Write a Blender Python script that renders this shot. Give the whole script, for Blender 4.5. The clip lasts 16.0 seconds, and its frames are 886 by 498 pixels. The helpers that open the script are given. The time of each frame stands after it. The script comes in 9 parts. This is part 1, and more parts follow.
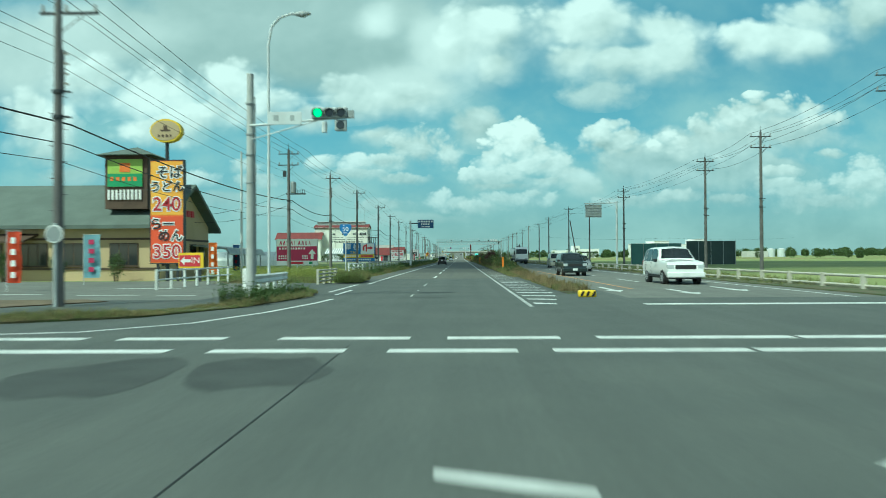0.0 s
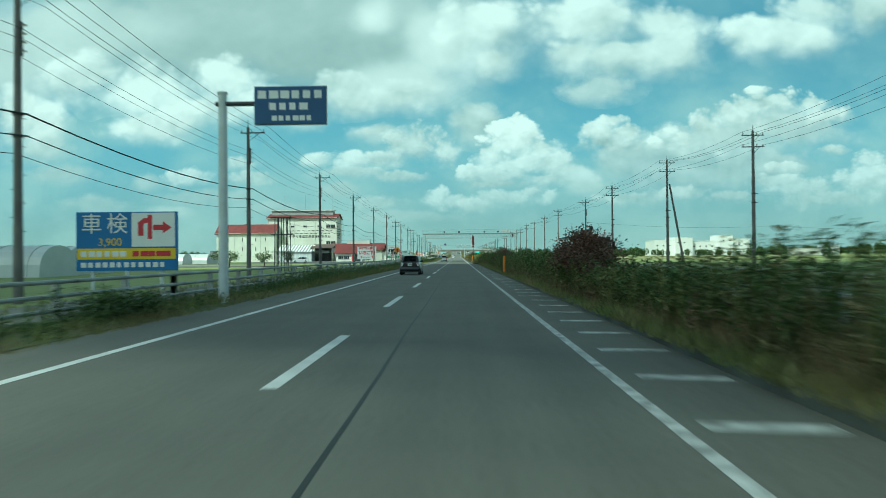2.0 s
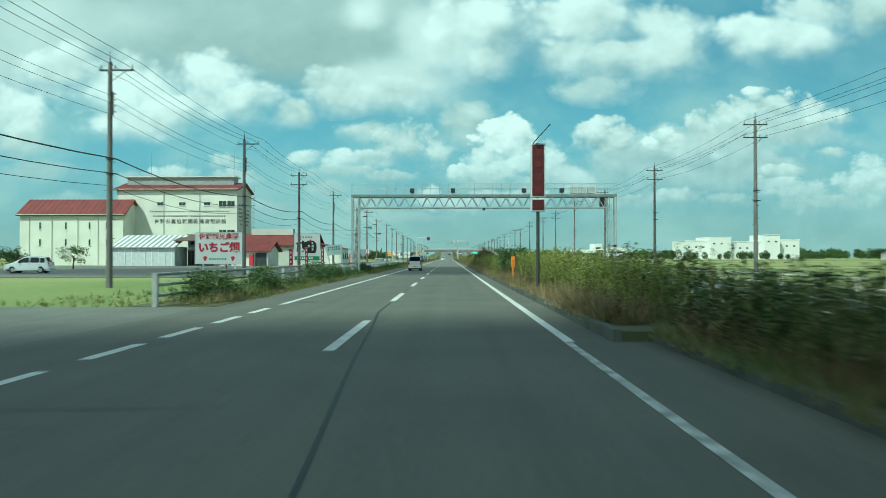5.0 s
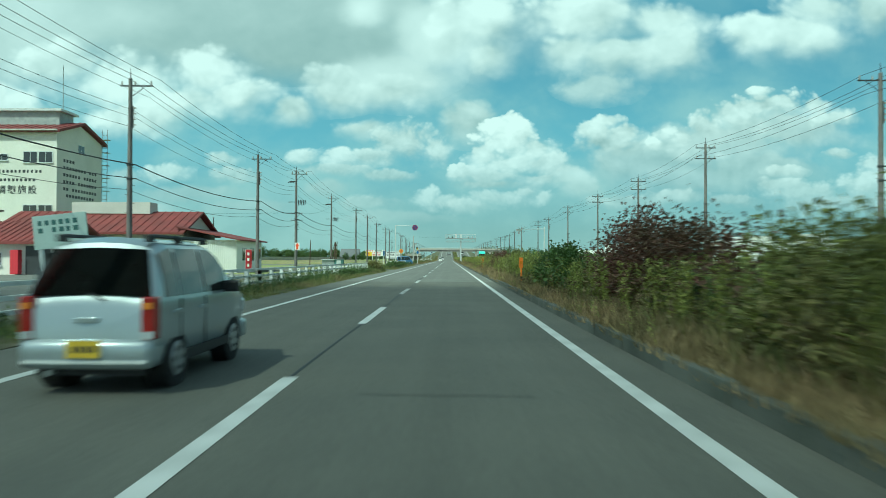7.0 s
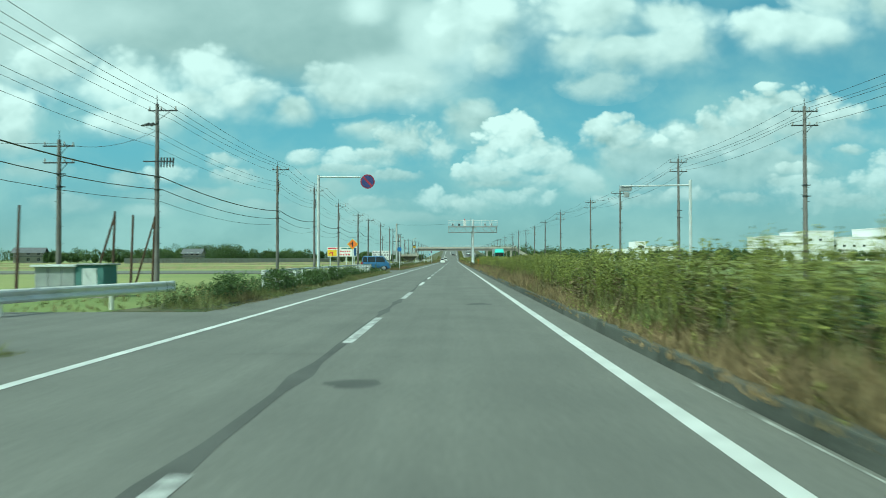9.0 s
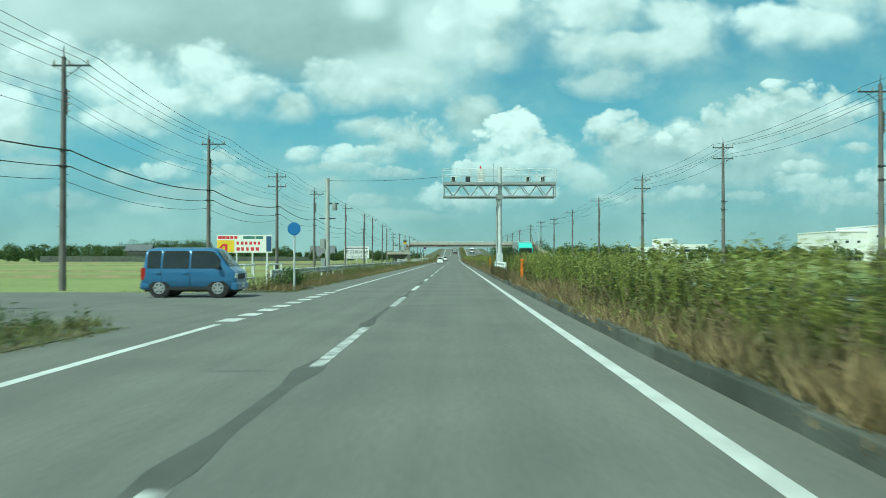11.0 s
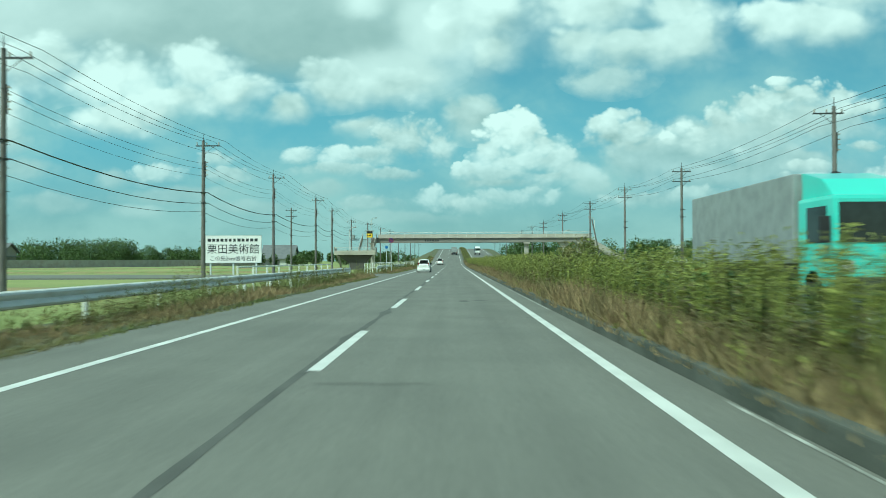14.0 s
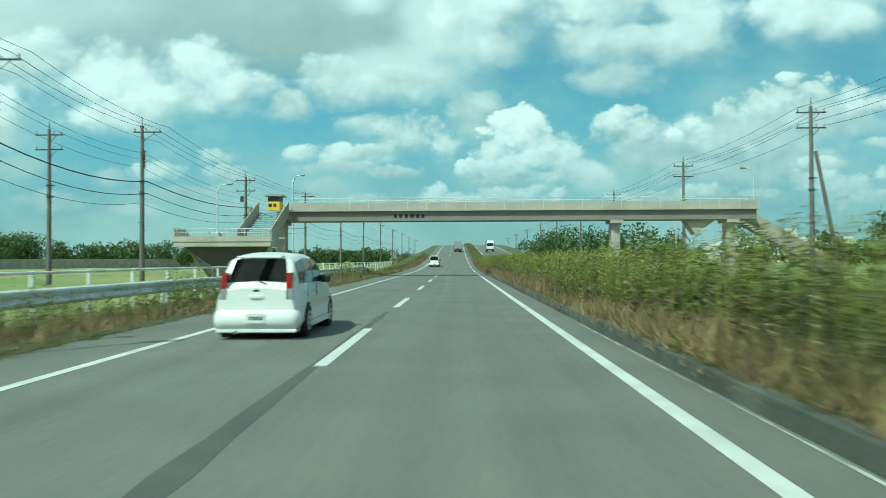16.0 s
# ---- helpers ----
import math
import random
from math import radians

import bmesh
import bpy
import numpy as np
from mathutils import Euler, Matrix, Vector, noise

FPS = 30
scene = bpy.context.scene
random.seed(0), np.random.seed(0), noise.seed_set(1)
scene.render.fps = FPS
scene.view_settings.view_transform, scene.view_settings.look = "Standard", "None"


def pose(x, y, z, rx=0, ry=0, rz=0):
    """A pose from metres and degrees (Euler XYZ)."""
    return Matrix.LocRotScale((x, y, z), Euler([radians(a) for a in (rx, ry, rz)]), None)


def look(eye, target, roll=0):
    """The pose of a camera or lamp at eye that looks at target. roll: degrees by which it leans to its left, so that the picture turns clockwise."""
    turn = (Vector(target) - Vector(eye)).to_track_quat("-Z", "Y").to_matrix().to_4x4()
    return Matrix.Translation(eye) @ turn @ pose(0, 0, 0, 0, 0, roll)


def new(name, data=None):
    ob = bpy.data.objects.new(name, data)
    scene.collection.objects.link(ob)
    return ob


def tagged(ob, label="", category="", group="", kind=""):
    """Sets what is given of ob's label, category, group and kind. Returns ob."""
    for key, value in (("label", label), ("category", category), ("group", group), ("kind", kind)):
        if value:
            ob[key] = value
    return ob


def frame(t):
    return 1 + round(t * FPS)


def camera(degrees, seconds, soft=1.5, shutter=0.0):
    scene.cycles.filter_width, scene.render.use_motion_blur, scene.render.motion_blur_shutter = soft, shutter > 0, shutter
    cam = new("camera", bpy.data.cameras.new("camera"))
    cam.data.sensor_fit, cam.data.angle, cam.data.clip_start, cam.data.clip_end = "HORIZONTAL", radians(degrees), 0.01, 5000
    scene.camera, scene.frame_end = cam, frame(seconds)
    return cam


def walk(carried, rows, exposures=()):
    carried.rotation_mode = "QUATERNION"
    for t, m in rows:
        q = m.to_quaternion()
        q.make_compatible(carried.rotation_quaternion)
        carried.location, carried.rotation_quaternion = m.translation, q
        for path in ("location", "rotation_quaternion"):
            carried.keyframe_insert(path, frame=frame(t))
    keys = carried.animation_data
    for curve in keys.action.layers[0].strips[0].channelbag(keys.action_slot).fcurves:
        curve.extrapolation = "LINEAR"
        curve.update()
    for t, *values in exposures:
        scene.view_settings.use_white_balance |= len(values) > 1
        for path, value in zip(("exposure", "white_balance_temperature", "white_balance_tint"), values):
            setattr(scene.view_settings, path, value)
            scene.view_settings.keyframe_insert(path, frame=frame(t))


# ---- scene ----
cam = camera(62.19, 16.0, soft=0.85, shutter=0.18)
PATH = [  # seconds, x, y, yaw, pitch, roll
    (0.0, -0.080, 14.952, 1.376, 0.636, -0.348),
    (0.2, -0.052, 22.737, 1.304, 0.579, -0.462),
    (0.4, -0.023, 30.473, 1.215, 0.563, -0.507),
    (0.6, 0.005, 38.125, 1.137, 0.722, -0.362),
    (0.8, 0.032, 45.719, 1.107, 0.751, -0.116),
    (1.0, 0.059, 53.318, 1.013, 0.592, -0.103),
    (1.2, 0.080, 60.888, 1.008, 0.376, -0.249),
    (1.4, 0.094, 68.311, 1.030, 0.876, -0.357),
    (1.6, 0.105, 75.547, 1.200, 1.217, -0.278),
    (1.8, 0.121, 82.646, 1.281, 0.987, -0.290),
    (2.0, 0.145, 89.669, 1.223, 0.549, -0.499),
    (2.2, 0.176, 96.679, 1.315, 0.575, -0.562),
    (2.4, 0.199, 103.748, 1.352, 0.614, -0.535),
    (2.6, 0.195, 110.853, 1.324, 0.663, -0.490),
    (2.8, 0.161, 117.954, 1.250, 0.718, -0.425),
    (3.0, 0.110, 125.037, 1.141, 0.767, -0.341),
    (3.2, 0.057, 132.102, 0.874, 0.783, -0.213),
    (3.4, 0.054, 139.187, 0.864, 0.779, -0.209),
    (3.6, 0.046, 146.272, 0.835, 0.770, -0.197),
    (3.8, 0.033, 153.345, 0.793, 0.757, -0.178),
    (4.0, 0.019, 160.389, 0.740, 0.741, -0.156),
    (4.2, 0.002, 167.389, 0.683, 0.723, -0.131),
    (4.4, -0.015, 174.332, 0.624, 0.704, -0.106),
    (4.6, -0.030, 181.203, 0.569, 0.687, -0.082),
    (4.8, -0.044, 187.985, 0.521, 0.672, -0.061),
    (5.0, -0.054, 194.666, 0.485, 0.661, -0.046),
    (5.2, -0.060, 201.229, 0.465, 0.655, -0.037),
    (5.4, -0.036, 207.719, 0.437, 0.661, -0.194),
    (5.6, 0.007, 214.172, 0.262, 0.620, -0.206),
    (5.8, 0.031, 220.543, 0.401, 0.424, 0.033),
    (6.0, 0.024, 226.983, 0.359, 0.496, 0.160),
    (6.2, -0.013, 233.588, 0.276, 0.784, 0.171),
    (6.4, -0.054, 240.285, 0.357, 0.912, 0.172),
    (6.6, -0.068, 246.863, 0.375, 0.760, 0.144),
    (6.8, -0.054, 253.227, 0.398, 0.756, 0.162),
    (7.0, -0.027, 259.416, 0.460, 0.722, 0.222),
    (7.2, -0.004, 265.567, 0.694, 0.528, 0.309),
    (7.4, 0.006, 271.935, 0.677, 0.639, 0.289),
    (7.6, -0.003, 278.424, 0.551, 0.774, 0.152),
    (7.8, -0.031, 284.804, 0.597, 0.806, 0.024),
    (8.0, -0.061, 291.088, 0.646, 0.815, -0.066),
    (8.2, -0.080, 297.353, 0.666, 0.819, -0.101),
    (8.4, -0.088, 303.682, 0.688, 0.855, -0.115),
    (8.6, -0.089, 310.074, 0.768, 0.805, -0.118),
    (8.8, -0.089, 316.458, 0.772, 0.793, -0.120),
    (9.0, -0.092, 322.820, 0.796, 0.778, -0.128),
    (9.2, -0.098, 329.158, 0.750, 0.767, -0.141),
    (9.4, -0.098, 335.412, 0.754, 0.765, -0.137),
    (9.6, -0.097, 341.478, 0.764, 0.759, -0.126),
    (9.8, -0.096, 347.377, 0.778, 0.751, -0.109),
    (10.0, -0.094, 353.133, 0.796, 0.740, -0.088),
    (10.2, -0.093, 358.767, 0.816, 0.728, -0.065),
    (10.4, -0.092, 364.303, 0.836, 0.716, -0.042),
    (10.6, -0.090, 369.762, 0.856, 0.704, -0.020),
    (10.8, -0.089, 375.167, 0.872, 0.694, -0.001),
    (11.0, -0.088, 380.541, 0.885, 0.687, 0.013),
    (11.2, -0.088, 385.905, 0.892, 0.683, 0.021),
    (11.4, -0.086, 391.254, 0.944, 0.636, -0.014),
    (11.6, -0.082, 396.605, 0.986, 0.593, -0.104),
    (11.8, -0.076, 402.033, 0.966, 0.598, -0.210),
    (12.0, -0.068, 407.569, 0.943, 0.605, -0.305),
    (12.2, -0.058, 413.235, 0.917, 0.618, -0.365),
    (12.4, -0.041, 419.039, 0.891, 0.635, -0.403),
    (12.6, -0.012, 424.972, 0.867, 0.737, -0.397),
    (12.8, 0.019, 430.947, 0.852, 0.858, -0.351),
    (13.0, 0.041, 436.929, 0.862, 0.724, -0.326),
    (13.2, 0.042, 443.071, 0.864, 0.756, -0.360),
    (13.4, 0.021, 449.325, 0.908, 0.811, -0.406),
    (13.6, -0.017, 455.597, 1.273, 0.917, -0.392),
    (13.8, -0.057, 461.995, 1.129, 0.909, -0.308),
    (14.0, -0.084, 468.610, 0.828, 0.895, -0.238),
    (14.2, -0.091, 475.357, 0.763, 1.005, -0.234),
    (14.4, -0.083, 482.066, 0.798, 0.936, -0.267),
    (14.6, -0.059, 488.774, 0.662, 1.125, -0.307),
    (14.8, -0.026, 495.571, 0.511, 1.334, -0.349),
    (15.0, 0.008, 502.474, 0.908, 0.932, -0.398),
    (15.2, 0.036, 509.404, 1.005, 0.954, -0.435),
    (15.4, 0.049, 516.317, 1.011, 1.022, -0.457),
    (15.6, 0.038, 523.199, 0.951, 1.068, -0.443),
    (15.8, 0.004, 529.963, 0.963, 1.000, -0.369),
    (16.0, -0.047, 536.590, 1.114, 0.841, -0.261),
]
EYE = 1.3


def eye_pose(x, y, yaw, pitch, roll):
    a, b = radians(yaw), radians(pitch)
    ahead = Vector((-math.sin(a) * math.cos(b), math.cos(a) * math.cos(b), math.sin(b)))
    e = Vector((x, y, EYE))
    return look(e, e + ahead * 10, roll)


walk(cam, [(t, eye_pose(x, y, yaw, pitch, roll)) for t, x, y, yaw, pitch, roll in PATH],
     [(0.0, 0.0, 5850, -26), (16.0, 0.0, 5850, -26)])

# ---- world, sun ----
SUN_FROM = Vector((-0.42, -0.47, 0.77)).normalized()
world = bpy.data.worlds.new("world")
scene.world = world
world.use_nodes = True
wt = world.node_tree
sky = wt.nodes.new("ShaderNodeTexSky")
sky.sky_type = "NISHITA"
sky.sun_disc = False
sky.sun_elevation = math.asin(SUN_FROM.z)
sky.sun_rotation = math.atan2(SUN_FROM.x, SUN_FROM.y)
cloudy = wt.nodes.new("ShaderNodeMix")
cloudy.data_type = "RGBA"
cloudy.inputs["Factor"].default_value = 0.35
cloudy.inputs["B"].default_value = (3.4, 3.75, 3.4, 1)
wt.links.new(sky.outputs[0], cloudy.inputs["A"])
wt.links.new(cloudy.outputs["Result"], wt.nodes["Background"].inputs[0])
wt.nodes["Background"].inputs[1].default_value = 0.13
sun = new("sun", bpy.data.lights.new("sun", "SUN"))
sun.data.energy = 4.3
sun.data.angle = radians(0.6)
sun.data.color = (1.0, 0.96, 0.88)
sun.matrix_world = look(SUN_FROM * 100, (0, 0, 0))

# ---- materials ----
def mat(name, colour, rough=0.8, metal=0.0, scale=3.0, vary=0.25, fine=60.0, bump=0.0, tint=None, island=0.0, obj_random=0.0, coat=0.0, translucent=0.0):
    """Two scales of mottling on a base colour; tint is the colour of the larger patches."""
    m = bpy.data.materials.new(name)
    m.use_nodes = True
    nt = m.node_tree
    n, link = nt.nodes, nt.links.new
    b = n["Principled BSDF"]
    b.inputs["Roughness"].default_value = rough
    b.inputs["Metallic"].default_value = metal
    b.inputs["Coat Weight"].default_value = coat
    geo = n.new("ShaderNodeNewGeometry")
    big = n.new("ShaderNodeTexNoise")
    big.inputs["Scale"].default_value = scale
    big.inputs["Detail"].default_value = 5
    small = n.new("ShaderNodeTexNoise")
    small.inputs["Scale"].default_value = fine
    small.inputs["Detail"].default_value = 3
    link(geo.outputs["Position"], big.inputs["Vector"])
    link(geo.outputs["Position"], small.inputs["Vector"])
    dark = tuple(c * (1 - vary) for c in colour)
    ramp = n.new("ShaderNodeMix")
    ramp.data_type = "RGBA"
    ramp.inputs["A"].default_value = (*(tint or dark), 1)
    ramp.inputs["B"].default_value = (*colour, 1)
    sharp = n.new("ShaderNodeMapRange")
    sharp.inputs["From Min"].default_value = 0.35
    sharp.inputs["From Max"].default_value = 0.62
    link(big.outputs["Fac"], sharp.inputs["Value"])
    link(sharp.outputs["Result"], ramp.inputs["Factor"])
    grain = n.new("ShaderNodeMapRange")
    grain.inputs["To Min"].default_value = 1 - vary * 0.8
    grain.inputs["To Max"].default_value = 1 + vary * 0.8
    link(small.outputs["Fac"], grain.inputs["Value"])
    last = grain.outputs["Result"]
    if island or obj_random:
        if island:
            src = geo.outputs["Random Per Island"]
        else:
            src = n.new("ShaderNodeObjectInfo").outputs["Random"]
        amount = island or obj_random
        jit = n.new("ShaderNodeMapRange")
        jit.inputs["To Min"].default_value = 1 - amount
        jit.inputs["To Max"].default_value = 1 + amount
        link(src, jit.inputs["Value"])
        both = n.new("ShaderNodeMath")
        both.operation = "MULTIPLY"
        link(last, both.inputs[0])
        link(jit.outputs["Result"], both.inputs[1])
        last = both.outputs[0]
    mul = n.new("ShaderNodeVectorMath")
    mul.operation = "SCALE"
    link(ramp.outputs["Result"], mul.inputs[0])
    link(last, mul.inputs["Scale"])
    link(mul.outputs[0], b.inputs["Base Color"])
    if bump:
        bp = n.new("ShaderNodeBump")
        bp.inputs["Strength"].default_value = bump
        bp.inputs["Distance"].default_value = 0.02
        link(small.outputs["Fac"], bp.inputs["Height"])
        link(bp.outputs[0], b.inputs["Normal"])
    if translucent:
        tr = n.new("ShaderNodeBsdfTranslucent")
        link(mul.outputs[0], tr.inputs["Color"])
        mix = n.new("ShaderNodeMixShader")
        mix.inputs[0].default_value = translucent
        link(b.outputs[0], mix.inputs[1])
        link(tr.outputs[0], mix.inputs[2])
        link(mix.outputs[0], n["Material Output"].inputs["Surface"])
    return m


def glow(name, colour, strength):
    m = bpy.data.materials.new(name)
    m.use_nodes = True
    b = m.node_tree.nodes["Principled BSDF"]
    b.inputs["Base Color"].default_value = (*colour, 1)
    b.inputs["Emission Color"].default_value = (*colour, 1)
    b.inputs["Emission Strength"].default_value = strength
    return m


M = {}
M["steel"] = mat("galvanised steel", (0.36, 0.39, 0.39), 0.55, 0.3, 2, 0.2, 40)
M["steel_light"] = mat("pale painted steel", (0.62, 0.66, 0.66), 0.5, 0.1, 2, 0.15, 40)
M["steel_dark"] = mat("dark steel", (0.05, 0.055, 0.06), 0.5, 0.2, 3, 0.2)
M["pole"] = mat("weathered concrete pole", (0.175, 0.165, 0.16), 0.85, 0, 1.2, 0.3, 30)
M["pole_light"] = mat("pale concrete pole", (0.46, 0.47, 0.45), 0.85, 0, 1.2, 0.2, 30)
M["wire"] = mat("black cable", (0.02, 0.022, 0.025), 0.6, 0, 1, 0.1)
M["porcelain"] = mat("insulator porcelain", (0.35, 0.33, 0.3), 0.3, 0, 4, 0.2)
M["white_paint"] = mat("worn road paint", (0.64, 0.66, 0.64), 0.7, 0, 1.8, 0.1, 55, 0.2, tint=(0.50, 0.52, 0.50))
M["faint_paint"] = mat("nearly worn off road paint", (0.50, 0.52, 0.49), 0.8, 0, 3.2, 0.25, 40, 0.2, tint=(0.13, 0.135, 0.118))
M["old_paint"] = mat("old faded road paint", (0.60, 0.62, 0.60), 0.75, 0, 4.5, 0.25, 40, 0.2, tint=(0.15, 0.155, 0.145))
M["orange_paint"] = mat("orange road paint", (0.62, 0.30, 0.10), 0.75, 0, 2, 0.2, 40, tint=(0.36, 0.22, 0.12))
M["sealant"] = mat("black joint sealant", (0.018, 0.02, 0.02), 0.6, 0, 2, 0.2)
M["white"] = mat("white painted board", (0.80, 0.80, 0.78), 0.5, 0, 1, 0.06, 20)
M["cream"] = mat("cream rendered wall", (0.74, 0.74, 0.68), 0.85, 0, 0.25, 0.12, 8, tint=(0.64, 0.64, 0.58))
M["cream_grey"] = mat("grey rendered wall", (0.55, 0.55, 0.51), 0.85, 0, 0.3, 0.12, 8)
M["house_wall"] = mat("weathered brown grey house wall", (0.33, 0.31, 0.275), 0.85, 0, 0.3, 0.15, 8)
M["tan"] = mat("tan plaster wall", (0.52, 0.40, 0.24), 0.85, 0, 0.5, 0.12, 10)
M["brown"] = mat("dark brown timber", (0.09, 0.055, 0.035), 0.7, 0, 2, 0.25, 30)
M["roof_red"] = mat("red metal roof", (0.20, 0.040, 0.038), 0.7, 0, 0.6, 0.25, 20, tint=(0.14, 0.034, 0.032))
M["amber"] = mat("amber orange board", (0.80, 0.36, 0.04), 0.5, 0, 0.6, 0.1, 20, tint=(0.85, 0.45, 0.06))
M["deep_red"] = mat("deep red lettering", (0.42, 0.02, 0.03), 0.5, 0, 1, 0.1, 20)
M["roof_green"] = mat("grey green slate roof", (0.12, 0.15, 0.13), 0.75, 0, 0.7, 0.2, 15)
M["roof_grey"] = mat("grey tile roof", (0.14, 0.15, 0.16), 0.7, 0, 0.7, 0.2, 15)
M["glass_dark"] = mat("dark window glass", (0.025, 0.03, 0.035), 0.06, 0, 1, 0.1, coat=0.6)
M["concrete"] = mat("weathered concrete", (0.40, 0.38, 0.35), 0.9, 0, 0.8, 0.2, 25, 0.2, tint=(0.32, 0.29, 0.27))
M["kerb"] = mat("stained kerb concrete", (0.112, 0.12, 0.103), 0.9, 0, 0.9, 0.3, 25, 0.4, tint=(0.06, 0.068, 0.055), obj_random=0.15)
M["soil"] = mat("dry soil", (0.16, 0.12, 0.075), 0.95, 0, 1.2, 0.3, 20, 0.5)
M["red"] = mat("red sign board", (0.55, 0.03, 0.05), 0.5, 0, 1, 0.1, 20)
M["magenta"] = mat("magenta sign board", (0.42, 0.02, 0.09), 0.5, 0, 1, 0.1, 20)
M["blue"] = mat("blue sign board", (0.03, 0.09, 0.22), 0.5, 0, 1, 0.1, 20)
M["blue_bright"] = mat("bright blue sign board", (0.03, 0.16, 0.42), 0.5, 0, 1, 0.1, 20)
M["yellow"] = mat("yellow sign board", (0.80, 0.55, 0.03), 0.5, 0, 1, 0.1, 20)
M["red_orange"] = mat("red orange board", (0.72, 0.09, 0.03), 0.5, 0, 1, 0.1, 20)
M["sky_board"] = mat("pale green board", (0.55, 0.68, 0.64), 0.6, 0, 1, 0.1, 20)
M["orange"] = mat("orange board", (0.80, 0.20, 0.03), 0.5, 0, 1, 0.1, 20)
M["green"] = mat("green sign board", (0.05, 0.30, 0.12), 0.5, 0, 1, 0.1, 20)
M["sign_blue"] = mat("dark blue sign face", (0.035, 0.045, 0.17), 0.5, 0, 1, 0.1, 20)
M["sign_red"] = mat("dark red sign rim", (0.27, 0.02, 0.05), 0.5, 0, 1, 0.1, 20)
M["lime"] = mat("lime sign board", (0.38, 0.55, 0.10), 0.5, 0, 1, 0.1, 20)
M["black"] = mat("black paint", (0.012, 0.012, 0.013), 0.5, 0, 1, 0.1, 20)
M["ink"] = mat("dark lettering", (0.02, 0.025, 0.03), 0.6, 0, 1, 0.1, 20)
M["rubber"] = mat("tyre rubber", (0.02, 0.02, 0.021), 0.85, 0, 4, 0.2)
M["teal_net"] = mat("teal screening net", (0.085, 0.19, 0.18), 0.8, 0, 0.8, 0.15, 12)
M["dark_net"] = mat("dark screening net", (0.045, 0.07, 0.07), 0.8, 0, 0.8, 0.15, 12)


# ---- tools for building ----
def link_mesh(name, bm, material, smooth=False):
    me = bpy.data.meshes.new(name)
    bm.normal_update()
    bm.to_mesh(me)
    bm.free()
    if smooth:
        for p in me.polygons:
            p.use_smooth = True
    me.materials.append(material)
    return new(name, me)


def part(name, bm, material, parent, label="", smooth=False):
    ob = link_mesh(name, bm, material, smooth)
    ob.parent = parent
    return tagged(ob, label)


def thing(name, x, y, z, label, category, group="", kind="", turn=0):
    ob = new(name)
    ob.matrix_basis = pose(x, y, z, 0, 0, turn)
    return tagged(ob, label, category, group, kind)


def solid(name, bm, material, label, category, kind="", group="", smooth=False):
    return tagged(link_mesh(name, bm, material, smooth), label, category, group, kind)


def box(bm, x0, x1, y0, y1, z0, z1, bevel=0.0):
    vs = [bm.verts.new(p) for p in ((x0, y0, z0), (x1, y0, z0), (x1, y1, z0), (x0, y1, z0), (x0, y0, z1), (x1, y0, z1), (x1, y1, z1), (x0, y1, z1))]
    fs = [bm.faces.new([vs[i] for i in f]) for f in ((3, 2, 1, 0), (4, 5, 6, 7), (0, 1, 5, 4), (1, 2, 6, 5), (2, 3, 7, 6), (3, 0, 4, 7))]
    if bevel:
        es = list({e for f in fs for e in f.edges})
        bmesh.ops.bevel(bm, geom=es, offset=bevel, segments=2, affect="EDGES", profile=0.6)
    return bm


def abox(x0, x1, y0, y1, z0, z1, bevel=0.0):
    return box(bmesh.new(), x0, x1, y0, y1, z0, z1, bevel)


def rod(bm, a, b, r0, r1=None, n=8, caps=True):
    a, b = Vector(a), Vector(b)
    r1 = r0 if r1 is None else r1
    d = (b - a).normalized()
    side = d.orthogonal().normalized()
    up = d.cross(side)
    rings = []
    for p, r in ((a, r0), (b, r1)):
        rings.append([bm.verts.new(p + r * (math.cos(k * 2 * math.pi / n) * side + math.sin(k * 2 * math.pi / n) * up)) for k in range(n)])
    for k in range(n):
        bm.faces.new((rings[0][k], rings[0][(k + 1) % n], rings[1][(k + 1) % n], rings[1][k]))
    if caps:
        bm.faces.new(rings[0][::-1])
        bm.faces.new(rings[1])
    return bm


def arod(a, b, r0, r1=None, n=8):
    return rod(bmesh.new(), a, b, r0, r1, n)


def prism(bm, outline, axis, lo, hi):
    """An outline of two coordinates pushed along an axis from lo to hi."""
    def place(p, d):
        q = list(p)
        q.insert("xyz".index(axis), d)
        return bm.verts.new(q)
    a = [place(p, lo) for p in outline]
    b = [place(p, hi) for p in outline]
    n = len(outline)
    bm.faces.new(a)
    bm.faces.new(b[::-1])
    for k in range(n):
        bm.faces.new((a[k], b[k], b[(k + 1) % n], a[(k + 1) % n]))
    bmesh.ops.recalc_face_normals(bm, faces=bm.faces)
    return bm


def aprism(outline, axis, lo, hi):
    return prism(bmesh.new(), outline, axis, lo, hi)


def tube(bm, path, r, n=6):
    """One connected tube along a path of points."""
    path = [Vector(p) for p in path]
    rings = []
    for k, p in enumerate(path):
        d = (path[min(k + 1, len(path) - 1)] - path[max(k - 1, 0)]).normalized()
        side = d.cross(Vector((0.31, 0.87, 0.19))).normalized()
        up = d.cross(side)
        rings.append([bm.verts.new(p + r * (math.cos(q * 2 * math.pi / n) * side + math.sin(q * 2 * math.pi / n) * up)) for q in range(n)])
    for a, b in zip(rings, rings[1:]):
        for q in range(n):
            bm.faces.new((a[q], a[(q + 1) % n], b[(q + 1) % n], b[q]))
    bm.faces.new(rings[0][::-1])
    bm.faces.new(rings[-1])
    bmesh.ops.recalc_face_normals(bm, faces=bm.faces)
    return bm


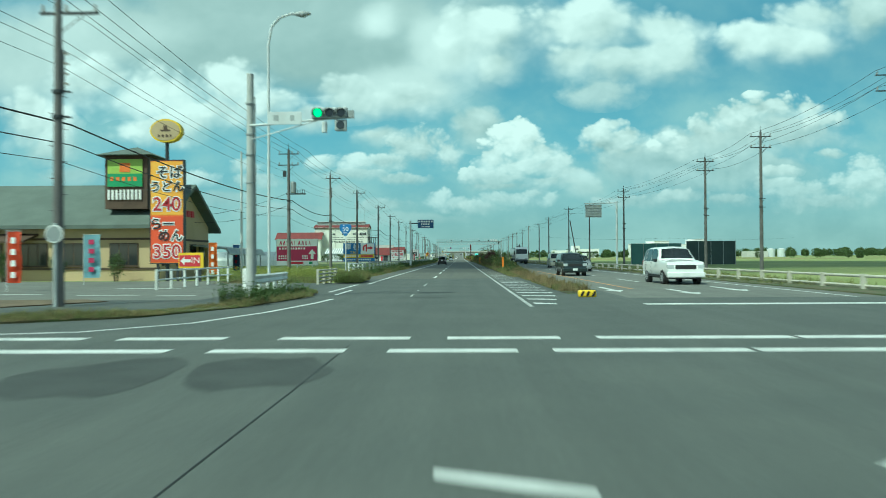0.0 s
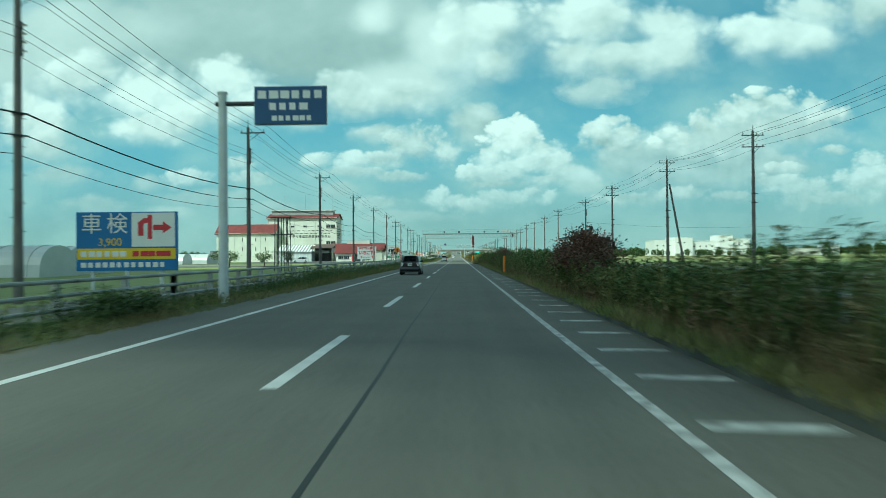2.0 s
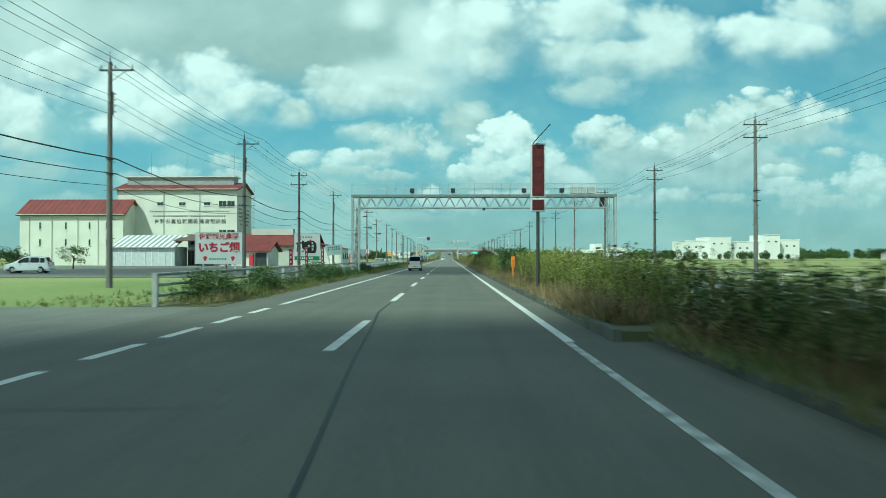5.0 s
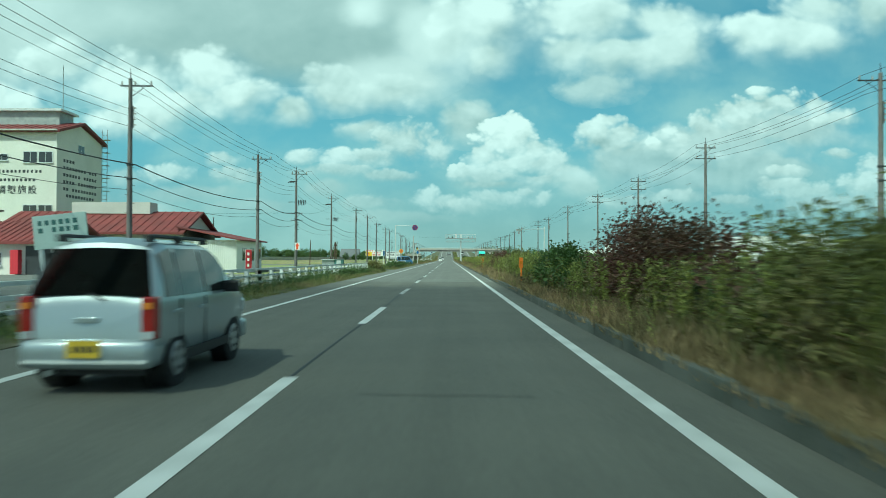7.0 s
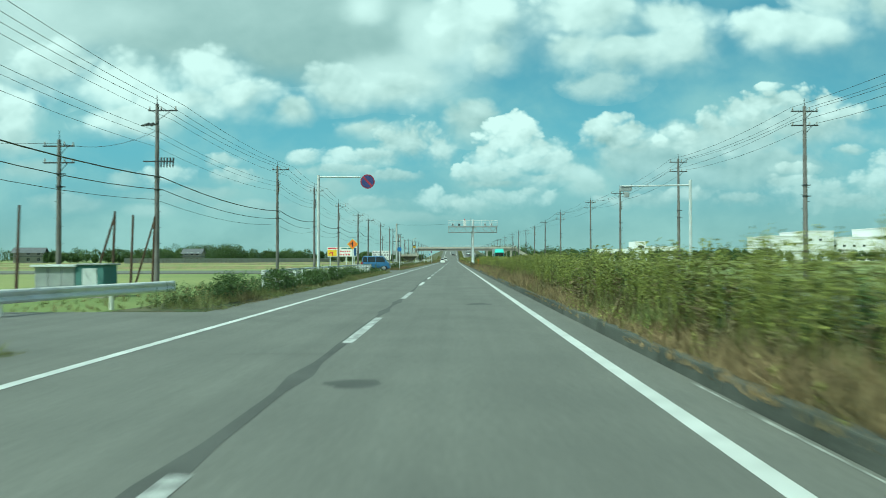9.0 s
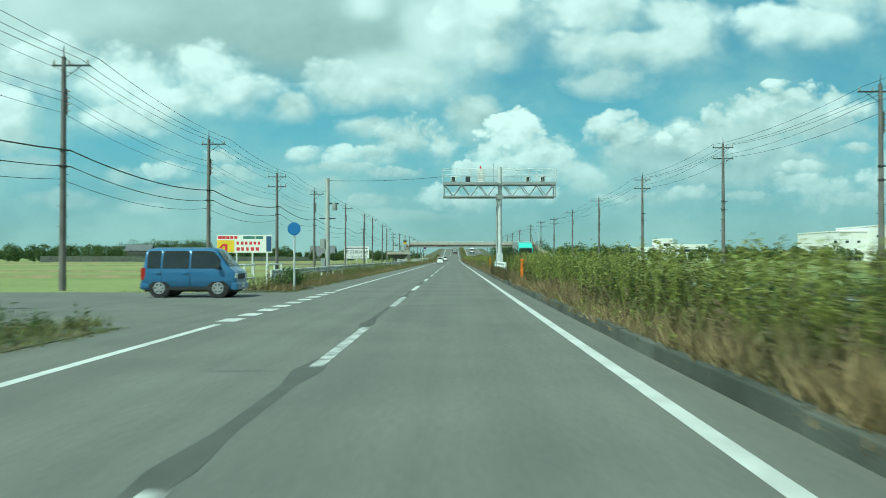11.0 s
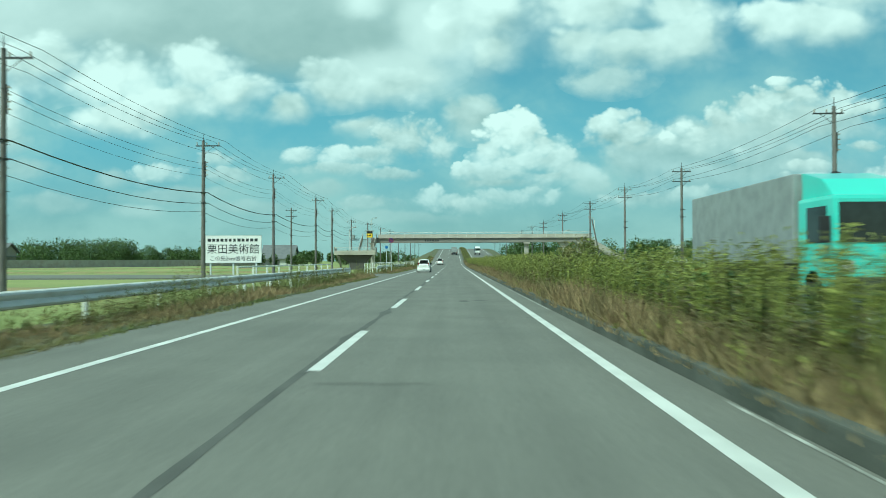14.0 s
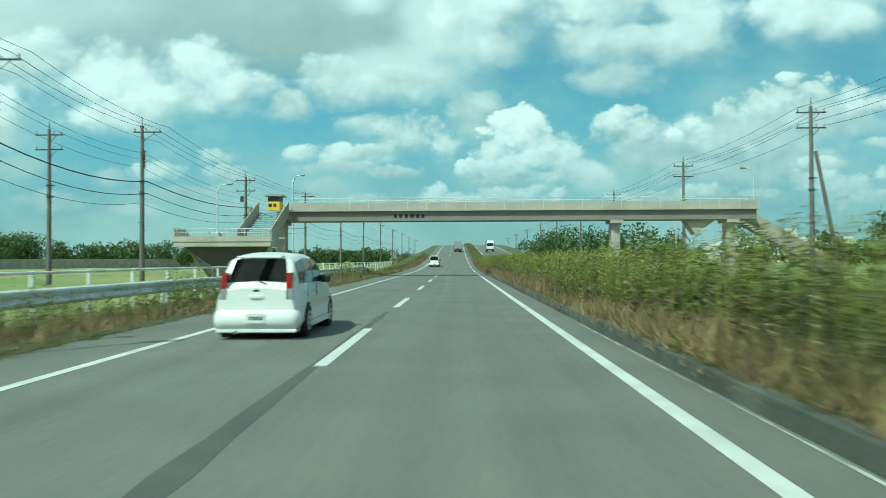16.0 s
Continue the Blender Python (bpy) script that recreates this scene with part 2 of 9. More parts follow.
def disc(bm, x, y, z, r, t, n=28):
    """A flat disc that faces along y."""
    return prism(bm, [(x + r * math.cos(k * 2 * math.pi / n), z + r * math.sin(k * 2 * math.pi / n)) for k in range(n)], "y", y, y + t)


def text_part(name, body, x, y, z, size, material, parent, label="", facing=0.0, bold=0.0, gap=1.0):
    cu = bpy.data.curves.new(name, "FONT")
    cu.body = body
    cu.size = size
    cu.align_x = "CENTER"
    cu.align_y = "CENTER"
    cu.extrude = 0.004
    cu.offset = bold
    cu.space_character = gap
    tmp = bpy.data.objects.new(name, cu)
    scene.collection.objects.link(tmp)
    dg = bpy.context.evaluated_depsgraph_get()
    me = bpy.data.meshes.new_from_object(tmp.evaluated_get(dg))
    bpy.data.objects.remove(tmp)
    me.materials.clear()
    me.materials.append(material)
    ob = new(name, me)
    ob.matrix_basis = pose(x, y, z, 90, 0, facing)
    ob.parent = parent
    return tagged(ob, label)


def rise(y):
    """The road climbs beyond the footbridge."""
    s = min(max((y - 612) / 230, 0), 1)
    return 7.0 * s * s * (3 - 2 * s)


def ribbon(bm, x0, x1, y0, y1, z, step=20.0, thick=0.0):
    """A strip along the road that follows its rise; with thickness, a slab."""
    n = max(1, int((y1 - y0) / step))
    ys = [y0 + (y1 - y0) * k / n for k in range(n + 1)]
    rows = []
    for y in ys:
        h = rise(y) + z
        pts = [(x0, y, h), (x1, y, h)]
        if thick:
            pts += [(x1, y, h - thick), (x0, y, h - thick)]
        rows.append([bm.verts.new(p) for p in pts])
    w = len(rows[0])
    for a, b in zip(rows, rows[1:]):
        for k in range(w if thick else 1):
            bm.faces.new((a[k], a[(k + 1) % w], b[(k + 1) % w], b[k]))
    if thick:
        bm.faces.new(rows[0][::-1])
        bm.faces.new(rows[-1])
    bmesh.ops.recalc_face_normals(bm, faces=bm.faces)
    if not thick:
        for f in bm.faces:
            if f.normal.z < 0:
                f.normal_flip()
    return bm

# ---- sky backdrop with its clouds ----
SKY_Y = 291.0
HAZE = (0.325, 0.465, 0.475)
BLUE = (0.215, 0.465, 0.60)
DEEP_BLUE = (0.150, 0.345, 0.495)
CLOUD_WHITE = (0.86, 0.94, 0.97)
CLOUD_GREY = (0.24, 0.36, 0.38)
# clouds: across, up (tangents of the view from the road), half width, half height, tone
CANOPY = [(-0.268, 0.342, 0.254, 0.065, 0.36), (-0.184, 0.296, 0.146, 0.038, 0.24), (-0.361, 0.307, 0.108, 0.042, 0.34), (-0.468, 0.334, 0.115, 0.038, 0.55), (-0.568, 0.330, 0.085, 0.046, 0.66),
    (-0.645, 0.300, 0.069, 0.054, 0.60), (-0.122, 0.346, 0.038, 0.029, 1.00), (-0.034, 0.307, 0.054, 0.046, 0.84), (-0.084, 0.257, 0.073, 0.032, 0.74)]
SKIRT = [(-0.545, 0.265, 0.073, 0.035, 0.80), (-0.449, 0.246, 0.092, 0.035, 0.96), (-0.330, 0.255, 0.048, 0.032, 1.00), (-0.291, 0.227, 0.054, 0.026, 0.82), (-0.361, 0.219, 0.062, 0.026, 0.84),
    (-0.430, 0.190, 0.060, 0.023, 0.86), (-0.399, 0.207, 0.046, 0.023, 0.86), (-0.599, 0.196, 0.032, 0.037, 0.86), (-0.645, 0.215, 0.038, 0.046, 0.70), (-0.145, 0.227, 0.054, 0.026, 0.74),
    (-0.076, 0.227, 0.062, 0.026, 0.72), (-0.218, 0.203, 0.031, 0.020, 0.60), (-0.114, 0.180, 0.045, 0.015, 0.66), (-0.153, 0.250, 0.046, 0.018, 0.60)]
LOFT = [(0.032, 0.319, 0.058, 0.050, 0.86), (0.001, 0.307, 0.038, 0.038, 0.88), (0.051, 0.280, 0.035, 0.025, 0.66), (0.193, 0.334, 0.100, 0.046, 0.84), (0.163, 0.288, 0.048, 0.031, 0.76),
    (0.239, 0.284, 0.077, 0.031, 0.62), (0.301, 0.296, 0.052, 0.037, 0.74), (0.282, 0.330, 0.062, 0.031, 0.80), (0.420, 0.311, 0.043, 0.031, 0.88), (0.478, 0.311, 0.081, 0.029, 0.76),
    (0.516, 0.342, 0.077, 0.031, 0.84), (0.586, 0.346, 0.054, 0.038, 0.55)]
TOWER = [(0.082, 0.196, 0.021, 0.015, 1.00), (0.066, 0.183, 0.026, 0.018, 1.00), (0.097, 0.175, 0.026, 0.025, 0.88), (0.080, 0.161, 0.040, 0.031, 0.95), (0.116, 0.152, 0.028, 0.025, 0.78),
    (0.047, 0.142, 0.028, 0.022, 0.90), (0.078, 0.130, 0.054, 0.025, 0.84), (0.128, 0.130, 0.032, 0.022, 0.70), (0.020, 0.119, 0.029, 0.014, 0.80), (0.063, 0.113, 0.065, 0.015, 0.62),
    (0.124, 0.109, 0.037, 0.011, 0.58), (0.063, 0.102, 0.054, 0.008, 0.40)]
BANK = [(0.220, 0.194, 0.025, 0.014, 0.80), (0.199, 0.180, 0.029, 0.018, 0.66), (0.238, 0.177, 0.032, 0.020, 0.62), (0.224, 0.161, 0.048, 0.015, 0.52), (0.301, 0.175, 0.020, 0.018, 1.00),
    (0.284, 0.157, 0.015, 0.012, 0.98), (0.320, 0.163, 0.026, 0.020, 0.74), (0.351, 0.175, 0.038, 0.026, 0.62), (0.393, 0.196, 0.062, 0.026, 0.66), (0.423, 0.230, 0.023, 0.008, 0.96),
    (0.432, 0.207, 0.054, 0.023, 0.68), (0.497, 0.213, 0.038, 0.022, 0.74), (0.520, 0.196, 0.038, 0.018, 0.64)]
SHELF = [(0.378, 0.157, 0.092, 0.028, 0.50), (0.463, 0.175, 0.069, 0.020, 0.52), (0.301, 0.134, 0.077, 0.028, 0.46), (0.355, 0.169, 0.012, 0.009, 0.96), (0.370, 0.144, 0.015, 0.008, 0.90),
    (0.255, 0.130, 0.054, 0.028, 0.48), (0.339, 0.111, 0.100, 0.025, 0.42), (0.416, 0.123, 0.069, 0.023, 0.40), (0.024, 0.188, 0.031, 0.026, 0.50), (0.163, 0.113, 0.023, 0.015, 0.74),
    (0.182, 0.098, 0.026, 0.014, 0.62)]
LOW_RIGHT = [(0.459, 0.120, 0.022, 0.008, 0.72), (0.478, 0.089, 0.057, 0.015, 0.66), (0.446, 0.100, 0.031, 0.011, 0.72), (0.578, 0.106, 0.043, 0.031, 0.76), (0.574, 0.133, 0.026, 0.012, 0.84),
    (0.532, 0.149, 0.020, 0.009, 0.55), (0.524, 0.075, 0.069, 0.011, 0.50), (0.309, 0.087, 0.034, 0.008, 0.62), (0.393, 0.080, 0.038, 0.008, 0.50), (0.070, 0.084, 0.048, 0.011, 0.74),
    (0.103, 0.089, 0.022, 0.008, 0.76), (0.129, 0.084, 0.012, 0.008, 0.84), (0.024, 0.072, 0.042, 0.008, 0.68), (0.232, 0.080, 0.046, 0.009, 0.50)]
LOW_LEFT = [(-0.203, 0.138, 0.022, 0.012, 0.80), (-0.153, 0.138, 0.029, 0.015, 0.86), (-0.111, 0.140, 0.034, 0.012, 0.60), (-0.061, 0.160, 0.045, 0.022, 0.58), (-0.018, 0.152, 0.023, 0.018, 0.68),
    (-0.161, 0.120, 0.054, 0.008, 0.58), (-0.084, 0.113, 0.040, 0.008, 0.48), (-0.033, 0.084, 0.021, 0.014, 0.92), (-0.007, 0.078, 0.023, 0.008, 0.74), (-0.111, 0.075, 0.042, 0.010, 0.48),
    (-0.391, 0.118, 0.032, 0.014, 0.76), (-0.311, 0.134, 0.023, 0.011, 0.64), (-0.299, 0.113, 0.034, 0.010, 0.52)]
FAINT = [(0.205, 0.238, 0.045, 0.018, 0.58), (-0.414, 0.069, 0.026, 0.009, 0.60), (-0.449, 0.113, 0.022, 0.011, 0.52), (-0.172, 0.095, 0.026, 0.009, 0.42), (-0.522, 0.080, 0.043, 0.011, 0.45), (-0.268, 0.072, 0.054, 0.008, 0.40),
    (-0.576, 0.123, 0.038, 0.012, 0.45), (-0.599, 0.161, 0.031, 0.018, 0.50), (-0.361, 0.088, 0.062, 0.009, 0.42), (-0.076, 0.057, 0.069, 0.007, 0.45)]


def sky_material():
    m = bpy.data.materials.new("sky with cumulus clouds")
    m.use_nodes = True
    nt = m.node_tree
    n, link = nt.nodes, nt.links.new
    n.remove(n["Principled BSDF"])

    def math_node(op, a, b=None, c=None):
        q = n.new("ShaderNodeMath")
        q.operation = op
        for k, v in enumerate((a, b, c)):
            if v is None:
                continue
            if isinstance(v, (int, float)):
                q.inputs[k].default_value = v
            else:
                link(v, q.inputs[k])
        return q.outputs[0]

    def vec(op, a, b=None, c=None):
        q = n.new("ShaderNodeVectorMath")
        q.operation = op
        for k, v in enumerate((a, b, c)):
            if v is None:
                continue
            if isinstance(v, tuple):
                q.inputs[k].default_value = v
            else:
                link(v, q.inputs[k])
        return q.outputs["Value"] if op in ("LENGTH", "DOT_PRODUCT") else q.outputs[0]

    geo = n.new("ShaderNodeNewGeometry")
    sep = n.new("ShaderNodeSeparateXYZ")
    link(geo.outputs["Position"], sep.inputs[0])
    ahead = math_node("SUBTRACT", sep.outputs[1], SKY_Y)
    across = math_node("DIVIDE", sep.outputs[0], ahead)
    up = math_node("DIVIDE", sep.outputs[2], ahead)
    comb = n.new("ShaderNodeCombineXYZ")
    link(across, comb.inputs[0])
    link(up, comb.inputs[1])
    flat = comb.outputs[0]

    def fractal(src, scale, detail, rough=0.55, stretch=(1.0, 1.4, 1.0)):
        q = n.new("ShaderNodeTexNoise")
        q.inputs["Scale"].default_value = scale
        q.inputs["Detail"].default_value = detail
        q.inputs["Roughness"].default_value = rough
        link(vec("MULTIPLY", src, stretch), q.inputs["Vector"])
        return q

    def heads(src, scale, detail):
        """Rounded heads: nought in the middle of each, growing towards the clefts."""
        q = n.new("ShaderNodeTexVoronoi")
        q.feature = "SMOOTH_F1"
        q.inputs["Scale"].default_value = scale
        q.inputs["Detail"].default_value = detail
        q.inputs["Roughness"].default_value = 0.5
        q.inputs["Lacunarity"].default_value = 2.3
        q.inputs["Smoothness"].default_value = 0.35
        link(vec("MULTIPLY", src, (1.0, 1.25, 1.0)), q.inputs["Vector"])
        return q.outputs["Distance"]

    def ranged(src, lo, hi, to_lo=0.0, to_hi=1.0, smooth=True):
        q = n.new("ShaderNodeMapRange")
        q.interpolation_type = "SMOOTHSTEP" if smooth else "LINEAR"
        for key, v in (("From Min", lo), ("From Max", hi), ("To Min", to_lo), ("To Max", to_hi)):
            if isinstance(v, (int, float)):
                q.inputs[key].default_value = v
            else:
                link(v, q.inputs[key])
        link(src, q.inputs["Value"])
        return q.outputs[0]

    def mix(a, b, fac):
        q = n.new("ShaderNodeMix")
        q.data_type = "RGBA"
        for key, v in (("A", a), ("B", b)):
            if isinstance(v, tuple):
                q.inputs[key].default_value = (*v, 1)
            else:
                link(v, q.inputs[key])
        if isinstance(fac, (int, float)):
            q.inputs["Factor"].default_value = fac
        else:
            link(fac, q.inputs["Factor"])
        return q.outputs["Result"]

    coarse = vec("SUBTRACT", fractal(flat, 8, 2).outputs["Color"], (0.5, 0.5, 0.5))
    finer = vec("SUBTRACT", fractal(flat, 34, 3).outputs["Color"], (0.5, 0.5, 0.5))
    warped = vec("MULTIPLY_ADD", coarse, (0.030, 0.022, 0.0), flat)
    warped = vec("MULTIPLY_ADD", finer, (0.010, 0.008, 0.0), warped)

    def clouds(blobs, scale, wisp, puff, relief, under, crisp, soft, swell):
        """Cover and brightness of a group of clouds: bright heads with a firm rim above, hazy undersides."""
        best = weight = light = low = None
        for u, v, ru, rv, tone in blobs:
            off = vec("MULTIPLY_ADD", warped, (1 / ru, 1 / rv, 0.0), (-u / ru, -v / rv, 0.0))
            here = math_node("SUBTRACT", 1.0, vec("LENGTH", off))
            best = here if best is None else math_node("SMOOTH_MAX", best, here, 0.3)
            w = math_node("POWER", math_node("MAXIMUM", math_node("ADD", here, 0.6), 0.01), 4.0)
            side = vec("DOT_PRODUCT", off, (-0.25, 1.0, 0.0))
            weight = w if weight is None else math_node("ADD", weight, w)
            bright = math_node("MULTIPLY", w, tone)
            light = bright if light is None else math_node("ADD", light, bright)
            hang = math_node("MULTIPLY", w, side)
            low = hang if low is None else math_node("ADD", low, hang)
        height = math_node("DIVIDE", low, weight)

        def relief_of(src):
            a = math_node("MULTIPLY", fractal(src, scale, 7, 0.56).outputs["Fac"], wisp)
            return math_node("SUBTRACT", a, math_node("MULTIPLY", heads(src, scale * 1.15, 2.0), puff))

        form = relief_of(warped)
        toward_sun = relief_of(vec("ADD", warped, (-0.16 / scale, 0.30 / scale, 0.0)))
        body = math_node("ADD", best, math_node("ADD", form, swell + 0.40 * puff - 0.5 * wisp))
        rim = ranged(height, -0.7, 0.6, soft, crisp)
        cover = ranged(body, math_node("MULTIPLY", rim, -1.0), rim)
        shade = math_node("DIVIDE", light, weight)
        shade = math_node("MULTIPLY_ADD", math_node("SUBTRACT", form, toward_sun), relief, shade)
        shade = math_node("MULTIPLY_ADD", height, under, shade)
        return cover, math_node("MINIMUM", math_node("MAXIMUM", shade, 0.0), 1.0)

    clear = mix(HAZE, BLUE, ranged(up, -0.01, 0.17))
    clear = mix(clear, DEEP_BLUE, ranged(up, 0.13, 0.32))
    veil = ranged(fractal(warped, 5.5, 5).outputs["Fac"], 0.36, 0.68, 0.0, 0.62)
    veil = math_node("MULTIPLY", veil, ranged(up, 0.33, 0.16, 0.35, 1.0))
    whole = mix(clear, (0.47, 0.64, 0.66), veil)
    near_ground = ranged(up, 0.0, 0.17, 0.22, 1.0, False)
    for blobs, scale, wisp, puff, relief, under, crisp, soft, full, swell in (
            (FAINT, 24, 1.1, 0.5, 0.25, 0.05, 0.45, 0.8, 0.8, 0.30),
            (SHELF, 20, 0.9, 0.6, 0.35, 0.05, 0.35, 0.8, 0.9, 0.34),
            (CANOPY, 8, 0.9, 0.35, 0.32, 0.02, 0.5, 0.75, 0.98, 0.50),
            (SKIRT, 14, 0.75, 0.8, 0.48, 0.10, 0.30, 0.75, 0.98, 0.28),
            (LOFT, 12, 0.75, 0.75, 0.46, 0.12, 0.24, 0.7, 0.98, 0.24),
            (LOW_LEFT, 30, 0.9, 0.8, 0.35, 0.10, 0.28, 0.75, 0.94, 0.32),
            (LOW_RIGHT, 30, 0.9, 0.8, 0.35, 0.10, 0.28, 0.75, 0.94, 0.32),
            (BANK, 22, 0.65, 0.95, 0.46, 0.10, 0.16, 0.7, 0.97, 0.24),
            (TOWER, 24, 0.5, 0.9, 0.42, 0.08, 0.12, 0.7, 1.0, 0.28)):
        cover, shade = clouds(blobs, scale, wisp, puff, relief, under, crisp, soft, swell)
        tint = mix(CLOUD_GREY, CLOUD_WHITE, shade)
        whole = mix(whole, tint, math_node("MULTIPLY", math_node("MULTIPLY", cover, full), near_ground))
    em = n.new("ShaderNodeEmission")
    link(whole, em.inputs["Color"])
    link(em.outputs[0], n["Material Output"].inputs["Surface"])
    return m


def sky_backdrop():
    bm = bmesh.new()
    r = 4550.0
    cols = []
    for k in range(49):
        a = radians(-44 + 88 * k / 48)
        cols.append([bm.verts.new((r * math.sin(a), SKY_Y + r * math.cos(a), z)) for z in (-60, 600, 1400, 2300)])
    for a, b in zip(cols, cols[1:]):
        for k in range(3):
            bm.faces.new((a[k], b[k], b[k + 1], a[k + 1]))
    return solid("backdrop", bm, sky_material(), "blue summer sky with white cumulus clouds", "sky", "structure")


sky_backdrop()

# ---- ground, road, median ----
def field_material():
    m = mat("rice field and rough grass", (0.26, 0.285, 0.10), 0.9, 0, 0.05, 0.3, 3.0, 0.3, tint=(0.18, 0.235, 0.07))
    return m


def asphalt_material(name, colour, tint):
    """Grey asphalt, streaked along the wheel tracks."""
    m = mat(name, colour, 0.85, 0, 0.5, 0.16, 90, 0.25, tint=tint)
    nt = m.node_tree
    n, link = nt.nodes, nt.links.new
    b = n["Principled BSDF"]
    old = b.inputs["Base Color"].links[0].from_socket
    geo = n.new("ShaderNodeNewGeometry")
    st = n.new("ShaderNodeVectorMath")
    st.operation = "MULTIPLY"
    st.inputs[1].default_value = (1.3, 0.02, 1)
    link(geo.outputs["Position"], st.inputs[0])
    streak = n.new("ShaderNodeTexNoise")
    streak.inputs["Scale"].default_value = 1.6
    streak.inputs["Detail"].default_value = 4
    link(st.outputs[0], streak.inputs["Vector"])
    mr = n.new("ShaderNodeMapRange")
    mr.inputs["From Min"].default_value = 0.3
    mr.inputs["From Max"].default_value = 0.7
    mr.inputs["To Min"].default_value = 0.90
    mr.inputs["To Max"].default_value = 1.08
    link(streak.outputs["Fac"], mr.inputs["Value"])
    mott = n.new("ShaderNodeTexNoise")
    mott.inputs["Scale"].default_value = 13.0
    mott.inputs["Detail"].default_value = 8
    mott.inputs["Roughness"].default_value = 0.68
    link(geo.outputs["Position"], mott.inputs["Vector"])
    grit = n.new("ShaderNodeMapRange")
    grit.inputs["From Min"].default_value = 0.3
    grit.inputs["From Max"].default_value = 0.7
    grit.inputs["To Min"].default_value = 0.80
    grit.inputs["To Max"].default_value = 1.17
    link(mott.outputs["Fac"], grit.inputs["Value"])
    both = n.new("ShaderNodeMath")
    both.operation = "MULTIPLY"
    link(mr.outputs[0], both.inputs[0])
    link(grit.outputs[0], both.inputs[1])
    sc = n.new("ShaderNodeVectorMath")
    sc.operation = "SCALE"
    link(old, sc.inputs[0])
    link(both.outputs[0], sc.inputs["Scale"])
    link(sc.outputs[0], b.inputs["Base Color"])
    return m


M["field"] = field_material()
M["asphalt"] = asphalt_material("worn grey asphalt", (0.166, 0.170, 0.150), (0.140, 0.144, 0.128))
M["asphalt_dark"] = asphalt_material("dark junction asphalt", (0.098, 0.108, 0.098), (0.082, 0.092, 0.085))
M["asphalt_brown"] = asphalt_material("brownish asphalt", (0.126, 0.128, 0.106), (0.106, 0.109, 0.092))
M["patch"] = mat("dark asphalt patch", (0.098, 0.102, 0.093), 0.85, 0, 1.5, 0.25, 60, 0.2)
M["blot_dark"] = mat("dark asphalt of shadow blot and cracks", (0.058, 0.064, 0.060), 0.8, 0, 1.5, 0.25, 60, 0.2)
M["dry_bank"] = mat("dry bank grass", (0.26, 0.215, 0.115), 0.95, 0, 0.6, 0.35, 12, 0.4, tint=(0.17, 0.19, 0.07))
M["verge"] = mat("weedy verge soil", (0.115, 0.105, 0.06), 0.95, 0, 1.0, 0.3, 14, 0.5, tint=(0.07, 0.10, 0.04))

LEFT_LINE, DASH_X, RIGHT_LINE = -4.70, -1.74, 1.80
KERB_X, MEDIAN_R = 2.46, 4.95
OPP_L, OPP_R = 5.15, 13.2


def grid_sheet(x0, x1, y0, y1, z):
    bm = bmesh.new()
    vs = [bm.verts.new(p) for p in ((x0, y0, z), (x1, y0, z), (x1, y1, z), (x0, y1, z))]
    bm.faces.new(vs)
    return bm


solid("ground", grid_sheet(-4400, 4400, -900, 4900, -0.12), M["field"], "flat green rice fields and rough grass", "ground", "structure")

road = thing("road", 0, 0, 0, "grey asphalt dual carriageway with white lane lines", "road", kind="structure")
part("asphalt_junction", ribbon(bmesh.new(), -60, 60, -80, 38.0, 0.0, 30, 0.15), M["asphalt_dark"], road, "dark worn asphalt of the junction")
part("asphalt_approach", ribbon(bmesh.new(), -6.5, OPP_L, 38.0, 59.4, 0.0, 30, 0.15), M["asphalt_dark"], road, "dark asphalt")
part("asphalt_brown", ribbon(bmesh.new(), -6.5, 3.3, 59.4, 210.0, 0.0, 30, 0.15), M["asphalt_brown"], road, "brownish grey asphalt")
part("asphalt_strip", ribbon(bmesh.new(), 3.3, OPP_L, 59.4, 78.0, 0.0, 30, 0.15), M["asphalt_brown"], road)
part("asphalt_mid", ribbon(bmesh.new(), -6.5, KERB_X, 210.0, 300.0, 0.0, 30, 0.15), M["asphalt_brown"], road)
part("asphalt_far", ribbon(bmesh.new(), -6.5, KERB_X, 300.0, 2400.0, 0.0, 20, 0.15), M["asphalt"], road, "grey asphalt")
part("asphalt_opposite", ribbon(bmesh.new(), OPP_L, OPP_R, 38.0, 2400.0, 0.0, 20, 0.15), M["asphalt"], road, "grey asphalt of the opposite carriageway")


def line_strip(name, x0, x1, y0, y1, material, label=""):
    return part(name, ribbon(bmesh.new(), x0, x1, y0, y1, 0.004, 20), material, road, label)


line_strip("edge_line", LEFT_LINE - 0.08, LEFT_LINE + 0.08, 62, 203, M["white_paint"], "white edge line")
line_strip("edge_line", LEFT_LINE - 0.08, LEFT_LINE + 0.08, 215, 394.8, M["white_paint"])
line_strip("edge_line", LEFT_LINE - 0.08, LEFT_LINE + 0.08, 409, 529, M["white_paint"])
line_strip("edge_line", LEFT_LINE - 0.08, LEFT_LINE + 0.08, 539.2, 2300, M["white_paint"])
for y in (204, 206.6, 209.2, 211.8):
    line_strip("edge_dash", LEFT_LINE - 0.09, LEFT_LINE + 0.09, y, y + 1.7, M["white_paint"])
for k in range(9):
    line_strip("edge_dash", LEFT_LINE - 0.24, LEFT_LINE + 0.16, 395.4 + 1.5 * k, 396.2 + 1.5 * k, M["white_paint"])
    if k < 6:
        line_strip("edge_dash", LEFT_LINE - 0.24, LEFT_LINE + 0.16, 529.8 + 1.5 * k, 530.6 + 1.5 * k, M["white_paint"])
